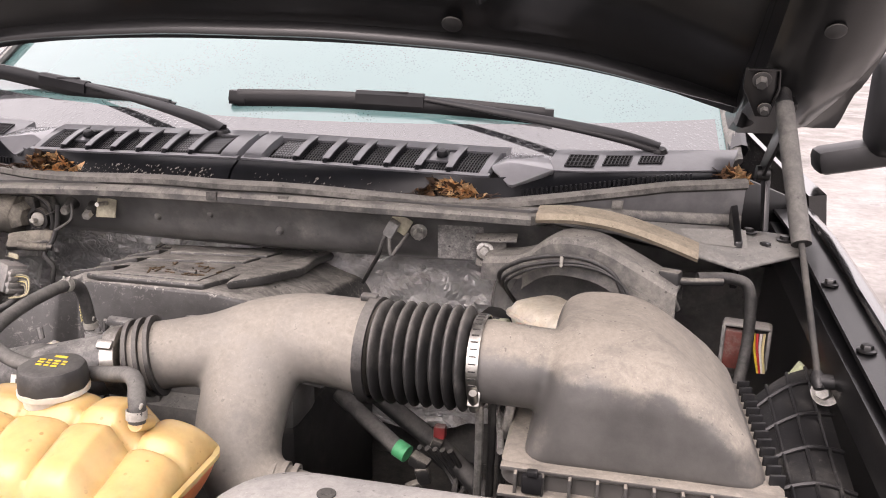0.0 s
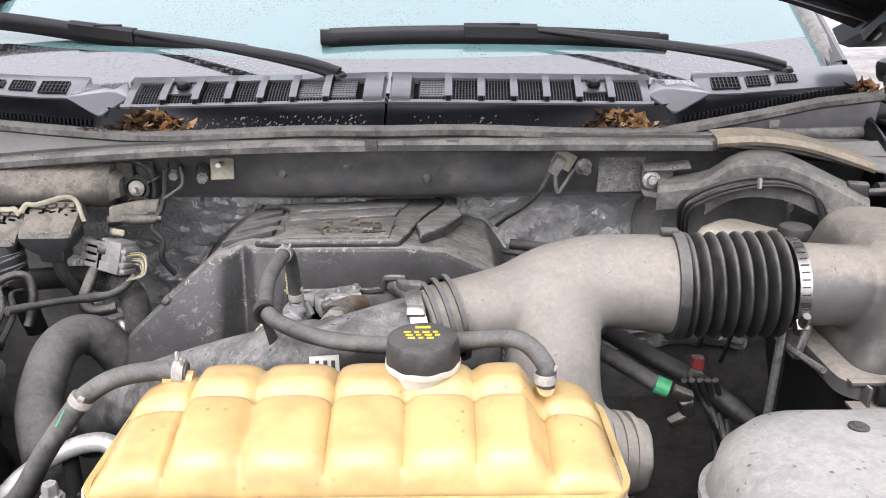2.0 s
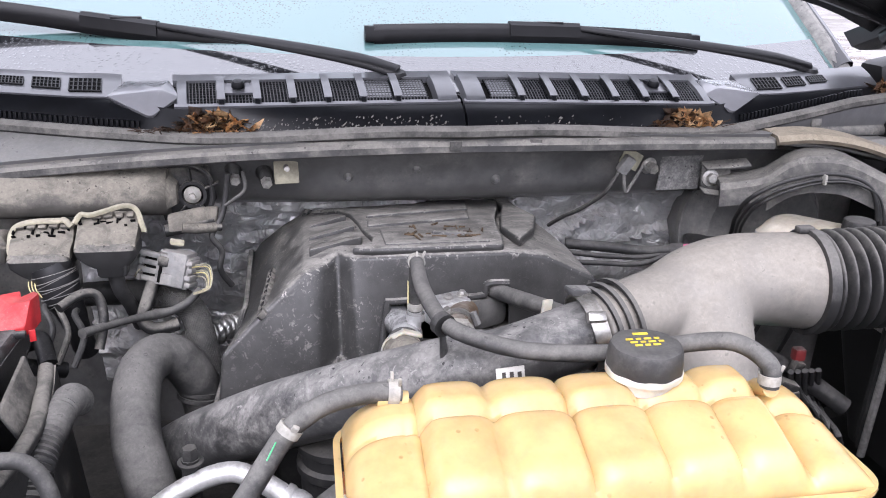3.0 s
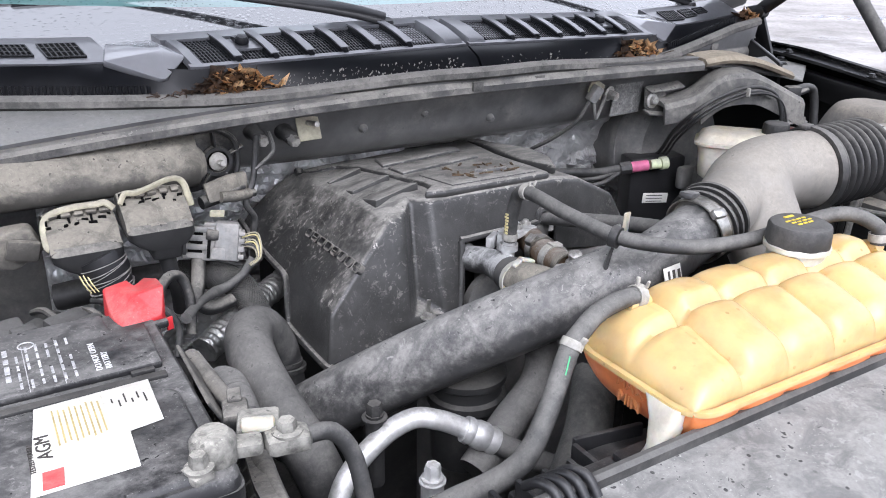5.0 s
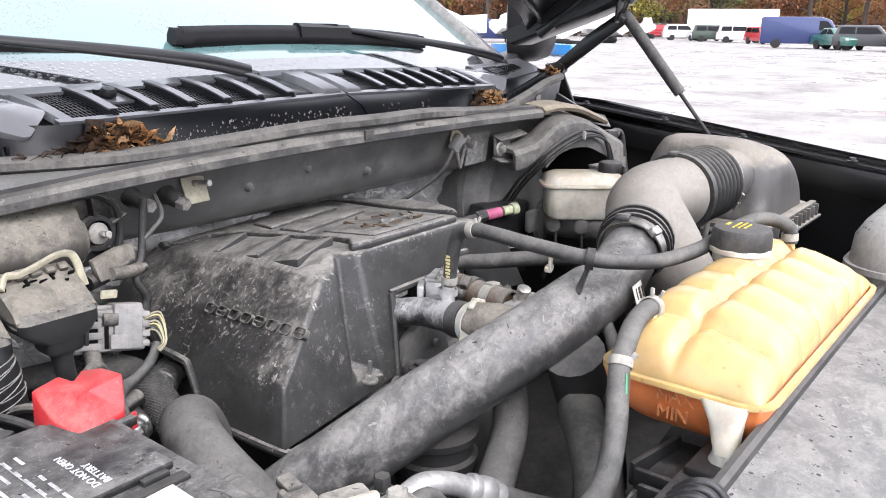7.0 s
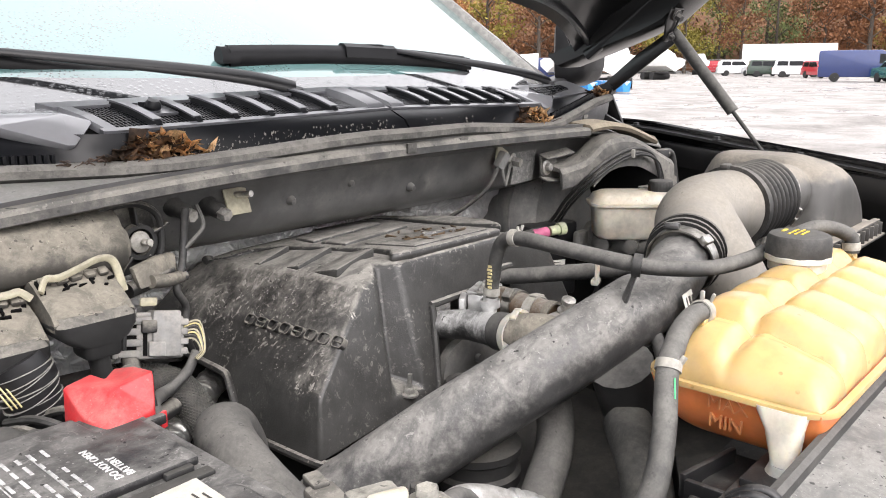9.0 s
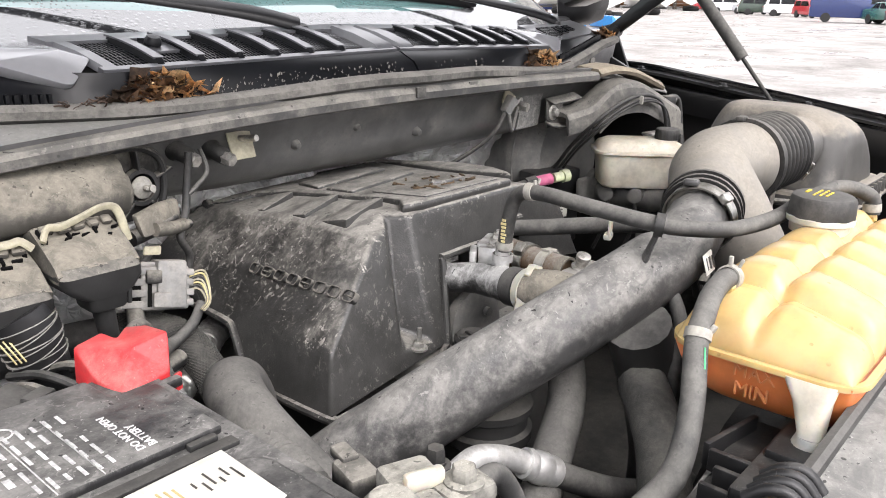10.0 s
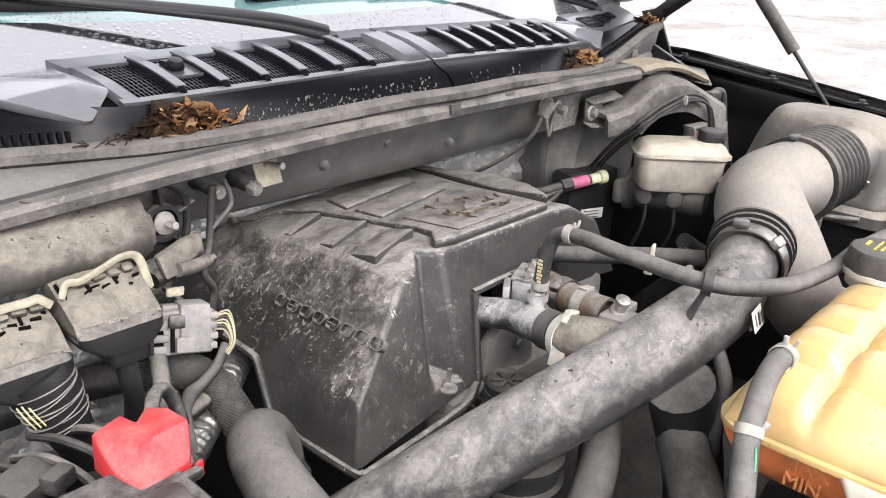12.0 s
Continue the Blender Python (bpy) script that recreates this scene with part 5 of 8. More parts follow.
for p, q in (((-0.150, -0.572, 1.100), (-0.176, -0.572, 1.104)), ((0.172, -0.585, 1.098), (0.172, -0.607, 1.108))):
    part("tank_nozzle", tube([p, Vector(p).lerp(Vector(q), 0.6), q], 0.008, 14, 3), M_BOTTLE, tank)
letters("level_mark", "MAX", 0.0165, pose(TX0 + 0.0005, -0.600, 1.041, 90, 0, -90), M_COOLANT_MARK, tank, "moulded MAX mark", 0.0015)
letters("level_mark", "MIN", 0.0165, pose(TX0 + 0.0020, -0.602, 1.024, 90, 0, -90), M_COOLANT_MARK, tank, "moulded MIN mark", 0.0015)

# ---- intake: air box, bellows, Y duct, charge pipe ----
duct = thing("intake_duct", (0.16, -0.43, 1.05), "grey dusty plastic Y-shaped intake duct", "intake duct")
body = join(tube([(0.352, -0.386, 1.114), (0.300, -0.381, 1.117), (0.250, -0.381, 1.118), (0.205, -0.390, 1.113), (0.160, -0.408, 1.104), (0.110, -0.430, 1.101), (0.062, -0.446, 1.094)],
                 [0.058, 0.055, 0.053, 0.050, 0.044, 0.041, 0.041], 36, 8),
            tube([(0.208, -0.392, 1.110), (0.204, -0.425, 1.070), (0.205, -0.462, 1.018), (0.222, -0.482, 0.982), (0.258, -0.492, 0.964), (0.298, -0.492, 0.957)], [0.056, 0.054, 0.050, 0.046, 0.043, 0.041], 30, 8))
moulded(part("duct_body", body, M_DUCT, duct, sharp=180), 0.004, 14)
part("leg_ring", join(*[band((0.254 + 0.012 * k, -0.492 + 0.001 * k, 0.965 - 0.002 * k), (1, 0.15, -0.15), 0.041, 0.006, 0.004) for k in range(3)]), M_DUCT, duct)
part("duct_ring", join(band((0.346, -0.386, 1.114), (1, -0.05, 0.0), 0.058, 0.012, 0.005), box((0.338, -0.378, 1.176), (0.02, 0.012, 0.008), bev=0.002)), M_BELLOWS, duct)
for k in range(3):
    part("duct_rib", band((0.094 - 0.012 * k, -0.436 - 0.0035 * k, 1.099 - 0.0018 * k), (-0.93, -0.28, -0.16), 0.0445 - 0.001 * k, 0.005, 0.004), M_BELLOWS, duct)

bellows = thing("rubber_bellows", (0.40, -0.424, 1.07), "black ribbed rubber bellows between duct and air box", "bellows")
A, B = V(0.352, -0.386, 1.114), V(0.466, -0.392, 1.118)
part("bellows_tube", tube([A.lerp(B, i / 128) for i in range(129)], lambda f, s: 0.0440 + 0.0168 * abs(math.sin(math.pi * 8 * f)) ** 1.1, 44, 1, smooth=False), M_BELLOWS, bellows, sharp=80)
cl = V(0.475, -0.3925, 1.118)
clamp = part("hose_clamp", band(cl, (1, -0.05, 0.03), 0.0505, 0.013, 0.0018), M_CHROME, bellows, "bright steel worm clamp")
part("clamp_screw", join(lathe([(0, -0.014), (0.006, -0.014), (0.006, 0.010), (0.0045, 0.016), (0, 0.016)], cl + V(0.0, -0.046, -0.030), (0, -0.5, 0.85), 12), box(tuple(cl + V(0, -0.044, -0.026)), (0.014, 0.006, 0.022), (-30, 0, 0), 0.002)), M_CHROME, clamp)
ax = V(1, -0.05, 0.03).normalized()
au = ax.cross(V(0, 0, 1)).normalized()
aw = au.cross(ax)
for k in range(14):
    q = radians(-10 + 9 * k)
    d = au * math.cos(q) + aw * math.sin(q)
    slot = box((0, 0, 0), (0.008, 0.0014, 0.0012), bev=0)
    slot.transform(Matrix.Translation(cl + d * 0.0526) @ Matrix((ax, ax.cross(d), d)).transposed().to_4x4())
    part("clamp_slot", slot, M_DARK, clamp)

airbox = thing("air_filter_box", (0.66, -0.31, 0.80), "tan-dusted black plastic air filter box with ribbed rim", "air filter box")
rings_ = []
for x0, x1, y0, y1, z, r in ((0.532, 0.786, -0.470, -0.212, 1.038, 0.030), (0.545, 0.766, -0.469, -0.222, 1.080, 0.036), (0.550, 0.738, -0.467, -0.230, 1.112, 0.042), (0.553, 0.714, -0.463, -0.236, 1.132, 0.044),
                             (0.556, 0.696, -0.454, -0.242, 1.146, 0.044), (0.560, 0.680, -0.438, -0.248, 1.157, 0.042), (0.566, 0.664, -0.410, -0.254, 1.166, 0.038), (0.578, 0.648, -0.388, -0.266, 1.171, 0.028)):
    rings_.append(round_rect((x0 + x1) / 2, (y0 + y1) / 2, z, x1 - x0, y1 - y0, r, 8))
lid_bm = join(loft(rings_), tube([(0.470, -0.392, 1.118), (0.515, -0.394, 1.117), (0.550, -0.388, 1.114), (0.590, -0.345, 1.100)], [0.048, 0.047, 0.046, 0.034], 32, 6))
moulded(part("box_lid", lid_bm, M_DUSTBOX, airbox, "dust-covered lid", sharp=180), 0.004, 8)
part("box_rim", loft([round_rect(0.656, -0.340, z, 0.290 - 0.01 * k, 0.288 - 0.01 * k, 0.030, 6) for z, k in ((1.018, 0), (1.036, 0), (1.041, 1), (1.041, 3))]), M_DUSTBOX, airbox)
part("box_base", loft([round_rect(0.656, -0.335, z, w, w - 0.01, 0.03, 6) for z, w in ((0.80, 0.20), (0.95, 0.25), (1.018, 0.272))]), M_BLACK, airbox)
for k in range(10):
    part("rim_rib", box((0.530 + 0.028 * k, -0.487, 1.029), (0.0035, 0.020, 0.024), bev=0.001), M_DUSTBOX, airbox)
part("rim_ledge", join(box((0.656, -0.491, 1.0165), (0.288, 0.018, 0.004), bev=0.001), box((0.656, -0.4825, 1.041), (0.286, 0.012, 0.005), bev=0.0015)), M_DUSTBOX, airbox)
part("box_latch", join(box((0.548, -0.496, 1.032), (0.022, 0.010, 0.022), bev=0.003), box((0.548, -0.500, 1.046), (0.012, 0.008, 0.008), bev=0.002)), M_BLACK, airbox)
for k in range(13):
    y = -0.452 + 0.0192 * k
    part("rim_rib", box((0.793, y, 1.040), (0.016, 0.004, 0.024), (0, 0, 12), bev=0.001), M_BLACK, airbox)
part("box_clip", join(box((0.507, -0.355, 1.04), (0.012, 0.06, 0.05), (0, 10, 0), 0.004), tube([(0.50, -0.33, 1.06), (0.495, -0.36, 1.03), (0.502, -0.40, 1.028), (0.507, -0.44, 1.032)], 0.004, 8, 4)), M_BOLT, airbox)

pipe = thing("charge_pipe", (-0.17, -0.40, 0.88), "scuffed dark plastic charge pipe with pale dirt and wet patches", "charge pipe")
PIPE = [(0.062, -0.446, 1.094), (-0.040, -0.460, 1.069), (-0.150, -0.426, 1.025), (-0.265, -0.361, 0.960), (-0.365, -0.291, 0.887), (-0.42, -0.247, 0.836)]
pipe_bm = join(tube(PIPE, [0.036, 0.036, 0.0345, 0.0348, 0.0355, 0.036], 32, 10),
               tube([Vector(p) + V(-0.009, 0.009, 0.0075) for p in PIPE[1:]], [0.028, 0.032, 0.0335, 0.033, 0.031], 24, 10))
moulded(part("pipe_body", pipe_bm, M_PIPE, pipe, sharp=180), 0.004, 10)
part("pipe_seam", tube([Vector(p) + V(0.006, -0.012, 0.0318) for p in PIPE], 0.0022, 6, 8), M_PIPE, pipe)
pc = V(0.058, -0.4475, 1.0945)
clamp = part("hose_clamp", band(pc, (-0.9, -0.10, -0.19), 0.0405, 0.017, 0.002), M_CHROME, pipe, "bright steel worm clamp")
part("clamp_screw", box(tuple(pc + V(-0.004, -0.030, 0.030)), (0.020, 0.012, 0.010), (45, 0, 0), 0.003), M_CHROME, clamp)
part("clamp_lug", box(tuple(pc + V(-0.01, 0.01, 0.043)), (0.03, 0.018, 0.008), (0, 10, 20), 0.003), M_PIPE, pipe)
part("hose_holder", tube([(-0.098, -0.458, 1.080), (-0.101, -0.466, 1.100), (-0.103, -0.472, 1.114)], [0.007, 0.005, 0.0045], 8, 4, flat=0.5), M_PIPE, pipe)
part("holder_ring", band((-0.103, -0.474, 1.124), (-0.4, 0.9, 0.1), 0.0095, 0.009, 0.0025), M_RUBBER, pipe)
part("pipe_nub", tube([(-0.060, -0.440, 1.105), (-0.065, -0.436, 1.118)], 0.004, 8, 2, smooth=False), M_PIPE, pipe)
tag = part("code_tag", box((-0.039, -0.5035, 1.076), (0.030, 0.0012, 0.022), (-18, 0, 8), 0.0004), M_LABEL, pipe, "white paper tag")
for k in range(3):
    part("tag_print", box((-0.046 + 0.008 * k, -0.5047, 1.076), (0.004, 0.0008, 0.013), (-18, 0, 8), 0), M_INK, tag)

# intake snorkel cover at the front
snorkel = thing("intake_snorkel", (0.545, -0.765, 0.96), "grey dusty moulded air intake snorkel cover", "air intake")
part("snorkel_shell", rough_up(loft([round_rect(0.545, -0.765, z, w, dd, r, 10) for z, w, dd, r in ((0.96, 0.46, 0.21, 0.05), (1.06, 0.505, 0.25, 0.06), (1.092, 0.50, 0.246, 0.07), (1.110, 0.48, 0.228, 0.07), (1.121, 0.44, 0.19, 0.07), (1.124, 0.36, 0.12, 0.05))]), 0.002, 20),
     M_SNORK, snorkel)
part("snorkel_lip", loft([round_rect(0.545, -0.765, z, 0.515, 0.262, 0.062, 10) for z in (1.050, 1.058)]), M_SNORK, snorkel)
for k in range(3):
    part("snorkel_pin", hexbolt((0.40 + 0.12 * k, -0.70 - 0.02 * (k % 2), 1.124), (0, 0, 1), 0.005, 0.003), M_DARK, snorkel)

# ---- battery ----
bat = thing("car_battery", (-0.645, -0.43, 0.875), "dirty black car battery with white print and a stained label", "battery")
part("battery_case", loft([round_rect(-0.645, -0.430, z, w, dd, 0.012, 4) for z, w, dd in ((0.875, 0.170, 0.305), (1.030, 0.176, 0.311), (1.032, 0.184, 0.318), (1.052, 0.184, 0.318))]), M_CASE, bat)
lid = part("battery_lid", loft([round_rect(-0.645, -0.430, z, w, dd, 0.014, 4) for z, w, dd in ((1.052, 0.182, 0.316), (1.060, 0.180, 0.314), (1.0635, 0.174, 0.308))]), M_CASE, bat)
part("lid_plate", prism([(-0.728, -0.405, 1.0630), (-0.570, -0.405, 1.0630), (-0.568, -0.322, 1.0630), (-0.600, -0.318, 1.0630), (-0.602, -0.283, 1.0630), (-0.728, -0.283, 1.0630)], (0, 0, 0.0075), 0.0025), M_CASE, lid)
part("lid_plate", loft([round_rect(-0.648, -0.510, z, w, dd, 0.02, 6) for z, w, dd in ((1.0635, 0.160, 0.140), (1.067, 0.156, 0.136), (1.0685, 0.150, 0.130))]), M_CASE, lid)
part("handle_recess", join(box((-0.645, -0.419, 1.0645), (0.15, 0.010, 0.004), bev=0.001), box((-0.716, -0.404, 1.071), (0.012, 0.024, 0.006), bev=0.002), box((-0.588, -0.409, 1.066), (0.02, 0.006, 0.005), bev=0.001)), M_DARK, lid)
label = part("warning_label", prism([(-0.690, -0.548, 1.0690), (-0.618, -0.548, 1.0690), (-0.616, -0.500, 1.0690), (-0.590, -0.496, 1.0690), (-0.588, -0.430, 1.0690), (-0.677, -0.433, 1.0690)], (0, 0, 0.0012), 0.0004), M_LABEL, bat, "stained cream warning label")
part("label_field", prism([(-0.672, -0.500, 1.0705), (-0.628, -0.500, 1.0705), (-0.628, -0.440, 1.0705), (-0.668, -0.440, 1.0705)], (0, 0, 0.0004), 0), M_LABEL_W, label)
part("label_field", prism([(-0.682, -0.545, 1.0705), (-0.668, -0.545, 1.0705), (-0.666, -0.524, 1.0705), (-0.680, -0.524, 1.0705)], (0, 0, 0.0004), 0), M_RED, label)
for k in range(9):
    part("label_line", box((-0.665 + 0.0042 * k, -0.470, 1.0712), (0.0013, 0.052 - 0.003 * (k % 3), 0.0004), bev=0), M_LABEL_B, label)
for k in range(6):
    part("label_line", box((-0.621 + 0.005 * k, -0.452 - 0.006 * (k % 2), 1.0708), (0.0012, 0.006 + 0.004 * (k % 3), 0.0004), bev=0), M_INK, label)
letters("label_word", "AGM", 0.015, pose(-0.671, -0.508 + 0.0, 1.0706, 0, 0, 90), M_INK, bat, "dark AGM lettering", 0.0003)
letters("label_word", "TESTED TOUGH", 0.0052, pose(-0.6835, -0.522, 1.0706, 0, 0, 90), M_INK, bat, "small dark lettering", 0.0003)
letters("plate_print", "DO NOT OPEN\nBATTERY", 0.0078, pose(-0.618, -0.396, 1.0708, 0, 0, 90), M_PRINT, bat, "white DO NOT OPEN BATTERY print", 0.0003)
rows_ = []
for k in range(7):
    for j in range(5):
        w = (0.013, 0.010, 0.014, 0.008, 0.012)[(j + k) % 5]
        if (k * 3 + j) % 7:
            rows_.append(box((-0.690 + 0.0085 * k, -0.392 + 0.0165 * j, 1.0710), (0.0022 if k else 0.0042, w, 0.0005), bev=0))
rows_ += [box((-0.7035 + 0.0275 * k, -0.362, 1.0710), (0.0007, 0.086, 0.0005), bev=0) for k in range(3)]
part("plate_print", join(*rows_), M_PRINT, bat, "rows of worn white print")
ring_pts = [(-0.672 + 0.0066 * math.cos(q), -0.318 + 0.0066 * math.sin(q), 1.0709) for q in (2 * math.pi * k / 24 for k in range(25))]
part("plate_print", tube(ring_pts, 0.0006, 6, 1, smooth=False), M_PRINT, bat, "round white symbol")

red = thing("terminal_cover", (-0.57, -0.28, 1.0525), "red plastic battery terminal cover on the battery", "terminal cover")
def red_shell():
    """Folded roof with a notch behind, over an upright skirt."""
    bm = bmesh.new()
    top = [bm.verts.new(p) for p in ((-0.593, -0.249, 1.083), (-0.568, -0.243, 1.085), (-0.563, -0.257, 1.083), (-0.551, -0.248, 1.086), (-0.541, -0.263, 1.089), (-0.541, -0.294, 1.093), (-0.547, -0.304, 1.066), (-0.588, -0.309, 1.062), (-0.593, -0.279, 1.067))]
    mid = bm.verts.new((-0.566, -0.284, 1.0845))
    foot = [bm.verts.new((v.co.x * 1.003, v.co.y - 0.001, 1.055)) for v in top]
    t = top
    for f in ((t[0], t[1], t[2]), (t[2], t[3], t[4], mid), (t[4], t[5], mid), (t[0], t[2], mid), (mid, t[5], t[6]), (mid, t[6], t[7]), (mid, t[7], t[8]), (mid, t[8], t[0])):
        bm.faces.new(f)
    for k in range(9):
        bm.faces.new((t[k], t[(k + 1) % 9], foot[(k + 1) % 9], foot[k]))
    bmesh.ops.recalc_face_normals(bm, faces=bm.faces[:])
    bmesh.ops.bevel(bm, geom=[e for e in bm.edges if len(e.link_faces) == 2], offset=0.0016, segments=2, affect="EDGES", profile=0.5)
    return bm


part("cover_shell", red_shell(), M_RED, red)
part("latch_tab", box((-0.541, -0.303, 1.054), (0.007, 0.003, 0.014), (0, 0, 20), 0.0008), M_RED, red)
part("latch_block", box((-0.562, -0.313, 1.060), (0.036, 0.008, 0.008), (0, 0, 4), 0.002), M_CASE, red)

neg = thing("battery_clamp", (-0.545, -0.56, 1.055), "corroded white battery clamp with bolts and cable lug", "battery clamp")
part("clamp_body", join(lathe([(0, 0), (0.016, 0), (0.018, 0.006), (0.017, 0.022), (0.012, 0.028), (0, 0.028)], (-0.568, -0.556, 1.058), (0, 0, 1), 22), box((-0.548, -0.556, 1.066), (0.034, 0.020, 0.012), (0, 0, -14), 0.004),
                        box((-0.585, -0.572, 1.064), (0.018, 0.022, 0.010), (0, 0, 20), 0.003)), M_CORR, neg)
part("clamp_bolt", hexbolt((-0.583, -0.572, 1.070), (0, 0, 1), 0.007, 0.012), M_CORR, neg)
part("sensor_block", box((-0.525, -0.530, 1.058), (0.034, 0.032, 0.022), (0, 0, -20), 0.004), M_CORR, neg)
part("sensor_tab", box((-0.530, -0.545, 1.073), (0.026, 0.008, 0.012), (0, 0, -20), 0.003), M_MILK, neg)
part("lug", join(box((-0.512, -0.560, 1.062), (0.036, 0.026, 0.016), (0, 0, -10), 0.006), hexbolt((-0.512, -0.560, 1.070), (0, 0, 1), 0.008, 0.010)), M_CORR, neg)
part("ground_cable", tube([(-0.500, -0.560, 1.060), (-0.472, -0.555, 1.052), (-0.455, -0.56, 1.02), (-0.450, -0.575, 0.96)], 0.0075, 12, 6), M_HOSE, neg)
part("sensor_plug", join(box((-0.532, -0.490, 1.050), (0.022, 0.030, 0.018), (0, 0, -15), 0.004), box((-0.528, -0.475, 1.058), (0.012, 0.02, 0.008), (0, 0, -15), 0.002)), M_CONN, neg)
jacket = thing("battery_jacket", (-0.515, -0.46, 0.80), "dusty quilted heat jacket round the battery side", "battery jacket")
part("jacket_sheet", slab(lambda u, v: (-0.530 + 0.012 * math.sin(u * 5) + 0.02 * v, -0.315 - 0.30 * u, 1.020 - 0.02 * math.sin(u * 4) - 0.24 * v), 20, 14, 0.012, -1), M_CONN, jacket)
part("jacket_hem", tube([(-0.528, -0.315, 1.018), (-0.520, -0.36, 1.010), (-0.512, -0.42, 1.004), (-0.514, -0.48, 1.004), (-0.522, -0.54, 1.008), (-0.53, -0.61, 1.016)], 0.009, 10, 6), M_CONN, jacket)
part("jacket_sheet", prism([(-0.545, -0.335, 1.045), (-0.530, -0.352, 1.015), (-0.520, -0.43, 0.985), (-0.542, -0.43, 1.030)], (0.004, 0.002, 0), 0.0015), M_CONN, jacket)
tile_bm = box((0, 0, 0), (0.010, 0.020, 0.020), bev=0.004)
tile_me = bpy.data.meshes.new("quilt_tile")
tile_bm.to_mesh(tile_me)
tile_bm.free()
tile_me.materials.append(M_CONN)
for i in range(11):
    for j in range(8):
        u, v = (i + 0.5) / 11, (j + 0.7) / 8.4
        o = new("quilt_tile", tile_me)
        o.parent = jacket
        o.matrix_basis = pose(-0.530 + 0.012 * math.sin(u * 5) + 0.02 * v + 0.515 + 0.002, -0.315 - 0.30 * u + 0.46 + (0.006 if j % 2 else 0), 1.020 - 0.02 * math.sin(u * 4) - 0.24 * v - 0.80, 38, 12, 6)
tray = solid("battery_tray", join(box((-0.645, -0.43, 0.862), (0.22, 0.36, 0.022), bev=0.006), box((-0.752, -0.43, 0.93), (0.012, 0.34, 0.14), bev=0.004), box((-0.645, -0.43, 0.70), (0.18, 0.30, 0.31), bev=0.02)), M_BLACK, (-0.645, -0.43, 0.545), "black plastic battery tray", "battery tray")
# ---- hoses ----


def hose(name, pts, r, mat, label, category="hose", n=16, steps=8, base=None):
    return solid(name, tube(pts, r, n, steps), mat, base or pts[len(pts) // 2], label, category, "engine bay hoses")


vent = thing("vent_hose", (-0.05, -0.50, 1.06), "thin black vent hose from the coolant tank to the engine", "hose", "engine bay hoses")
VENT = [(0.172, -0.604, 1.108), (0.171, -0.600, 1.128), (0.150, -0.572, 1.138), (0.105, -0.548, 1.126), (0.04, -0.538, 1.116), (-0.03, -0.522, 1.115), (-0.080, -0.496, 1.120), (-0.102, -0.465, 1.124), (-0.112, -0.40, 1.130),
        (-0.110, -0.335, 1.133), (-0.107, -0.305, 1.126), (-0.106, -0.292, 1.100), (-0.105, -0.285, 1.055)]
part("hose_tube", tube(VENT, 0.0085, 14, 7), M_HOSE, vent)
for p, ax in (((-0.109, -0.322, 1.1325), (0.05, 1, -0.1)), ((-0.105, -0.286, 1.062), (0, 0.1, -1)), ((0.1715, -0.603, 1.116), (0, 0.1, 1))):
    part("spring_clip", join(band(p, ax, 0.0088, 0.009, 0.0012), box((p[0], p[1] - 0.004, p[2] + 0.010), (0.003, 0.003, 0.008), bev=0.001), box((p[0] + 0.008, p[1] - 0.004, p[2] + 0.011), (0.003, 0.003, 0.007), (0, 25, 0), 0.001)), M_CLIP, vent, "pale spring clip")
for k in range(7):
    part("hose_print", box((-0.1147, -0.2905 + 0.0005 * (k % 2), 1.069 + 0.0042 * k), (0.0012, 0.0050 + 0.001 * (k % 3), 0.0026), bev=0), M_LABEL_Y, vent)

feed = thing("coolant_hose", (-0.29, -0.60, 1.0), "grey dusty coolant hose with a steel band, from tank to radiator", "hose", "engine bay hoses")
part("hose_tube", tube([(-0.155, -0.571, 1.107), (-0.182, -0.572, 1.109), (-0.215, -0.577, 1.106), (-0.238, -0.582, 1.096), (-0.256, -0.586, 1.080), (-0.285, -0.600, 1.040), (-0.310, -0.604, 1.000), (-0.335, -0.594, 0.975), (-0.375, -0.578, 0.955), (-0.46, -0.56, 0.925), (-0.58, -0.56, 0.88)],
                       [0.0092, 0.0092, 0.0092, 0.0094, 0.0095, 0.0097, 0.0105, 0.0115, 0.012, 0.012, 0.012], 18, 8), M_HOSE, feed)
part("steel_band", join(band((-0.251, -0.5845, 1.086), (-0.55, -0.15, -0.75), 0.0097, 0.008, 0.0012), box((-0.246, -0.594, 1.092), (0.006, 0.004, 0.007), (20, 30, 0), 0.001)), M_CLIP, feed, "bright steel band")
part("spring_clip", join(band((-0.162, -0.571, 1.108), (-1, 0, 0.1), 0.0098, 0.010, 0.0014), box((-0.163, -0.571, 1.123), (0.003, 0.004, 0.010), bev=0.001), box((-0.157, -0.578, 1.121), (0.003, 0.003, 0.009), (20, 0, 0), 0.001)), M_CLIP, feed, "pale spring clip")
part("green_stripe", tube([(-0.2620, -0.5955, 1.082), (-0.2700, -0.6005, 1.068)], 0.0007, 6, 4), M_GREEN, feed)

ac = thing("aluminium_line", (-0.32, -0.43, 0.86), "bare aluminium air-conditioning line with crimped end", "metal pipe", "engine bay hoses")
part("line_tube", tube([(-0.445, -0.475, 0.862), (-0.415, -0.438, 0.895), (-0.368, -0.422, 0.922), (-0.325, -0.419, 0.934), (-0.295, -0.428, 0.928), (-0.268, -0.438, 0.914)], 0.0115, 18, 8), M_ALU, ac)
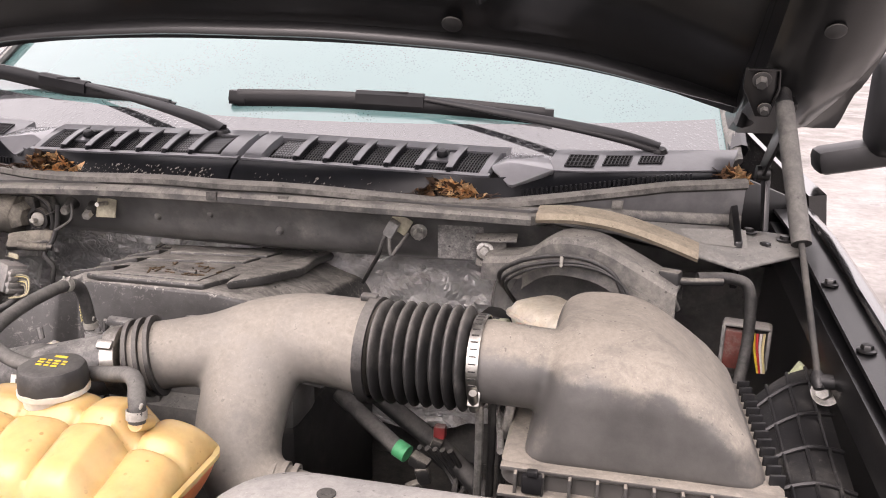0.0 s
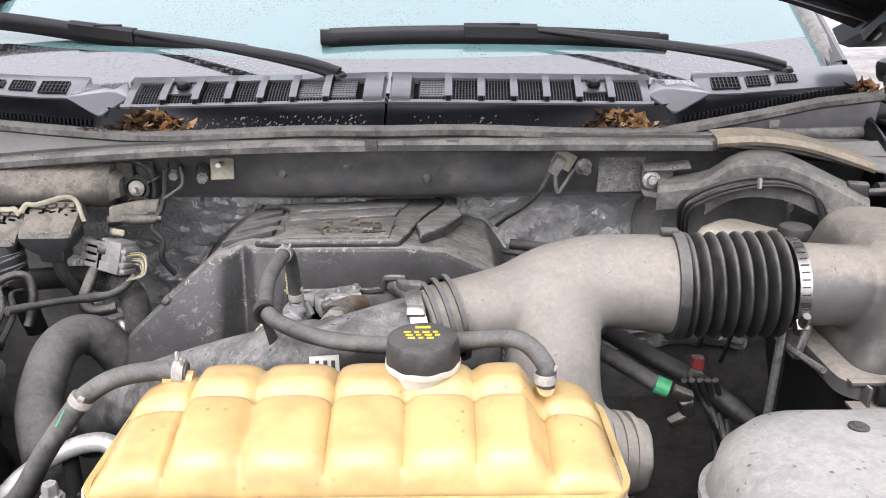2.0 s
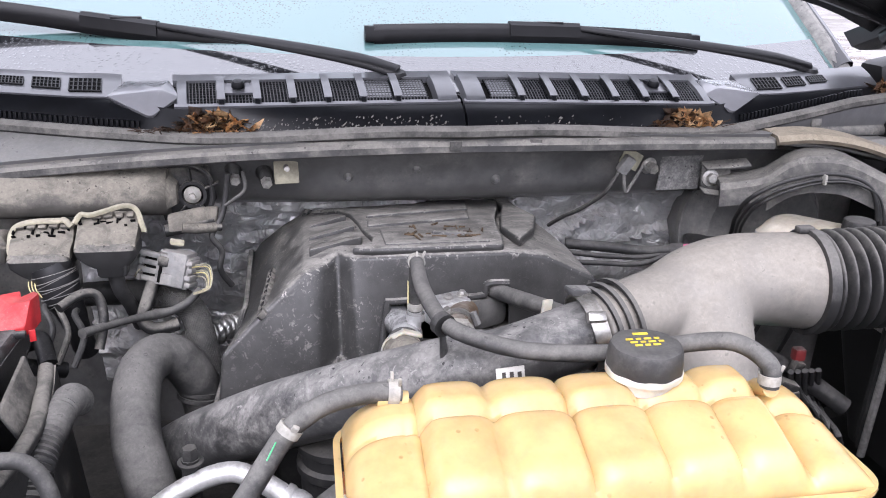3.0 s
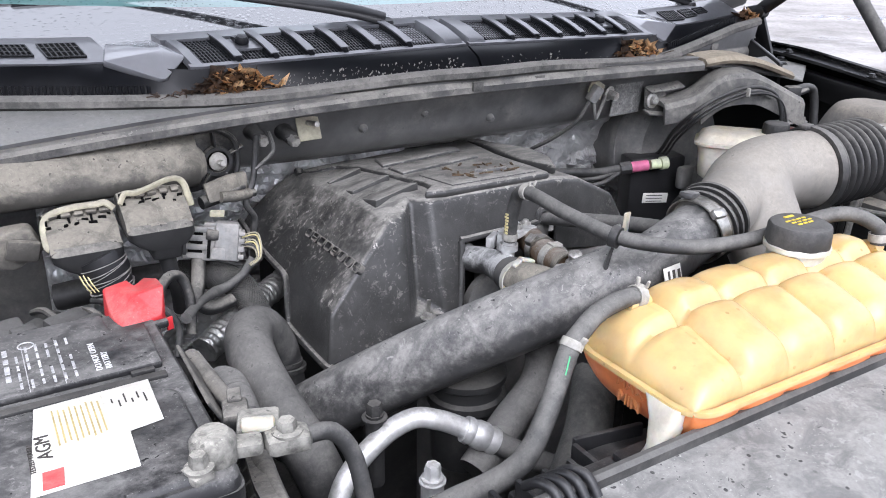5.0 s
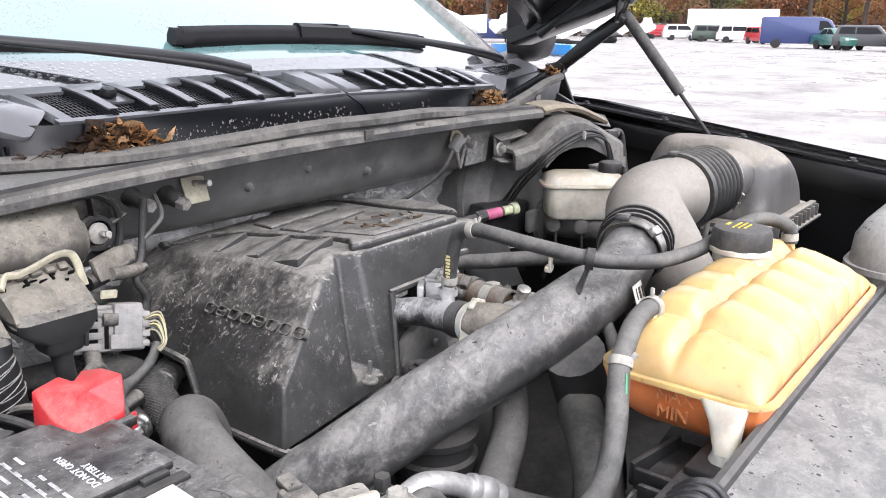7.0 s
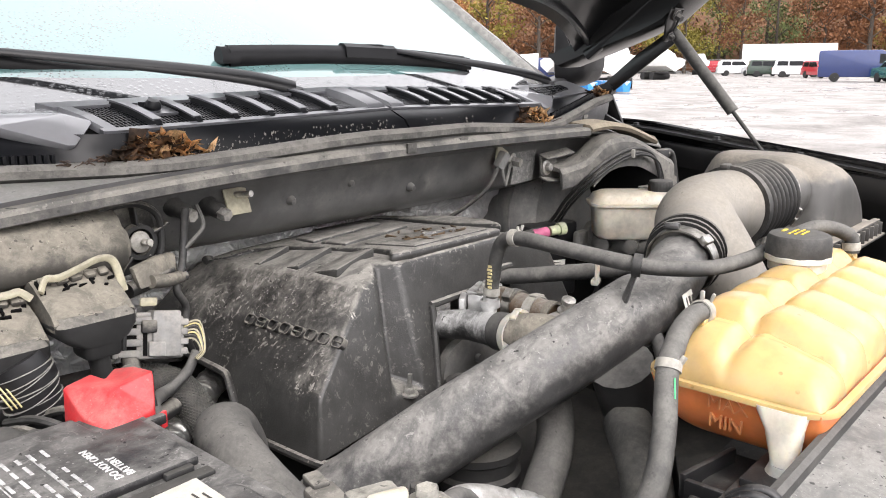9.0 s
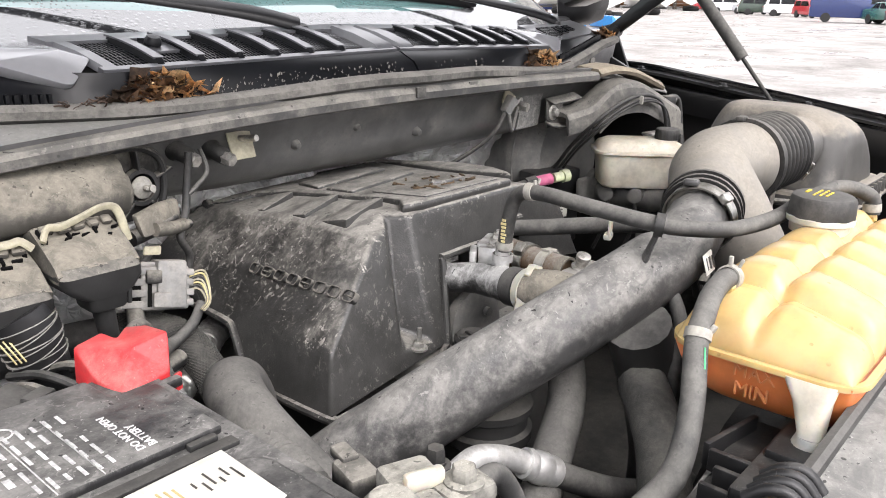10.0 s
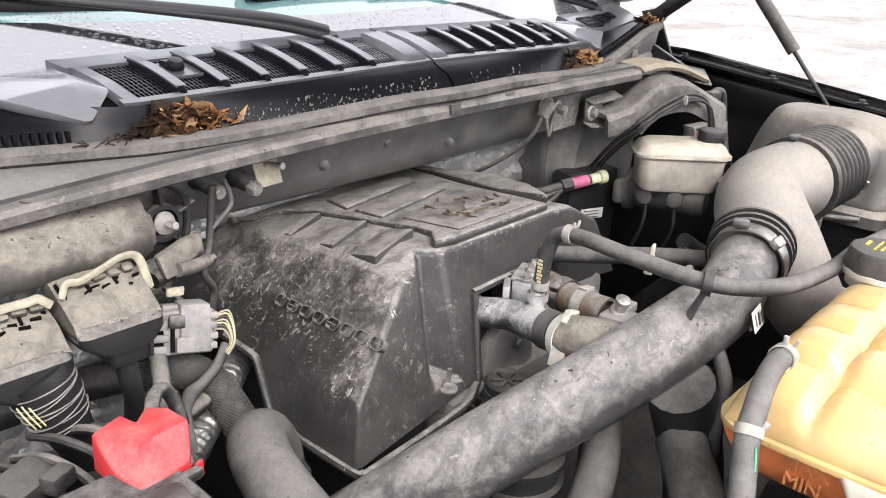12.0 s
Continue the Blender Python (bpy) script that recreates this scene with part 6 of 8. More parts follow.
part("crimp", lathe([(0, -0.020), (0.015, -0.020), (0.016, -0.014), (0.0145, -0.010), (0.0165, -0.004), (0.0165, 0.006), (0.0145, 0.010), (0.016, 0.016), (0.0145, 0.022), (0, 0.022)], (-0.252, -0.446, 0.904), (0.85, -0.4, -0.5), 20), M_ALU, ac)
part("rubber_tail", tube([(-0.240, -0.452, 0.897), (-0.20, -0.475, 0.872), (-0.15, -0.50, 0.85), (-0.08, -0.53, 0.84)], 0.0135, 14, 6), M_HOSE, ac)
part("line_bolt", join(hexbolt((-0.365, -0.411, 0.945), (0, 0, 1), 0.009, 0.018), tube([(-0.365, -0.411, 0.86), (-0.365, -0.411, 0.95)], 0.010, 10, 2, smooth=False)), M_DARK, ac)
part("line_bolt", join(hexbolt((-0.345, -0.500, 0.915), (0, 0, 1), 0.009, 0.020), tube([(-0.345, -0.500, 0.83), (-0.345, -0.500, 0.92)], 0.012, 10, 2, smooth=False)), M_ALU, ac)

rad = thing("radiator_hose", (-0.44, -0.28, 0.85), "thick black rubber radiator hose bent over, dusty", "hose", "engine bay hoses")
part("hose_tube", tube([(-0.378, -0.168, 0.840), (-0.385, -0.172, 0.895), (-0.394, -0.179, 0.930), (-0.411, -0.190, 0.960), (-0.431, -0.208, 0.972), (-0.444, -0.242, 0.968), (-0.445, -0.282, 0.950), (-0.437, -0.330, 0.922), (-0.421, -0.362, 0.884), (-0.406, -0.380, 0.825), (-0.400, -0.390, 0.74)], 0.0285, 26, 8), M_HOSE, rad)
part("hose_cuff", join(band((-0.3845, -0.1718, 0.892), (-0.15, -0.12, -1), 0.0292, 0.006, 0.004), band((-0.3865, -0.173, 0.902), (-0.18, -0.12, -1), 0.0288, 0.005, 0.002)), M_RUBBER, rad)
part("hose_spout", tube([(-0.385, -0.172, 0.895), (-0.376, -0.166, 0.83), (-0.37, -0.16, 0.76)], 0.024, 20, 4), M_DARK, rad)

hose("engine_hose", [(0.010, -0.195, 1.040), (0.035, -0.240, 1.045), (0.06, -0.300, 1.055), (0.085, -0.355, 1.062), (0.12, -0.40, 1.06)], 0.011, M_HOSE, "grey rubber hose leaving the engine cover")
hose("lower_hose", [(-0.135, -0.385, 0.985), (-0.128, -0.395, 0.945), (-0.150, -0.410, 0.915), (-0.20, -0.43, 0.895), (-0.26, -0.45, 0.86)], 0.021, M_HOSE, "tan-dusted rubber hose below the charge pipe")
hose("thick_hose", [(-0.120, -0.470, 1.02), (-0.090, -0.470, 0.965), (-0.045, -0.465, 0.89), (-0.010, -0.46, 0.80), (0.0, -0.45, 0.70)], 0.034, M_RUBBER, "thick dark rubber hose below the charge pipe")
hose("thin_hose", [(-0.06, -0.47, 1.05), (-0.085, -0.500, 1.02), (-0.10, -0.505, 0.97), (-0.11, -0.51, 0.90)], 0.0075, M_RUBBER, "thin ribbed hose beside the tank")
sleeved = thing("sleeved_hose", (-0.20, -0.55, 0.90), "cloth-sleeved hose by the radiator", "hose", "engine bay hoses")
part("hose_tube", tube([(-0.34, -0.615, 0.84), (-0.30, -0.60, 0.86), (-0.24, -0.575, 0.885), (-0.17, -0.53, 0.93), (-0.12, -0.48, 0.96)], 0.024, 18, 8), M_HOSE, sleeved)
part("cloth_sleeve", tube([(-0.27, -0.588, 0.872), (-0.24, -0.575, 0.885), (-0.17, -0.53, 0.93), (-0.12, -0.48, 0.96)], 0.0255, 20, 8), M_BRAID, sleeved, "woven black sleeve")
stack = thing("filter_housing", (-0.205, -0.345, 0.80), "round dark filter housing with ribs under the charge pipe", "filter housing")
part("housing_body", lathe([(0, 0), (0.044, 0), (0.046, 0.08), (0.050, 0.084), (0.050, 0.094), (0.045, 0.098), (0.045, 0.112), (0.050, 0.116), (0.050, 0.124), (0.040, 0.130), (0, 0.130)], (-0.205, -0.345, 0.80), (0, 0, 1), 32), M_DARK, stack)
fan = thing("fan_shroud", (0.0, -0.63, 0.53), "black plastic radiator fan shroud", "fan shroud")
part("shroud_body", join(box((0.0, -0.635, 0.74), (0.95, 0.05, 0.42), bev=0.01), lathe([(0.17, 0), (0.18, 0), (0.18, 0.05), (0.17, 0.05), (0.17, 0)], (0.0, -0.60, 0.74), (0, 1, 0), 40)), M_BLACK, fan)
part("shroud_shelf", join(box((-0.240, -0.668, 0.995), (0.14, 0.05, 0.018), bev=0.004), box((-0.215, -0.665, 1.006), (0.075, 0.034, 0.010), bev=0.003), box((-0.285, -0.640, 0.965), (0.10, 0.06, 0.012), (12, 0, 0), 0.003)), M_BLACK, fan)
part("shroud_shelf", join(box((0.250, -0.665, 0.990), (0.12, 0.05, 0.020), bev=0.004), box((0.30, -0.64, 0.96), (0.10, 0.08, 0.012), (10, 0, 0), 0.003)), M_BLACK, fan)
for k in range(4):
    part("shroud_rib", box((-0.36 + 0.028 * k, -0.655, 0.985), (0.006, 0.07, 0.02), bev=0.002), M_BLACK, fan)
def shroud_top(u, v):
    return (-0.50 + 0.32 * u, -0.600 - 0.088 * v - 0.01 * math.sin(u * 3), 0.978 + 0.006 * u - 0.010 * (1 - v) + 0.004 * math.sin(u * 9))


part("shroud_top", slab(shroud_top, 24, 8, 0.006, -1), M_CLAY, fan, "dusty speckled shroud plate")
part("shroud_tray", join(box((-0.222, -0.612, 0.990), (0.075, 0.006, 0.022), (0, 0, -10), 0.002), box((-0.262, -0.640, 0.990), (0.006, 0.06, 0.020), bev=0.002), box((-0.215, -0.640, 0.984), (0.09, 0.055, 0.008), bev=0.002)), M_BLACK, fan)
mount = thing("rubber_mount", (-0.345, -0.69, 1.03), "black ribbed rubber mount on the shield edge", "rubber mount")
for k in range(4):
    part("mount_fold", tube([(-0.365 + 0.011 * k, -0.672, 1.036), (-0.362 + 0.011 * k, -0.684, 1.046), (-0.358 + 0.011 * k, -0.697, 1.046), (-0.356 + 0.011 * k, -0.708, 1.034)], 0.0042, 10, 4), M_BLACK, mount)
sticker = thing("shield_sticker", (-0.43, -0.70, 1.034), "small red and white sticker on the radiator shield", "sticker")
part("sticker_base", box((-0.430, -0.706, 1.0345), (0.060, 0.030, 0.001), (2, 0, 8), 0.0004), M_LABEL, sticker)
part("sticker_field", box((-0.440, -0.709, 1.0355), (0.034, 0.018, 0.0008), (2, 0, 8), 0), material("orange_red_print", (0.6, 0.12, 0.06), 0.5, scale=20), sticker)

solid("white_clip", join(box((0.045, -0.340, 1.068), (0.014, 0.004, 0.034), (0, 6, 20), 0.0015), box((0.045, -0.338, 1.052), (0.018, 0.010, 0.008), (0, 0, 20), 0.002)), M_MILK, (0.045, -0.34, 1.05), "white plastic clip standing behind the vent hose", "clip")

# ---- bulkhead fittings ----


def on_beam(x):
    return 0.010 + 0.10 * x * x


clip = thing("wire_clip", (-0.262, 0.0, 1.15), "cream square plastic clip on the bulkhead", "clip")
part("clip_plate", box((-0.262, on_beam(-0.262) - 0.018, 1.160), (0.036, 0.003, 0.034), (-18, 0, 6), 0.0012), M_CREAM, clip)
part("clip_pin", join(tube([(-0.262, on_beam(-0.26), 1.166), (-0.262, -0.014, 1.170), (-0.260, -0.030, 1.172)], 0.004, 10, 3)), M_BOLT, clip)
for x, z in ((-0.340, 1.162), (-0.295, 1.157)):
    st = thing("bulkhead_stud", (x, on_beam(x), z - 0.01), "capped steel stud on the bulkhead", "stud", "bulkhead studs")
    part("stud_body", lathe([(0, -0.006), (0.013, -0.006), (0.013, 0.004), (0.010, 0.008), (0.010, 0.024), (0.006, 0.030), (0, 0.031)], (x, on_beam(x) - 0.004, z), (0.15, -1, -0.25), 16), M_RUBBER, st)
    part("stud_cap", hexbolt((x + 0.003, on_beam(x) - 0.026, z - 0.006), (0.15, -1, -0.25), 0.0085, 0.016, False), M_BOLT, st)
for x, z in ((-0.066, 1.161), (0.06, 1.140), (-0.17, 1.148)):
    solid("bulkhead_pin", lathe([(0, -0.004), (0.008, -0.004), (0.007, 0.002), (0.004, 0.008), (0, 0.009)], (x, on_beam(x) - 0.002, z), (0, -1, -0.2), 14), M_BEAM, (x, on_beam(x) - 0.002, z), "small pin on the bulkhead beam", "pin", "bulkhead pins")
wire = thing("hanging_lead", (0.26, 0.0, 1.05), "loose lead with a grey plug hung on the bulkhead", "cable")
part("lead", tube([(0.262, -0.012, 1.165), (0.250, -0.012, 1.145), (0.238, 0.0, 1.115), (0.215, 0.035, 1.080), (0.195, 0.075, 1.052), (0.180, 0.10, 1.03)], 0.0035, 8, 6), M_HOSE, wire)
part("loop", tube([(0.262, -0.014, 1.160), (0.262, -0.020, 1.135), (0.266, -0.020, 1.122), (0.274, -0.018, 1.132), (0.292, -0.012, 1.158)], 0.003, 8, 6), M_HOSE, wire)
part("plug", box((0.264, -0.014, 1.165), (0.018, 0.016, 0.030), (10, 30, 0), 0.003), M_CONN_G, wire)
part("clip_plate", box((0.276, -0.004, 1.172), (0.034, 0.003, 0.028), (-10, 30, 0), 0.001), M_CREAM, wire)
part("stud_cap", hexbolt((0.307, -0.003, 1.160), (0.2, -1, -0.2), 0.009, 0.018), M_BOLT, wire)

# ---- powertrain control module and its plugs ----
pcm = thing("control_module", (-0.56, -0.03, 1.10), "dust-covered control module housing bolted to the bulkhead", "control module")
loops = []
for x, k in ((-0.78, 0.7), (-0.74, 0.95), (-0.62, 1.0), (-0.50, 1.0), (-0.46, 0.95), (-0.43, 0.75)):
    loops.append([V(x, 0.03, 1.180), V(x, -0.012, 1.176 * k + 1.176 * (1 - k)), V(x, -0.040 * k, 1.166), V(x, -0.062 * k, 1.140), V(x, -0.058 * k, 1.120), V(x, -0.02, 1.105), V(x, 0.03, 1.10)])
part("module_case", rough_up(loft(loops), 0.002, 14), M_TAN, pcm, sharp=85)
part("case_end", loft([[V(x, 0.02, z0 + 0.062 * k), V(x, -0.030 * k - 0.004, z0 + 0.058 * k), V(x, -0.052 * k, z0 + 0.034 * k), V(x, -0.046 * k, z0 + 0.006), V(x, 0.02, z0)] for x, k, z0 in ((-0.46, 1.0, 1.110), (-0.432, 0.86, 1.112), (-0.418, 0.55, 1.116))]), M_TAN, pcm)
part("stud_plate", join(prism([(-0.435, 0.004, 1.180), (-0.375, 0.008, 1.170), (-0.365, 0.006, 1.120), (-0.385, 0.0, 1.096), (-0.440, -0.01, 1.092), (-0.452, -0.01, 1.150)], (0, 0.006, 0), 0.002),
                        tube([(-0.452, -0.012, 1.168), (-0.425, -0.012, 1.176), (-0.395, -0.010, 1.174), (-0.374, -0.008, 1.158), (-0.370, -0.006, 1.128), (-0.376, -0.006, 1.106)], 0.0042, 8, 6),
                        lathe([(0.0155, 0), (0.0205, 0), (0.0205, 0.010), (0.0155, 0.010), (0.0155, 0)], (-0.398, 0.0, 1.131), (0, -1, 0), 28)), M_CONN, pcm)
for a in (25, 95, 165, 235, 300):
    part("plate_web", box((-0.398 + 0.030 * math.cos(radians(a)), -0.004, 1.131 + 0.030 * math.sin(radians(a))), (0.022, 0.014, 0.003), (0, -a, 0), 0.0008), M_CONN, pcm)
part("case_arm", join(rough_up(prism([(-0.430, -0.050, 1.112), (-0.392, -0.034, 1.116), (-0.362, -0.020, 1.114), (-0.364, -0.026, 1.092), (-0.394, -0.044, 1.088), (-0.428, -0.060, 1.090)], (0, 0.012, 0), 0.003), 0.001, 40),
                      tube([(-0.410, -0.050, 1.094), (-0.388, -0.044, 1.090), (-0.366, -0.034, 1.088)], 0.0075, 12, 4)), M_TAN, pcm, "dusty bracket arm")
part("case_nub", tube([(-0.366, -0.034, 1.088), (-0.358, -0.031, 1.087)], 0.0055, 10, 2, smooth=False), M_CONN, pcm)
part("case_leg", join(prism([(-0.690, -0.075, 1.098), (-0.640, -0.080, 1.102), (-0.628, -0.082, 1.072), (-0.662, -0.082, 1.052), (-0.690, -0.080, 1.058)], (0, 0.03, 0), 0.006), box((-0.652, -0.086, 1.078), (0.036, 0.010, 0.026), (8, 14, 0), 0.004)), M_TAN, pcm, "dusty lower mount")
part("module_nut", join(lathe([(0, 0), (0.0125, 0), (0.0125, 0.002), (0.0095, 0.005), (0.005, 0.007), (0, 0.007)], (-0.398, -0.008, 1.131), (0.1, -1, 0.15), 22), lathe([(0, 0), (0.004, 0), (0.004, 0.014), (0, 0.014)], (-0.397, -0.014, 1.131), (0.1, -1, 0.15), 10),
                        box((-0.397, -0.022, 1.131), (0.012, 0.008, 0.004), (0, 30, 0), 0.001)), M_CLIP, pcm, "pale capped nut")


def plug(x, lift, seed, label, lever):
    """A large module plug: dust-caked sloping top with split tabs, dark tapered body, cream locking lever."""
    rng = random.Random(seed)
    t = thing("module_plug", (x, -0.09, 1.05 + lift), label, "connector", "module plugs")

    def top_z(y):
        return 1.121 + lift + (y + 0.070) * 0.62
    prof = [(-0.050, 1.096), (-0.050, 1.118), (-0.062, 1.123), (-0.072, 1.1195), (-0.090, 1.108), (-0.107, 1.097), (-0.114, 1.090), (-0.112, 1.084), (-0.100, 1.082)]
    slope = loft([[V(x + dx, y, z + lift - 0.003 * (abs(dx) / 0.039) ** 6) for y, z in prof] for dx in [-0.039 + 0.078 * i / 26 for i in range(27)]])
    body = part("plug_body", loft([round_rect(x + cx, -0.092 + cy, z + lift, w, d, 0.010, 5) for z, w, d, cx, cy in ((1.092, 0.076, 0.050, 0, 0.004), (1.084, 0.080, 0.056, 0, 0), (1.074, 0.078, 0.054, 0.001, -0.001), (1.064, 0.060, 0.046, 0.003, -0.004), (1.059, 0.046, 0.040, 0.004, -0.006))]), M_CONN, t)
    part("plug_top", rough_up(rough_up(slope, 0.0022, 55), 0.001, 170), M_TAN, body, "tan dust caked on the plug")
    crack = []
    for k in range(8):
        dx = -0.034 + 0.0095 * k + rng.uniform(-0.002, 0.002)
        y = -0.083 + rng.uniform(-0.006, 0.004) + (0.005 if k % 3 == 1 else 0)
        crack.append(box((x + dx, y, top_z(y) + 0.0005), (rng.uniform(0.003, 0.010), rng.uniform(0.0010, 0.0026), 0.004), (32, rng.uniform(-8, 8), rng.uniform(-30, 30)), 0.0004))
    for dx in (-0.036, -0.012, 0.013):
        crack.append(box((x + dx, -0.078, top_z(-0.078) + 0.001), (0.0025, 0.017, 0.004), (32, 0, rng.uniform(-6, 6)), 0.0005))
    # cracks are near-black slivers that paint the shade between the tabs
    for gap in crack:
        part("plug_gap_shade", gap, M_SLOT_SHADE, body)
    for k in range(5):
        dx = -0.029 + 0.0145 * k
        part("plug_tab", rough_up(box((x + dx, -0.075 + rng.uniform(-0.003, 0.002), top_z(-0.075) + 0.003), (rng.uniform(0.009, 0.013), 0.010, 0.006), (32 + rng.uniform(-8, 8), 0, rng.uniform(-10, 10)), 0.002), 0.0006, 120), M_TAN, body)
    part("lever", tube(lever, 0.0043, 8, 6, flat=0.62), M_CREAM, t, "cream plastic locking lever")
    return t


plugB = plug(-0.502, 0.002, 3, "dusty module plug with cream lever, near the pale nut", [(-0.542, -0.092, 1.118), (-0.534, -0.086, 1.1285), (-0.522, -0.086, 1.1275), (-0.500, -0.084, 1.133), (-0.482, -0.081, 1.1375), (-0.469, -0.080, 1.1365), (-0.462, -0.079, 1.128), (-0.458, -0.080, 1.110), (-0.456, -0.080, 1.100)])
part("plug_boot", join(loft([round_rect(-0.497, -0.098, z, w, d, 0.006, 4) for z, w, d in ((1.068, 0.040, 0.038), (1.050, 0.037, 0.036), (1.047, 0.034, 0.033))]), box((-0.478, -0.108, 1.060), (0.004, 0.020, 0.022), (0, 6, 0), 0.001)), M_CONN, plugB, "square cable boot")
part("boot_tail", tube([(-0.497, -0.096, 1.050), (-0.493, -0.094, 1.02), (-0.485, -0.080, 0.99), (-0.48, -0.06, 0.95)], [0.011, 0.010, 0.0095, 0.0095], 14, 5), M_RUBBER, plugB)
plugA = plug(-0.587, -0.010, 4, "dusty module plug with cream lever and taped cable tail", [(-0.548, -0.084, 1.112), (-0.557, -0.081, 1.120), (-0.566, -0.080, 1.119), (-0.590, -0.078, 1.1185), (-0.612, -0.077, 1.115), (-0.625, -0.078, 1.107), (-0.628, -0.088, 1.092), (-0.626, -0.097, 1.078), (-0.612, -0.101, 1.074)])
part("cable_tail", rough_up(tube([(-0.577, -0.100, 1.062), (-0.571, -0.104, 1.045), (-0.566, -0.108, 1.025), (-0.558, -0.110, 1.000), (-0.552, -0.108, 0.972), (-0.546, -0.10, 0.93)], [0.029, 0.029, 0.026, 0.020, 0.0165, 0.016], 24, 8), 0.0012, 90), M_BLACK, plugA, "taped black cable bundle")
for k in range(9):
    f = k / 8
    part("tape_wrap", band((-0.5735 + 0.011 * f, -0.103 - 0.006 * f, 1.053 - 0.040 * f), (0.25 + 0.12 * (k % 3), -0.2 + 0.1 * (k % 2), -1), 0.0294 - 0.0055 * f * f, 0.0007, 0.0006), M_CONN_G, plugA)
part("loose_wire", join(*[tube([(-0.601 + 0.004 * k, -0.121, 1.048), (-0.598 + 0.004 * k, -0.130, 1.040), (-0.592 + 0.004 * k, -0.130, 1.028)], 0.0008, 6, 4) for k in range(3)]), M_LABEL_Y, plugA)

grey_plug = thing("grey_plug", (-0.423, -0.07, 1.02), "grey ribbed connector with bundled wires", "connector", "module plugs")
GP = pose(-0.425, -0.068, 1.038, -15, 8, -18)


def put_grey(name, bm, mat, label=""):
    bm.transform(GP)
    return part(name, bm, mat, grey_plug, label)


put_grey("plug_body", join(box((0.006, 0, 0), (0.050, 0.036, 0.046), bev=0.004), box((0.012, -0.004, 0.004), (0.030, 0.038, 0.050), bev=0.003)), M_CONN_G)
for k in range(4):
    put_grey("plug_finger", join(box((-0.026, -0.014 + 0.002 * (k % 2), 0.018 - 0.0115 * k), (0.026 + 0.006 * (k % 2), 0.012, 0.0075), bev=0.0015), box((-0.040, -0.013, 0.018 - 0.0115 * k), (0.006, 0.015, 0.0095), bev=0.0015)), M_CONN_G)
    put_grey("plug_rib", box((0.030, -0.006 + 0.003 * (k % 2), 0.016 - 0.0105 * k), (0.010, 0.030, 0.0070), bev=0.0015), M_CONN_G)
put_grey("plug_rib", box((0.002, -0.020, -0.012), (0.018, 0.008, 0.016), bev=0.002), M_CONN_G)
put_grey("plug_latch", box((-0.006, -0.019, 0.012), (0.016, 0.010, 0.014), bev=0.002), M_CONN)
# near-black blocks paint the shade between the fingers
put_grey("plug_gap_shade", join(box((-0.026, -0.008, 0.001), (0.020, 0.016, 0.040), bev=0), box((-0.010, -0.0185, -0.002), (0.004, 0.004, 0.034), bev=0)), M_SLOT_SHADE)
put_grey("plug_latch", box((0.004, -0.002, 0.024), (0.044, 0.018, 0.006), bev=0.002), M_CONN_G)
for k in range(7):
    part("wire", tube([(-0.398, -0.074 - 0.002 * k, 1.028 + 0.0035 * k), (-0.382 + 0.0015 * k, -0.080, 1.028 + 0.003 * k), (-0.379 + 0.001 * k, -0.088, 1.016), (-0.394, -0.102 - 0.001 * k, 1.014)], 0.0011, 6, 5), (M_CREAM, M_HOSE, M_LABEL_Y)[k % 3], grey_plug)
for k in range(5):
    part("wire", tube([(-0.461, -0.060 - 0.003 * k, 1.034 + 0.003 * k), (-0.470, -0.064 - 0.003 * k, 1.030 + 0.003 * k), (-0.478, -0.070, 1.030)], 0.0011, 6, 4), (M_CREAM, M_RUBBER)[k % 2], grey_plug)
part("loom", tube([(-0.386, -0.090, 1.016), (-0.402, -0.098, 1.000), (-0.424, -0.104, 0.990), (-0.444, -0.115, 0.990), (-0.468, -0.150, 1.000), (-0.492, -0.195, 1.012), (-0.510, -0.232, 1.020)], [0.0050, 0.0058, 0.006, 0.0075, 0.0052, 0.0055, 0.0065], 12, 6), M_HOSE, grey_plug)
part("loom_elbow", tube([(-0.500, -0.205, 0.985), (-0.494, -0.190, 1.020), (-0.500, -0.182, 1.048), (-0.516, -0.192, 1.056), (-0.536, -0.220, 1.050)], 0.0062, 12, 6), M_CONN, grey_plug)

loom = thing("cable_loom", (-0.38, -0.02, 1.0), "taped cable loom running down the bulkhead", "cable")
part("loom_tube", tube([(-0.345, -0.020, 1.165), (-0.350, -0.020, 1.13), (-0.358, -0.026, 1.10), (-0.372, -0.034, 1.075), (-0.360, -0.030, 1.05), (-0.364, -0.030, 1.02), (-0.350, -0.020, 0.99)], 0.0045, 10, 6), M_RUBBER, loom)
part("loom_tube", tube([(-0.372, -0.020, 1.095), (-0.400, -0.035, 1.092), (-0.435, -0.045, 1.088)], 0.009, 10, 5), M_CONN, loom)
part("loom_tube", tube([(-0.325, -0.010, 1.165), (-0.322, -0.018, 1.14), (-0.340, -0.022, 1.125), (-0.352, -0.024, 1.118)], 0.0028, 8, 5), M_HOSE, loom)
part("cream_tab", box((-0.418, -0.055, 1.074), (0.020, 0.004, 0.010), (0, 10, 0), 0.002), M_CREAM, loom)

braid = thing("braided_hose", (-0.42, -0.06, 0.90), "black hose in a woven sleeve bending down beside the engine", "hose", "engine bay hoses")
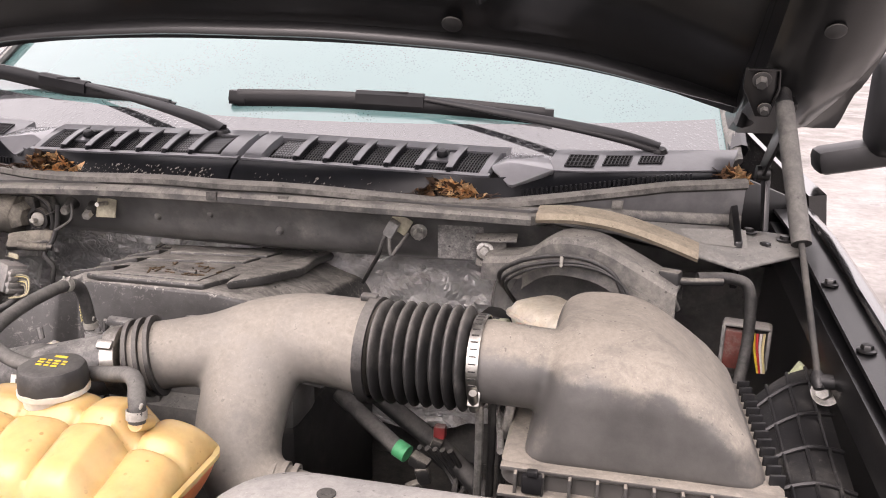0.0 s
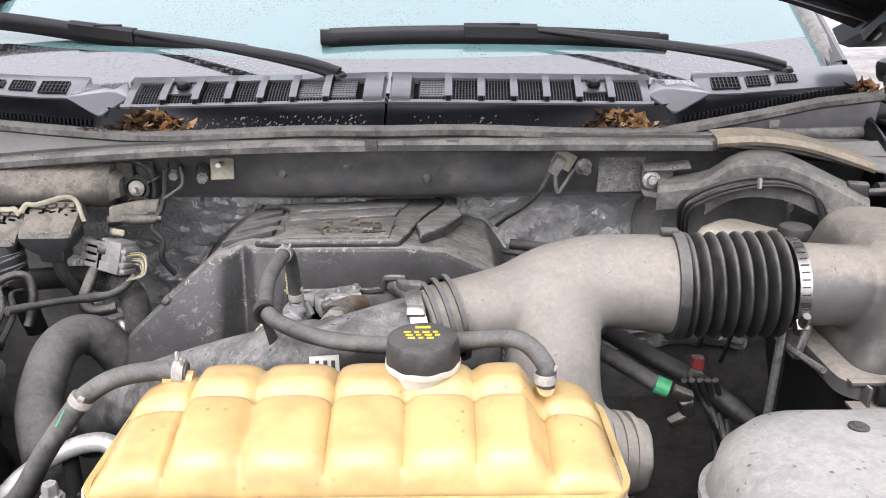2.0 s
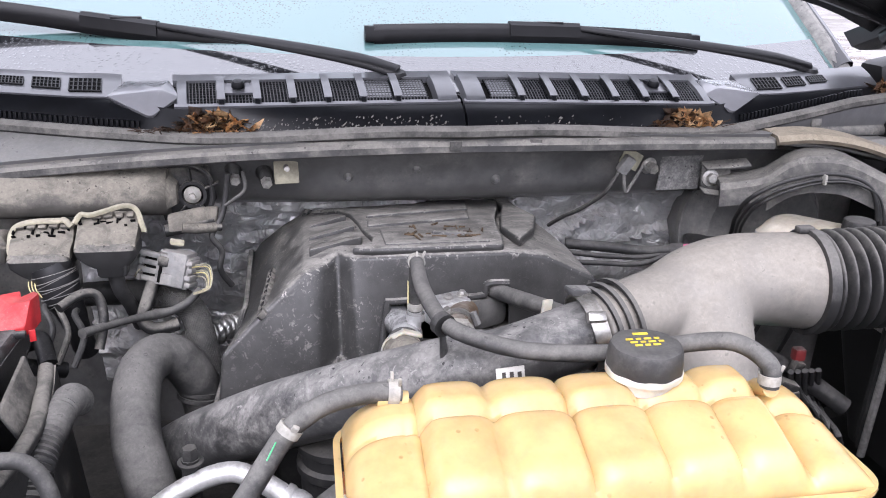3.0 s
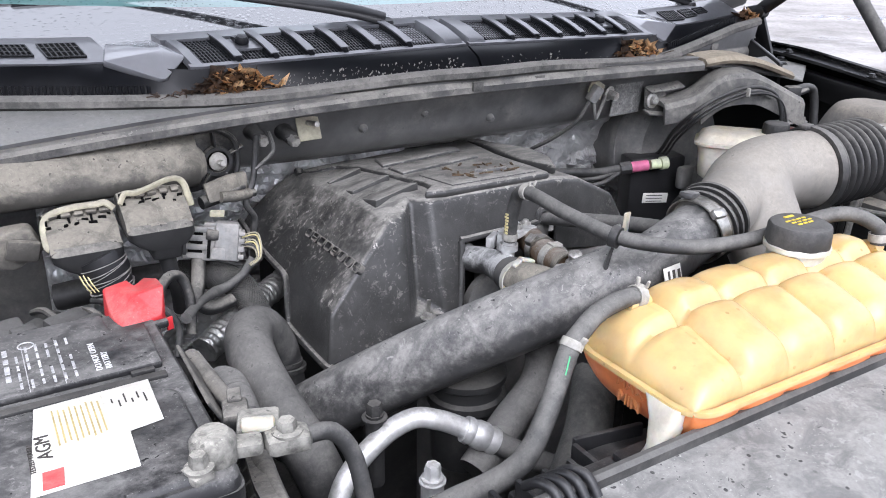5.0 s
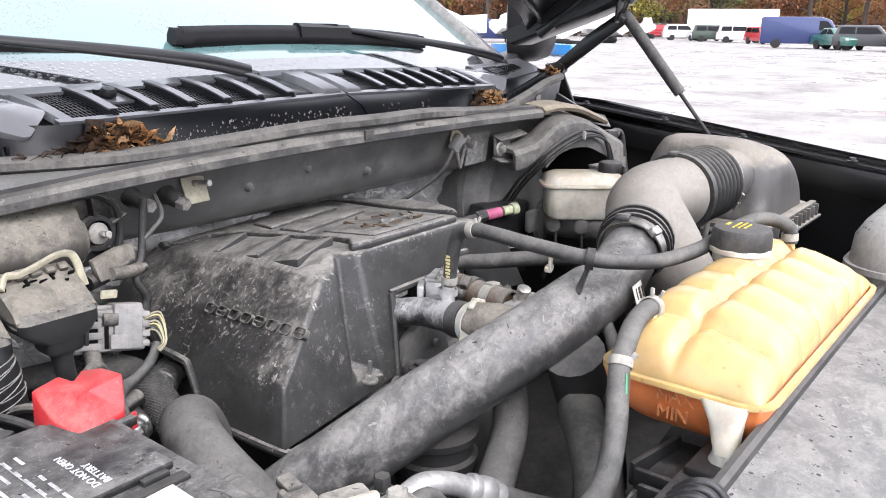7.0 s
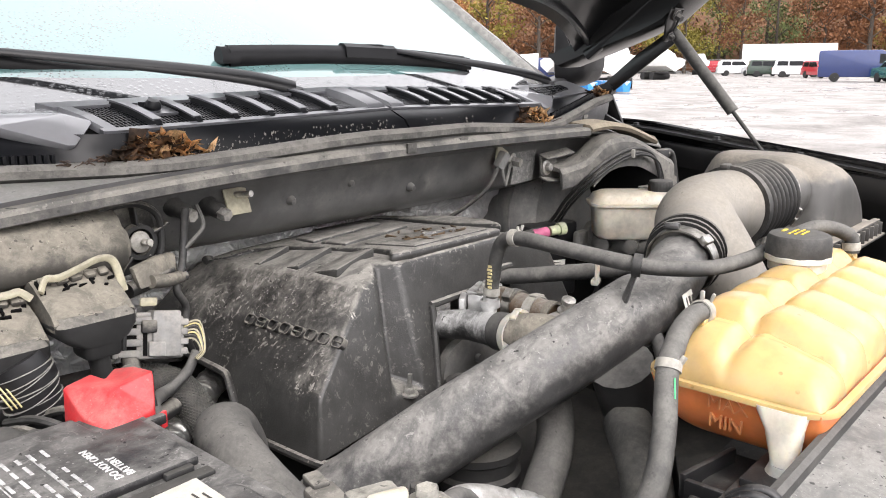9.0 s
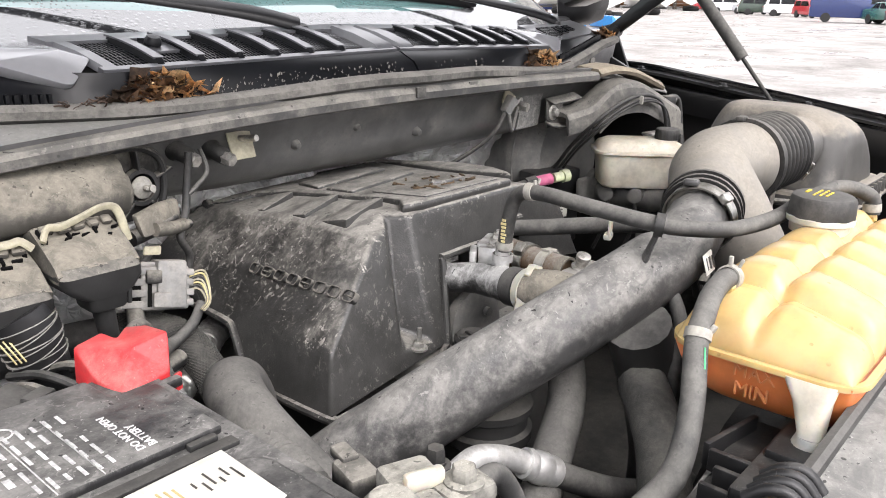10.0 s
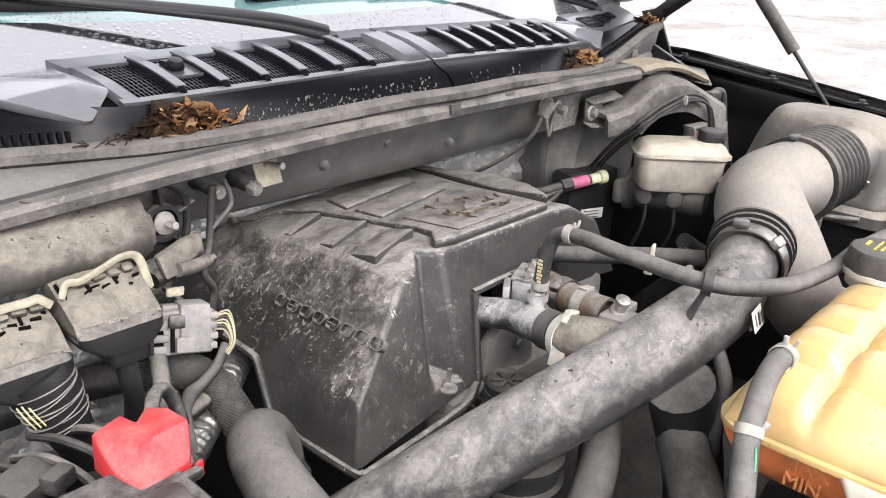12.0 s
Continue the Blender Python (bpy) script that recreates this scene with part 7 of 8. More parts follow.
BRAID = [(-0.62, 0.03, 0.962), (-0.53, 0.0, 0.978), (-0.47, -0.028, 0.986), (-0.430, -0.050, 0.985), (-0.402, -0.072, 0.972), (-0.388, -0.100, 0.936), (-0.380, -0.122, 0.890), (-0.375, -0.14, 0.84)]
part("hose_tube", tube(BRAID, 0.0185, 20, 8), M_RUBBER, braid)
part("woven_sleeve", tube(BRAID[2:], 0.0192, 26, 10), M_BRAID, braid, "woven grey-black sleeve")
strands = []
core = spline(BRAID[2:], 10)
for k in range(64):
    turn = 1 if k % 2 else -1
    u = (core[1] - core[0]).normalized().orthogonal().normalized()
    strand = []
    for i in range(len(core) * 2 - 1):
        a, b = core[i // 2], core[min(i // 2 + i % 2, len(core) - 1)]
        t = (core[min(i // 2 + 1, len(core) - 1)] - core[max(i // 2 - 1, 0)]).normalized()
        u = (u - t * u.dot(t)).normalized()
        q = 2 * math.pi * (k // 2) / 32 + turn * 0.09 * i
        strand.append((a + b) / 2 + (u * math.cos(q) + t.cross(u) * math.sin(q)) * (0.0195 + 0.0003 * turn * (1 if i % 2 else -1)))
    strands.append(tube(strand, 0.0007, 4, 1, caps=False, smooth=False))
tagged(part("woven_mesh", join(*strands), M_BRAID, braid), kind="stuff")
foil = thing("foil_sleeve_pipe", (-0.38, -0.04, 0.88), "pipe in a crinkled silver foil heat sleeve", "hose", "engine bay hoses")
part("foil_sleeve", rough_up(tube([(-0.262, 0.045, 0.925), (-0.312, 0.008, 0.928), (-0.372, -0.044, 0.926), (-0.420, -0.086, 0.924), (-0.470, -0.125, 0.915)], lambda f, q: 0.0185 + 0.0009 * math.sin(q * 620), 30, 40), 0.0016, 120), M_FOIL, foil)
hose("small_elbow", [(-0.452, -0.070, 1.025), (-0.460, -0.090, 1.000), (-0.466, -0.102, 0.978), (-0.455, -0.108, 0.966), (-0.436, -0.104, 0.964), (-0.420, -0.098, 0.966)], 0.0092, M_CONN, "dusty tan rubber elbow")
for (x, y, z), rz in (((-0.625, -0.185, 1.015), 25), ((-0.69, -0.21, 1.03), 10), ((-0.66, -0.14, 0.99), 40)):
    side_plug = thing("loom_plug", (x, y, z - 0.02), "small dark connector in the cable tangle", "connector", "loom plugs")
    part("plug_body", join(box((x, y, z), (0.045, 0.034, 0.030), (10, 0, rz), 0.005), box((x + 0.02, y - 0.018, z + 0.01), (0.024, 0.016, 0.016), (0, 0, rz), 0.003)), M_RUBBER, side_plug)
    part("plug_wires", join(*[tube([(x - 0.01 + 0.004 * k, y - 0.02, z), (x - 0.005 + 0.004 * k, y - 0.035, z - 0.006), (x + 0.01 + 0.004 * k, y - 0.045, z - 0.02)], 0.0016, 6, 4) for k in range(4)]), M_CREAM, side_plug)
for k, pts in enumerate(([(-0.74, -0.16, 1.02), (-0.68, -0.18, 1.0), (-0.62, -0.22, 0.985), (-0.585, -0.215, 0.97), (-0.55, -0.19, 0.95)],
                         [(-0.72, -0.10, 0.98), (-0.65, -0.15, 0.965), (-0.60, -0.17, 0.98), (-0.57, -0.20, 1.0), (-0.555, -0.23, 0.98)],
                         [(-0.78, -0.24, 1.0), (-0.73, -0.22, 1.02), (-0.69, -0.23, 1.01), (-0.65, -0.25, 0.99)])):
    hose("tangled_cable", pts, 0.011, M_BLACK, "dark taped cable in the tangle behind the battery", "cable")
conduit = thing("corrugated_conduit", (-0.51, -0.39, 0.99), "grey corrugated conduit beside the battery", "conduit", "engine bay hoses")
part("conduit_tube", tube([(-0.505, -0.300, 0.965), (-0.500, -0.345, 0.992), (-0.503, -0.400, 0.990), (-0.510, -0.450, 0.965), (-0.515, -0.49, 0.92)], lambda f, q: 0.0165 + 0.0018 * math.sin(q * 1150), 18, 30), M_HOSE, conduit)
for k in range(6):
    px, py = -0.655 + 0.022 * k, -0.150 - 0.012 * (k % 3)
    hose("tangle_wire", [(px, py + 0.05, 1.005), (px + 0.012, py, 1.025 - 0.006 * (k % 2)), (px + 0.030, py - 0.035, 1.005), (px + 0.020, py - 0.06, 0.975)], 0.0042, M_RUBBER if k % 2 else M_CONN, "thin dusty wire in the tangle behind the battery", "wire", 8, 5)
hose("fender_conduit", [(-0.80, -0.30, 0.98), (-0.775, -0.40, 1.0), (-0.765, -0.50, 0.97), (-0.76, -0.60, 0.92)], 0.026, M_HOSE, "grey corrugated conduit beside the battery", "conduit")

# ---- right side: bracket, brake booster, fluid reservoir ----
arch = thing("arched_bracket", (0.56, -0.05, 1.10), "dusty grey pressed-steel bracket arching over the brake booster", "bracket")
ARCH = [(0.425, -0.010, 1.132), (0.470, -0.022, 1.140), (0.498, -0.030, 1.150), (0.522, -0.040, 1.172), (0.548, -0.050, 1.184), (0.592, -0.062, 1.184), (0.625, -0.070, 1.172), (0.672, -0.080, 1.150), (0.715, -0.090, 1.130)]
part("bracket_channel", sweep([(0.026, -0.034), (0.031, -0.033), (0.028, -0.006), (0.021, 0.003), (0.010, 0.006), (-0.018, 0.008), (-0.029, 0.004), (-0.034, -0.028), (-0.030, -0.028), (-0.025, -0.001), (0.020, -0.003)], ARCH, 2), M_LEDGE, arch, sharp=25)
part("bracket_skirt", sweep([(0.030, -0.052), (0.034, -0.052), (0.032, -0.030), (0.028, -0.030)], [(x, y - 0.004, z) for x, y, z in ARCH[2:]], 2), M_LEDGE, arch, sharp=25)
part("bracket_foot", prism([(0.400, 0.004, 1.160), (0.450, 0.004, 1.160), (0.455, -0.004, 1.112), (0.430, -0.002, 1.105), (0.402, 0.004, 1.125)], (0.0, -0.004, 0), 0.0015), M_LEDGE, arch)
part("foot_flange", join(prism([(0.400, 0.004, 1.160), (0.470, -0.010, 1.168), (0.470, -0.030, 1.160), (0.402, -0.014, 1.152)], (0, 0, 0.004), 0.001), prism([(0.402, 0.004, 1.118), (0.468, -0.006, 1.108), (0.468, -0.026, 1.104), (0.404, -0.012, 1.112)], (0, 0, 0.004), 0.001)), M_LEDGE, arch)
part("bracket_bolt", hexbolt((0.417, -0.002, 1.137), (0, -1, 0.1), 0.009, 0.010), M_BOLT, arch)
for k, r in enumerate((0.0036, 0.0028, 0.0024)):
    part("bracket_cable", tube([(x + 0.006 * k, y - 0.002 * k, z - (0.006 + 0.002 * (k % 2)) * k) for x, y, z in ((0.413, 0.050, 1.004), (0.481, 0.035, 1.016), (0.461, -0.020, 1.074), (0.450, -0.070, 1.120), (0.482, -0.092, 1.150), (0.532, -0.104, 1.166), (0.580, -0.110, 1.166), (0.618, -0.116, 1.150), (0.634, -0.120, 1.122), (0.640, -0.122, 1.095))], r, 10, 7), M_RUBBER, arch)
part("cable_clip", box((0.545, -0.108, 1.160), (0.005, 0.015, 0.016), bev=0.002), M_CLIP, arch)
part("side_plug", join(box((0.700, -0.090, 1.142), (0.030, 0.022, 0.026), (0, 0, -20), 0.004), tube([(0.69, -0.095, 1.14), (0.73, -0.085, 1.138), (0.775, -0.070, 1.137)], 0.006, 10, 4), tube([(0.67, -0.10, 1.12), (0.70, -0.105, 1.118), (0.712, -0.105, 1.10)], 0.006, 10, 4)), M_CONN, arch)
hose("side_cable", [(0.740, -0.070, 1.140), (0.790, -0.060, 1.140), (0.815, -0.060, 1.125), (0.820, -0.070, 1.06), (0.812, -0.09, 1.0), (0.80, -0.12, 0.97)], 0.0085, M_RUBBER, "black sleeved cable dropping beside the fender", "cable")
booster = thing("brake_booster", (0.54, 0.05, 0.88), "black round brake booster on the bulkhead", "brake booster")
part("booster_band", band((0.555, 0.094, 1.02), (0, -1, 0.04), 0.133, 0.014, 0.004), M_BEAM, booster)
part("booster_shell", lathe([(0, -0.09), (0.120, -0.09), (0.128, -0.05), (0.132, -0.01), (0.134, 0.0), (0.132, 0.008), (0.120, 0.030), (0.105, 0.052), (0.05, 0.060), (0, 0.062)], (0.555, 0.095, 1.02), (0, -1, 0.04), 44), M_BEAM, booster)
mc = thing("brake_master_cylinder", (0.555, -0.10, 0.97), "cast master cylinder with milky brake fluid reservoir", "master cylinder")
part("cylinder_body", rough_up(join(lathe([(0, 0), (0.040, 0), (0.040, 0.012), (0.030, 0.020), (0.031, 0.05), (0.028, 0.10), (0.029, 0.13), (0.022, 0.15), (0, 0.152)], (0.545, -0.020, 0.978), (0.15, -1, 0), 28), box((0.50, -0.03, 0.985), (0.036, 0.020, 0.046), bev=0.008),
                                  lathe([(0, 0), (0.014, 0), (0.014, 0.020), (0, 0.022)], (0.515, -0.075, 0.985), (-1, -0.3, 0), 14), lathe([(0, 0), (0.014, 0), (0.014, 0.020), (0, 0.022)], (0.535, -0.125, 0.985), (-1, -0.3, 0), 14), box((0.548, -0.09, 1.000), (0.040, 0.10, 0.022), (0, 0, 8), 0.006)), 0.0012, 60), M_CAST, mc, "dusty grey cast body")
RES = pose(0.556, -0.112, 0, 0, 0, 40)
loops = []
for z, w, dd, r in ((1.000, 0.056, 0.116, 0.018), (1.006, 0.062, 0.128, 0.020), (1.050, 0.066, 0.134, 0.020), (1.062, 0.070, 0.140, 0.022), (1.064, 0.078, 0.150, 0.024), (1.069, 0.078, 0.150, 0.024), (1.071, 0.071, 0.142, 0.022), (1.082, 0.064, 0.132, 0.022), (1.088, 0.050, 0.110, 0.02)):
    loops.append([RES @ p for p in round_rect(-0.006, 0.004, z, w * 1.28, dd * 1.14, r, 6)])
res = part("fluid_reservoir", loft(loops), M_FLUID, mc, "yellowed milky fluid reservoir")
part("reservoir_cap", cap_mesh((0.588, -0.150, 1.088), 0.0235, 0.020, 24), M_RUBBER, res, "black ribbed cap")
part("reservoir_neck", lathe([(0, 0), (0.0195, 0), (0.0195, 0.020), (0, 0.020)], (0.588, -0.150, 1.070), (0, 0, 1), 24), M_FLUID, res)
for k in range(2):
    part("brake_line", tube([(0.535 + 0.022 * k, -0.060 - 0.045 * k, 0.985), (0.515 + 0.02 * k, -0.075 - 0.045 * k, 0.978), (0.505 + 0.02 * k, -0.08 - 0.05 * k, 0.93), (0.50 + 0.02 * k, -0.06 - 0.05 * k, 0.87)], 0.0035, 8, 6), M_DARK, mc)
part("level_plug", box((0.606, -0.172, 1.050), (0.030, 0.022, 0.018), (0, 0, 40), 0.004), M_BLACK, res)
abox = thing("black_relay_box", (0.47, 0.03, 0.87), "black plastic box with a white label below the booster", "relay box")
part("box_body", box((0.470, 0.030, 0.945), (0.120, 0.050, 0.150), (0, 0, -14), 0.006), M_BLACK, abox)
part("box_label", box((0.462, 0.0045, 0.938), (0.056, 0.0012, 0.020), (0, 4, -14), 0.0003), M_LABEL, abox)
for k in range(3):
    part("label_line", box((0.458, 0.0033, 0.932 + 0.006 * k), (0.036, 0.0012, 0.0012), (0, 4, -14), 0), M_INK, abox)
pk = thing("pink_plug_cable", (0.40, 0.0, 1.0), "black cable with a pink band and a pale green end plug", "connector")
part("cable", tube([(0.20, 0.06, 1.010), (0.27, 0.045, 1.006), (0.33, 0.030, 1.002), (0.375, 0.018, 1.006)], 0.009, 12, 6), M_RUBBER, pk)
for k in range(2):
    part("side_wire", tube([(0.18, 0.055 - 0.02 * k, 1.000 - 0.012 * k), (0.25, 0.035 - 0.01 * k, 0.995 - 0.010 * k), (0.32, 0.022 - 0.01 * k, 0.994 - 0.008 * k), (0.372, 0.014, 1.002)], 0.0045, 10, 6), M_RUBBER, pk)
part("collar", tube([(0.372, 0.018, 1.006), (0.392, 0.010, 1.009)], 0.0125, 8, 2, smooth=False), M_RUBBER, pk)
part("pink_band", tube([(0.391, 0.0105, 1.0085), (0.424, -0.002, 1.012)], 0.0105, 18, 2, smooth=False), M_PINK, pk, "pink band")
part("end_plug", lathe([(0, 0), (0.0095, 0), (0.0095, 0.020), (0.0125, 0.021), (0.0125, 0.034), (0.010, 0.036), (0, 0.036)], (0.429, -0.004, 1.0125), (0.93, -0.35, 0.1), 18), M_LIME, pk, "pale green end plug")

fuse = thing("cable_junction", (0.828, -0.02, 0.99), "brown connector with coloured wires by the fender", "connector")
part("junction_frame", join(*[box(c, s, (0, 0, -10), 0.003) for c, s in (((0.795, -0.01, 1.02), (0.006, 0.03, 0.07)), ((0.828, -0.01, 1.055), (0.068, 0.03, 0.006)), ((0.862, -0.01, 1.02), (0.006, 0.03, 0.07)))]), M_CONN_G, fuse)
part("junction_body", box((0.815, -0.01, 1.015), (0.036, 0.024, 0.062), (0, 0, -10), 0.003), material("brown_connector_plastic", (0.16, 0.05, 0.04), 0.5, dust=0.3, scale=20), fuse)
for k, mt in enumerate((M_YELLOW, M_RED, M_LABEL, M_LABEL_Y)):
    part("junction_wire", tube([(0.838 + 0.005 * k, -0.020, 1.045), (0.840 + 0.004 * k, -0.026, 1.020), (0.848 + 0.003 * k, -0.030, 0.985)], 0.002, 6, 5), mt, fuse)
solid("yellow_tie", join(box((0.868, -0.170, 1.054), (0.006, 0.014, 0.022), (0, 30, 10), 0.002), box((0.862, -0.172, 1.028), (0.012, 0.004, 0.044), (0, -8, 10), 0.001), box((0.875, -0.170, 1.047), (0.014, 0.008, 0.006), (0, 20, 0), 0.002)), M_LIME, (0.864, -0.172, 1.006), "pale yellow-green plastic tie", "plastic tie")
wing = thing("ribbed_bracket", (0.855, -0.32, 0.97), "black ribbed plastic bracket beside the air box", "bracket")


def wing_face(u, v):
    return (0.805 + 0.085 * u, -0.225 - 0.20 * v + 0.05 * u * (1 - v), 1.030 + 0.030 * u * (1 - v) - 0.035 * v + 0.012 * math.sin(u * 3.1))


part("bracket_body", slab(wing_face, 12, 12, 0.004, -1), M_BLACK, wing)
for k in range(4):
    part("bracket_rib", tube([Vector(wing_face(u, 0.12 + 0.25 * k)) + V(0, 0, 0.003) for u in (0, 0.3, 0.6, 1)], 0.003, 6, 4), M_BLACK, wing)
for k in range(3):
    part("bracket_rib", tube([Vector(wing_face(0.2 + 0.3 * k, v)) + V(0, 0, 0.003) for v in (0, 0.3, 0.6, 1)], 0.0025, 6, 4), M_BLACK, wing)
part("bracket_bolt", join(hexbolt((0.880, -0.262, 1.066), (-0.5, -0.8, 0.3), 0.010, 0.014), lathe([(0, -0.004), (0.017, -0.004), (0.017, 0.001), (0, 0.001)], (0.880, -0.262, 1.066), (-0.5, -0.8, 0.3), 20)), M_BOLT, wing)
side_plate = thing("cowl_side_plate", (0.80, 0.04, 1.14), "grey dusty steel plate at the bulkhead corner", "steel plate")
part("plate", join(prism([(0.50, -0.025, 1.196), (0.62, -0.030, 1.186), (0.735, -0.030, 1.160), (0.80, -0.040, 1.146), (0.905, 0.03, 1.158), (0.90, 0.12, 1.165), (0.78, 0.10, 1.175), (0.62, 0.02, 1.194)], (0, 0, 0.005), 0.0015)), M_BEAM, side_plate)
part("plate_cover", sweep([(-0.030, -0.002), (0.026, -0.006), (0.030, 0.0), (0.022, 0.008), (-0.022, 0.012), (-0.030, 0.006)], [(0.500, -0.020, 1.205), (0.56, -0.022, 1.208), (0.63, -0.026, 1.200), (0.70, -0.030, 1.180), (0.742, -0.034, 1.166)], 5), M_FOAM, side_plate, "tan dusted foam cover")
for x, y, z in ((0.80, 0.0, 1.157), (0.85, 0.05, 1.164), (0.885, 0.082, 1.169), (0.83, 0.09, 1.176), (0.78, 0.03, 1.164)):
    part("plate_bolt", hexbolt((x, y, z), (0, 0, 1), 0.0085, 0.007), M_INNER, side_plate)

# wiring below the bellows
bun = thing("wiring_bundle", (0.37, -0.34, 0.95), "wiring bundle with a green band under the bellows", "cable")
part("sleeve", tube([(0.262, -0.275, 0.995), (0.310, -0.298, 0.972), (0.357, -0.320, 0.950)], 0.011, 14, 5), M_HOSE, bun)
part("green_band", tube([(0.357, -0.320, 0.950), (0.373, -0.326, 0.945)], 0.012, 16, 2, smooth=False), M_GREEN, bun, "green band")
part("plug", join(box((0.390, -0.328, 0.938), (0.026, 0.018, 0.016), (0, 20, -10), 0.003), box((0.396, -0.332, 0.922), (0.018, 0.016, 0.024), (0, -15, 10), 0.003), box((0.408, -0.314, 0.956), (0.014, 0.014, 0.022), (0, 20, 0), 0.002), box((0.384, -0.336, 0.906), (0.022, 0.014, 0.010), (0, -25, 10), 0.002)), M_CONN, bun)
part("red_plug", box((0.412, -0.308, 0.974), (0.016, 0.014, 0.018), bev=0.003), material("dull_red_plastic", (0.28, 0.04, 0.04), 0.5, dust=0.3, scale=20), bun)
for k in range(5):
    part("wire", tube([(0.39 + 0.01 * k, -0.33, 0.96), (0.41 + 0.012 * k, -0.31, 0.93 - 0.01 * k), (0.44, -0.30 - 0.02 * k, 0.89), (0.45 + 0.01 * k, -0.33, 0.82)], 0.0040, 8, 5), M_RUBBER, bun)
for k in range(3):
    part("stay", tube([(0.475 + 0.012 * k, -0.395 + 0.02 * k, 1.085), (0.476 + 0.012 * k, -0.39 + 0.02 * k, 0.99), (0.474 + 0.012 * k, -0.385 + 0.02 * k, 0.86)], 0.005, 8, 3), M_BOLT if k == 0 else M_RUBBER, bun)
hose("lower_cable", [(0.30, -0.26, 1.0), (0.35, -0.27, 0.97), (0.42, -0.30, 0.94), (0.48, -0.33, 0.90)], 0.013, M_RUBBER, "thick black cable under the bellows", "cable")
# ---- dry leaves on the cowl ----


def leaf_pile(c, spread, n, seed, label, ochre=0.5):
    """Crumpled leaves heaped at one end, dark stems and crumbs trailing off."""
    rng = random.Random(seed)
    t = thing("leaf_pile", c, label, "dry leaves", "leaf piles")
    for k in range(n):
        bm = bmesh.new()
        s = rng.uniform(0.007, 0.023)
        out, inn = [], []
        curl = rng.uniform(0.1, 0.6)
        for i in range(10):
            q = 2 * math.pi * i / 10
            rr = s * (0.6 + 0.4 * abs(math.cos(2.5 * q))) * rng.uniform(0.7, 1.15)
            x, y = math.cos(q) * rr, math.sin(q) * rr * 0.8
            out.append(bm.verts.new((x, y, curl * (x * x - 0.5 * y * y) / s + rng.uniform(-0.25, 0.25) * s)))
            inn.append(bm.verts.new((x * 0.5, y * 0.5, rng.uniform(-0.1, 0.1) * s)))
        mid = bm.verts.new((0, 0, 0))
        for i in range(10):
            j = (i + 1) % 10
            bm.faces.new((out[i], out[j], inn[j], inn[i]))
            bm.faces.new((inn[i], inn[j], mid))
        bmesh.ops.solidify(bm, geom=bm.faces[:], thickness=0.0005)
        off = rng.gauss(0.15, 0.42)
        off = max(-1.1, min(1.0, off))
        bm.transform(pose(c[0] + off * spread[0], c[1] + rng.uniform(-1, 1) * spread[1], c[2] + max(0.1, 1 - off * off) * rng.uniform(0, spread[2]) + 0.002, rng.uniform(-45, 45), rng.uniform(-45, 45), rng.uniform(0, 360)))
        part("leaf", bm, M_LEAVES[rng.choice((0, 2)) if rng.random() < ochre and off > -0.3 else rng.choice((1, 3))], t)
    twigs = []
    for k in range(90):
        off = rng.uniform(-1.7, 1.2)
        p = V(c[0] + off * spread[0], c[1] + rng.uniform(-1, 1) * spread[1], c[2] + rng.uniform(0, 0.012) * max(0.4, 1 - abs(off) * 0.6))
        a, ln = rng.uniform(0, 6.28), rng.uniform(0.5, 1.3)
        twigs.append(tube([p, p + V(math.cos(a) * 0.010, math.sin(a) * 0.005, 0.003) * ln, p + V(math.cos(a) * 0.020, math.sin(a) * 0.010, rng.uniform(-0.002, 0.008)) * ln], rng.uniform(0.0004, 0.0010), 5, 2))
    tagged(part("twig_litter", join(*twigs), M_TWIG, t), "dark stems and needles", kind="stuff")
    return t


M_LEAVES = [material("dry_leaf_ochre", (0.60, 0.35, 0.155), 0.7, scale=80, tone=0.5), material("dry_leaf_brown", (0.17, 0.09, 0.045), 0.7, scale=80, tone=0.5), material("dry_leaf_pale", (0.62, 0.43, 0.24), 0.7, scale=80, tone=0.4), material("dark_rotted_leaf", (0.06, 0.036, 0.022), 0.75, scale=80, tone=0.5)]
M_TWIG = material("dark_stem", (0.05, 0.03, 0.02), 0.8, scale=60)
leaf_pile((-0.365, -0.006, 1.222), (0.060, 0.010, 0.024), 90, 1, "clump of dry brown leaves caught under the cowl, with stems")
leaf_pile((0.355, -0.006, 1.222), (0.055, 0.010, 0.022), 80, 2, "clump of dry ochre leaves caught under the cowl", 0.75)
leaf_pile((0.800, 0.128, 1.250), (0.020, 0.012, 0.020), 34, 3, "small clump of dry leaves at the cowl corner", 0.8)

# ---- the lot beyond: vehicles, trailer, boats, fence, woods ----
EYE = V(-0.82, -0.86, 0)


def far(az, dist):
    a = radians(az)
    return EYE + V(math.sin(a), math.cos(a), 0) * dist


M_CAR = {k: material("car_paint_" + k, c, 0.25, coat=0.8, scale=1.0, tone=0.05, bump=0.0) for k, c in
         (("white", (0.75, 0.76, 0.76)), ("dark_green", (0.03, 0.05, 0.035)), ("red", (0.42, 0.03, 0.04)), ("navy", (0.015, 0.03, 0.12)), ("dark_grey", (0.04, 0.042, 0.045)), ("silver", (0.4, 0.41, 0.42)), ("teal", (0.02, 0.10, 0.08)), ("blue", (0.02, 0.22, 0.55)))}
M_CARGLASS = material("dark_car_glass", (0.02, 0.022, 0.025), 0.08, scale=1, tone=0.1, bump=0.0)
M_TYRE = material("far_tyre_rubber", (0.02, 0.02, 0.02), 0.8, scale=4)
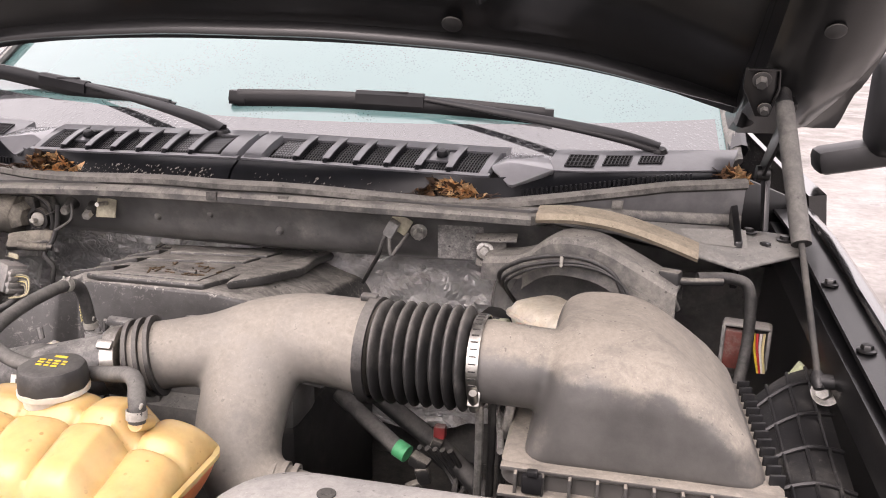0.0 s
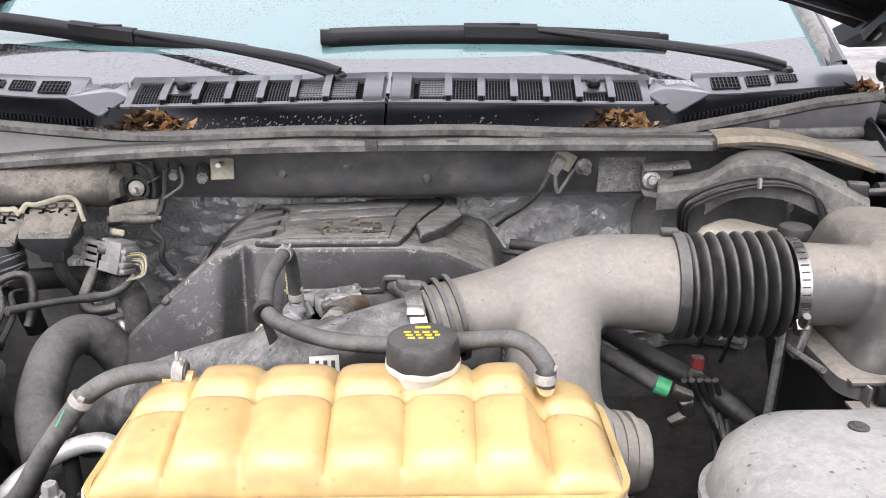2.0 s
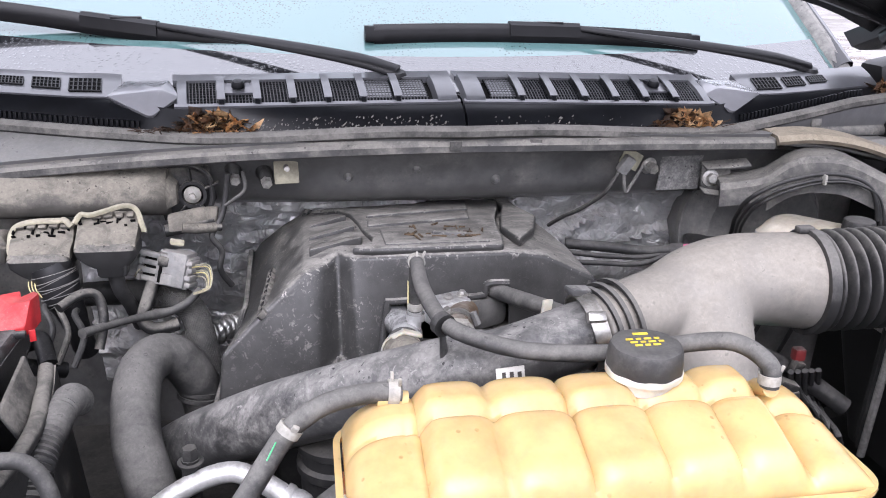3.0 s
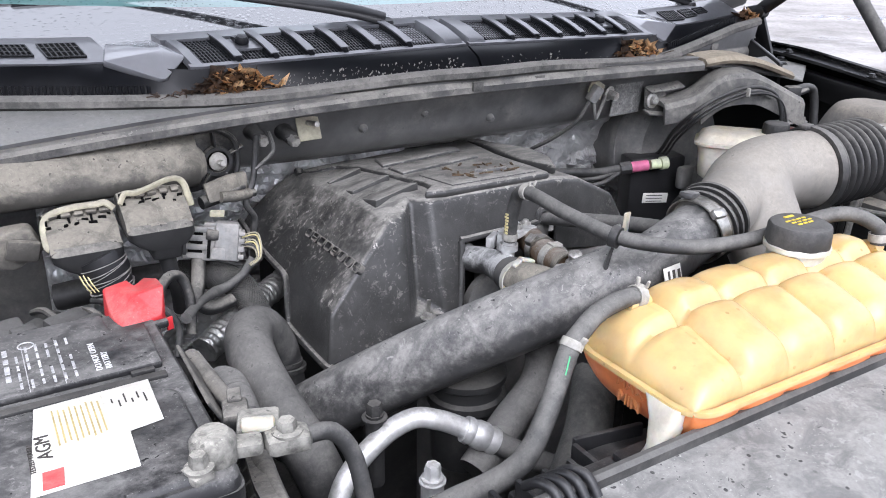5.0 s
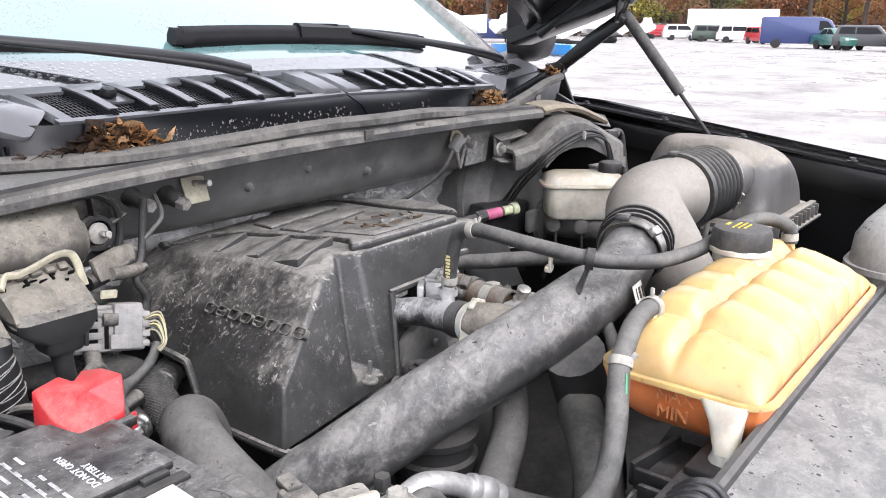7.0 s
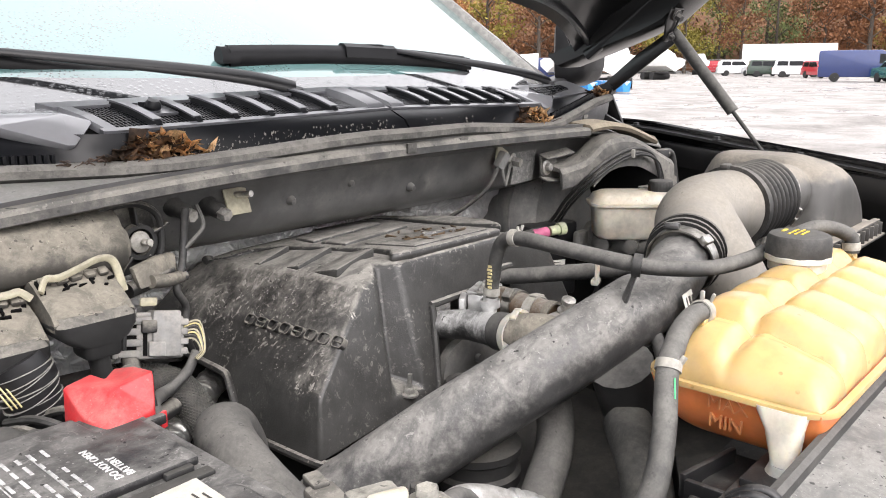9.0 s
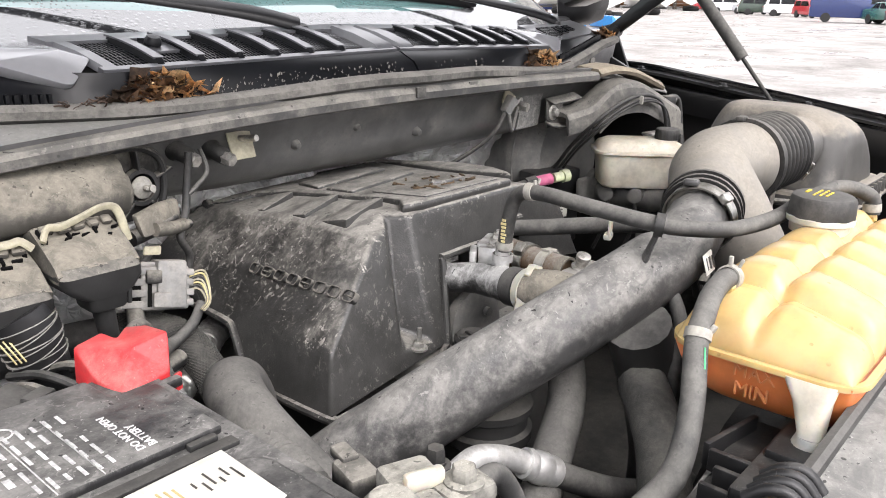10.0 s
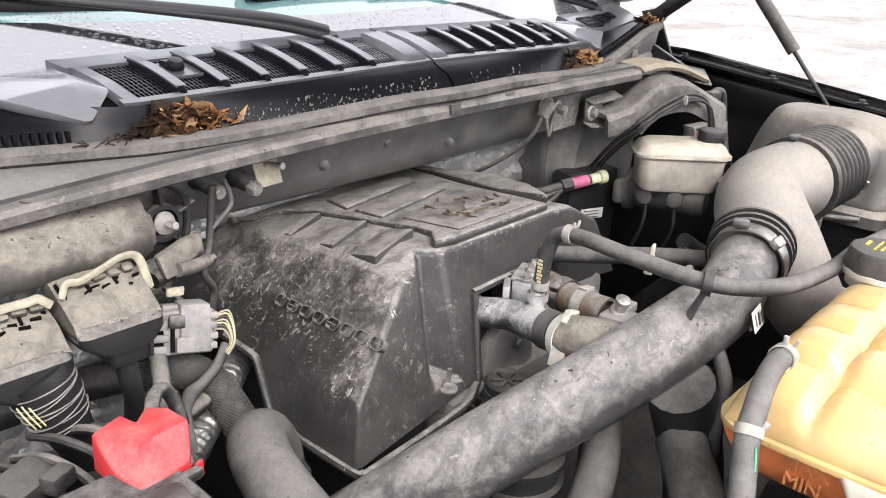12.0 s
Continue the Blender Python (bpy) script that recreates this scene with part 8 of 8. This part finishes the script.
M_LAMP = material("red_tail_lamp", (0.4, 0.02, 0.02), 0.2, scale=2)


def car(pos, heading, size, paint, profile, label, category="car"):
    """A parked vehicle: body lofted from a side profile, side glass, wheels, lamps."""
    Lx, W, H = size
    t = thing("parked_" + category, pos, label, category, "parked vehicles")
    body_prof, glass_prof = profile
    m = Matrix.Translation(pos) @ pose(0, 0, 0, 0, 0, heading)

    def side(poly, half, inset, top):
        bm = bmesh.new()
        rows = []
        for s in (-1, 1):
            rows.append([bm.verts.new((px * Lx, s * half * (1 - inset * max(0, pz - 0.5) * 2), pz * H)) for px, pz in poly])
        bm.faces.new(rows[0])
        bm.faces.new(rows[1][::-1])
        n = len(poly)
        for i in range(n):
            bm.faces.new((rows[0][i], rows[1][i], rows[1][(i + 1) % n], rows[0][(i + 1) % n]))
        bmesh.ops.recalc_face_normals(bm, faces=bm.faces[:])
        bmesh.ops.bevel(bm, geom=bm.edges[:], offset=top, segments=2, affect="EDGES", profile=0.5)
        bm.transform(m)
        return bm
    part("body", side(body_prof, W / 2, 0.16, 0.06), paint, t)
    for g in glass_prof:
        for s in (-1, 1):
            bm = bmesh.new()
            vs = [bm.verts.new((px * Lx, s * (W / 2 * (1 - 0.16 * max(0, pz - 0.5) * 2) + 0.004), pz * H)) for px, pz in g]
            bm.faces.new(vs)
            bmesh.ops.solidify(bm, geom=bm.faces[:], thickness=0.01)
            bm.transform(m)
            part("side_window", bm, M_CARGLASS, t)
    for wx in (-0.30, 0.32):
        for s in (-1, 1):
            w = lathe([(0.20, -0.11), (0.33, -0.11), (0.35, 0), (0.33, 0.11), (0.20, 0.11)], (wx * Lx, s * (W / 2 - 0.10), 0.345), (0, 1, 0), 24)
            w.transform(m)
            wheel = part("wheel", w, M_TYRE, t)
            r = lathe([(0, 0.09), (0.06, 0.11), (0.20, 0.10), (0.20, -0.05), (0, -0.05)], (wx * Lx, s * (W / 2 - 0.10), 0.345), (0, s, 0), 20)
            r.transform(m)
            part("rim", r, M_ALU, wheel)
    for s in (-1, 1):
        for ex, mt in ((0.497, M_LABEL), (-0.497, M_LAMP)):
            b = box((ex * Lx, s * (W / 2 - 0.18), 0.50 * H), (0.05, 0.22, 0.14), bev=0.01)
            b.transform(m)
            part("lamp", b, mt, t)
    return t


SUV = ([(-0.5, 0.18), (-0.5, 0.55), (-0.47, 0.62), (-0.44, 0.95), (-0.40, 1.0), (0.10, 1.0), (0.22, 0.66), (0.46, 0.58), (0.5, 0.50), (0.5, 0.18)],
       [[(-0.42, 0.66), (-0.40, 0.92), (-0.20, 0.92), (-0.20, 0.66)], [(-0.18, 0.66), (-0.18, 0.92), (0.08, 0.92), (0.17, 0.66)]])
SEDAN = ([(-0.5, 0.2), (-0.5, 0.6), (-0.46, 0.66), (-0.30, 0.70), (-0.18, 0.98), (0.05, 1.0), (0.22, 0.68), (0.46, 0.60), (0.5, 0.5), (0.5, 0.2)],
         [[(-0.25, 0.70), (-0.16, 0.93), (-0.06, 0.94), (-0.06, 0.70)], [(-0.04, 0.70), (-0.04, 0.94), (0.04, 0.94), (0.17, 0.70)]])
VAN = ([(-0.5, 0.15), (-0.5, 0.96), (-0.47, 1.0), (0.22, 1.0), (0.34, 0.90), (0.42, 0.55), (0.49, 0.48), (0.5, 0.40), (0.5, 0.15)],
       [[(0.20, 0.58), (0.20, 0.88), (0.30, 0.86), (0.39, 0.58)]])
for az, dist, head, size, col, prof, text, cat in (
        (68.0, 104, 10, (4.9, 1.95, 1.85), "white", SUV, "white sport utility vehicle parked in the row", "car"),
        (69.3, 101, -55, (4.5, 1.8, 1.5), "silver", SEDAN, "silver sedan parked nose out", "car"),
        (70.0, 95, 5, (4.9, 1.9, 1.8), "dark_green", SUV, "dark green sport utility vehicle parked in the row", "car"),
        (71.6, 92, 5, (4.9, 1.9, 1.8), "white", SUV, "white sport utility vehicle parked beside a van", "car"),
        (73.0, 86, -60, (4.4, 1.8, 1.65), "red", SUV, "dark red crossover parked behind a van", "car"),
        (75.2, 70, 3, (5.9, 2.1, 2.35), "navy", VAN, "navy blue panel van parked in the row", "van"),
        (77.4, 67, -58, (4.5, 1.8, 1.55), "teal", SEDAN, "dark teal sedan parked nose out", "car"),
        (79.2, 66, -5, (4.8, 1.9, 1.75), "dark_grey", SUV, "dark grey sport utility vehicle parked in the row", "car"),
        (82.2, 64, 0, (4.6, 1.85, 1.6), "red", SUV, "red hatchback parked in the row", "car"),
        (85.0, 63, 0, (4.7, 1.85, 1.7), "dark_grey", SUV, "dark grey car at the end of the row", "car")):
    car(far(az, dist), 90 - az - 90 + head + 0, size, M_CAR[col], prof, text, cat)

trailer = thing("white_box_trailer", far(71.0, 118), "long white box trailer behind the parked cars", "trailer")
m = Matrix.Translation(far(71.0, 118)) @ pose(0, 0, 0, 0, 0, -71.0)
b = box((0, 0, 2.5), (11.5, 2.5, 2.9), bev=0.05)
b.transform(m)
part("trailer_box", b, M_CAR["white"], trailer)
for x in (-4, -2.8, 4):
    w = lathe([(0, -1.2), (0.48, -1.2), (0.5, 0), (0.48, 1.2), (0, 1.2)], (x, 0, 0.5), (0, 1, 0), 20)
    w.transform(m)
    part("wheel", w, M_TYRE, trailer)
b = box((0, 0, 0.95), (11.3, 0.9, 0.2), bev=0.02)
b.transform(m)
part("frame", b, M_DARK, trailer)


def boat(pos, heading, Lx, label, hull_mat):
    t = thing("stored_boat", pos, label, "boat", "stored boats")
    m = Matrix.Translation(pos) @ pose(0, 0, 0, 0, 0, heading)
    loops = []
    for k in range(9):
        u = k / 8
        w = 1.15 * (1 - max(0, (u - 0.45) / 0.55) ** 2.2) + 0.02
        keel = 0.75 + 0.45 * max(0, u - 0.6) ** 1.4
        x = (u - 0.5) * Lx
        loops.append([V(x, -w, 1.75 + 0.3 * u * u), V(x, -w * 0.92, 1.25), V(x, 0, keel), V(x, w * 0.92, 1.25), V(x, w, 1.75 + 0.3 * u * u), V(x, w * 0.5, 1.95 + 0.3 * u * u), V(x, -w * 0.5, 1.95 + 0.3 * u * u)])
    b = loft(loops)
    b.transform(m)
    part("hull", b, hull_mat, t)
    b = loft([[V((u - 0.5) * Lx, -w, 1.9), V((u - 0.5) * Lx, -w * 0.6, h), V((u - 0.5) * Lx, w * 0.6, h), V((u - 0.5) * Lx, w, 1.9)] for u, w, h in ((0.12, 0.8, 2.3), (0.3, 0.85, 2.75), (0.5, 0.8, 2.7), (0.7, 0.5, 2.15))])
    b.transform(m)
    part("canopy", b, M_CAR["white"], t)
    for x in (-0.8, 0.4):
        w = lathe([(0, -1.0), (0.3, -1.0), (0.32, 0), (0.3, 1.0), (0, 1.0)], (x, 0, 0.32), (0, 1, 0), 18)
        w.transform(m)
        part("trailer_wheel", w, M_TYRE, t)
    b = box((0, 0, 0.62), (Lx * 0.9, 0.8, 0.14), bev=0.02)
    b.transform(m)
    part("trailer_frame", b, M_DARK, t)
    return t


M_GEL = material("white_gelcoat", (0.74, 0.74, 0.72), 0.3, scale=1.5, tone=0.05, coat=0.4)
boat(far(57.6, 72), 35 - 60, 6.5, "white covered boat on a trailer", M_GEL)
boat(far(51.5, 62), 20 - 55, 7.5, "large white boat on a trailer", M_GEL)
boat(far(62.6, 78), 70, 5.5, "white boat with a rust-stained keel on a trailer", M_GEL)
boat(far(65.6, 116), 25, 5.5, "white cabin boat far off by the fence", M_GEL)
boat(far(60.0, 48), 30, 4.6, "low white boat on a trailer", M_GEL)
for az, dist, s, mt, text in ((55.2, 75, (3.4, 2.0, 1.7), M_CAR["navy"], "dark blue tarp-covered crate"), (67.0, 125, (5.6, 2.0, 1.6), M_CAR["red"], "red container by the fence")):
    c = far(az, dist)
    store = thing("stored_crate", c, text, "container", "stored crates")
    b = box((0, 0, s[2] / 2 + 0.3), s, bev=0.08)
    b.transform(Matrix.Translation(c) @ pose(0, 0, 0, 0, 0, -az))
    part("crate_box", b, mt, store)
    for k in (-1, 1):
        f = box((k * s[0] * 0.35, 0, 0.15), (0.2, s[1] * 0.9, 0.3), bev=0.02)
        f.transform(Matrix.Translation(c) @ pose(0, 0, 0, 0, 0, -az))
        part("skid", f, M_DARK, store)
for az, dist, s in ((56.3, 40, 1.9), (57.6, 39, 1.5), (58.6, 43, 2.2), (60.0, 41, 1.3)):
    c = far(az, dist)
    dinghy = thing("blue_dinghy", c, "bright blue plastic dinghy on the gravel", "boat", "blue dinghies")
    b = loft([[V(x, -w, 0.55), V(x, -w * 0.7, 0.05), V(x, w * 0.7, 0.05), V(x, w, 0.55), V(x, w * 0.85, 0.55), V(x, 0, 0.35), V(x, -w * 0.85, 0.55)] for x, w in ((-s * 0.6, 0.35), (-s * 0.3, 0.55), (s * 0.2, 0.55), (s * 0.6, 0.12))])
    b.transform(Matrix.Translation(c) @ pose(0, 0, 0, 0, 0, 20 + az))
    part("hull", b, M_CAR["blue"], dinghy)

fence = thing("chain_fence", far(64, 124), "grey chain-link fence along the edge of the lot", "fence")
M_WIRE = material("galvanised_wire", (0.35, 0.36, 0.36), 0.5, metal=0.5, scale=3)
for k in range(26):
    a, b2 = far(46 + 1.8 * k, 124), far(47.8 + 1.8 * k, 124)
    part("fence_post", tube([a, a + V(0, 0, 2.1)], 0.05, 8, 2, smooth=False), M_WIRE, fence)
    part("fence_rail", join(tube([a + V(0, 0, 2.0), b2 + V(0, 0, 2.0)], 0.03, 6, 2, smooth=False), *[tube([a + V(0, 0, 0.4 * j + 0.1), b2 + V(0, 0, 0.4 * j + 0.1)], 0.012, 4, 2, smooth=False) for j in range(4)]), M_WIRE, fence)


# autumn woods
def leaf_material(name, a, b):
    m = bpy.data.materials.new(name)
    m.use_nodes = True
    N, L = m.node_tree.nodes, m.node_tree.links
    p = N["Principled BSDF"]
    geo, info = N.new("ShaderNodeNewGeometry"), N.new("ShaderNodeObjectInfo")
    mix = N.new("ShaderNodeMix")
    mix.data_type = "RGBA"
    mix.inputs[6].default_value, mix.inputs[7].default_value = (*a, 1), (*b, 1)
    add = N.new("ShaderNodeMath")
    add.operation = "MULTIPLY_ADD"
    add.inputs[1].default_value = 0.6
    L.new(geo.outputs["Random Per Island"], add.inputs[0])
    mul = N.new("ShaderNodeMath")
    mul.operation, mul.inputs[1].default_value = "MULTIPLY", 0.4
    L.new(info.outputs["Random"], mul.inputs[0])
    L.new(mul.outputs[0], add.inputs[2])
    L.new(add.outputs[0], mix.inputs[0])
    L.new(mix.outputs[2], p.inputs["Base Color"])
    p.inputs["Roughness"].default_value = 0.8
    return m


FOLIAGE = [("russet-brown", leaf_material("russet_leaves", (0.10, 0.045, 0.02), (0.26, 0.11, 0.045))), ("yellow-green", leaf_material("yellow_leaves", (0.14, 0.13, 0.02), (0.34, 0.28, 0.05))),
           ("green", leaf_material("green_leaves", (0.035, 0.055, 0.015), (0.11, 0.13, 0.035))), ("copper-orange", leaf_material("orange_leaves", (0.16, 0.06, 0.02), (0.36, 0.16, 0.05)))]
M_BARK = material("tree_bark", (0.06, 0.048, 0.038), 0.9, scale=3, tone=0.4)


def tree_meshes(seed, height, width):
    rng = random.Random(seed)
    limbs = [tube([(0, 0, 0), (0.1, 0.05, height * 0.3), (0.0, 0.1, height * 0.6), (0.1, 0, height * 0.92)], [0.32, 0.22, 0.12, 0.03], 8, 4)]
    tips = [V(0.1, 0, height * 0.92)]
    for k in range(11):
        a, z = rng.uniform(0, 6.28), height * rng.uniform(0.15, 0.8)
        r = width * 0.5 * (1.1 - 0.6 * z / height) * rng.uniform(0.7, 1.1)
        e = V(math.cos(a) * r, math.sin(a) * r, z + rng.uniform(0.5, 2.0))
        limbs.append(tube([(0, 0, z * 0.85), e * 0.5 + V(0, 0, z * 0.45), e], [0.10, 0.06, 0.02], 6, 3))
        tips += [e, e * 0.6 + V(0, 0, z * 0.4)]
    verts, faces = [], []
    for tip in tips:
        for j in range(rng.randrange(70, 110)):
            d = V(rng.gauss(0, 1), rng.gauss(0, 1), rng.gauss(0, 0.8)) * 0.85
            c = tip + d
            s = rng.uniform(0.12, 0.30)
            u = V(rng.gauss(0, 1), rng.gauss(0, 1), rng.gauss(0, 1)).normalized()
            w = u.orthogonal().normalized()
            i = len(verts)
            verts += [c - u * s, c + w * s * 0.6, c + u * s, c - w * s * 0.6 + u.cross(w) * s * 0.3]
            faces.append((i, i + 1, i + 2, i + 3))
    crown = bpy.data.meshes.new("crown")
    crown.from_pydata(verts, [], faces)
    return join(*limbs), crown


TREES = []
for k in range(5):
    trunk_bm, crown_me = tree_meshes(20 + k, 13 + 1.6 * k, 8.5)
    trunk_me = bpy.data.meshes.new("trunk")
    trunk_bm.to_mesh(trunk_me)
    trunk_bm.free()
    trunk_me.materials.append(M_BARK)
    TREES.append((trunk_me, crown_me))
rng = random.Random(9)
CROWNS = {}
for row, (dist, step) in enumerate(((130, 2.6), (138, 3.0), (148, 3.2))):
    az = 40.0 + row * 1.1
    while az < 92:
        near = 62 < az < 67
        pick = 1 if near else (2 if 67 <= az < 72 and rng.random() < 0.7 else (0 if rng.random() < 0.45 else (3 if rng.random() < 0.7 else 1)))
        tm, cm = TREES[rng.randrange(5)]
        if (cm.name, pick) not in CROWNS:
            c2 = cm.copy()
            c2.materials.append(FOLIAGE[pick][1])
            CROWNS[(cm.name, pick)] = c2
        p = far(az + rng.uniform(-0.5, 0.5), dist + rng.uniform(-3, 3))
        t = thing("autumn_tree", p, f"tall autumn tree with {FOLIAGE[pick][0]} leaves at the edge of the woods", "tree", "autumn trees")
        t.rotation_euler[2] = rng.uniform(0, 6.28)
        s = rng.uniform(0.9, 1.25)
        t.scale = (s, s, s)
        for nm, me in (("trunk", tm), ("crown", CROWNS[(cm.name, pick)])):
            o = new(nm, me)
            o.parent = t
        az += step * rng.uniform(0.8, 1.2)


def bank(u, v):
    p = far(35 + 60 * u, 150 + 60 * v)
    return (p.x, p.y, 26 * v ** 0.8 + 2.0 * noise.noise(V(p.x * 0.05, p.y * 0.05, 0)) + (0 if v == 0 else 1.0))


ob = mesh_object("wooded_bank", slab(bank, 60, 12, 0.5, -1), FOLIAGE[0][1])
tagged(ob, "leaf-strewn wooded slope behind the lot", "hillside", kind="structure")
brush_v, brush_f = [], []
rng = random.Random(31)
for k in range(26000):
    u, v = rng.random(), rng.random() ** 1.3
    p = Vector(bank(u, v)) + V(0, 0, rng.uniform(0, 5.0))
    s = rng.uniform(0.25, 0.7)
    a = V(rng.gauss(0, 1), rng.gauss(0, 1), rng.gauss(0, 1)).normalized()
    w = a.orthogonal().normalized()
    i = len(brush_v)
    brush_v += [p - a * s, p + w * s * 0.6, p + a * s, p - w * s * 0.6]
    brush_f.append((i, i + 1, i + 2, i + 3))
me = bpy.data.meshes.new("woodland_brush")
me.from_pydata(brush_v, [], brush_f)
me.materials.append(leaf_material("mixed_autumn_leaves", (0.07, 0.04, 0.02), (0.28, 0.13, 0.05)))
tagged(new("woodland_brush", me), "dense mixed autumn foliage of the woods behind", "woods", kind="stuff")
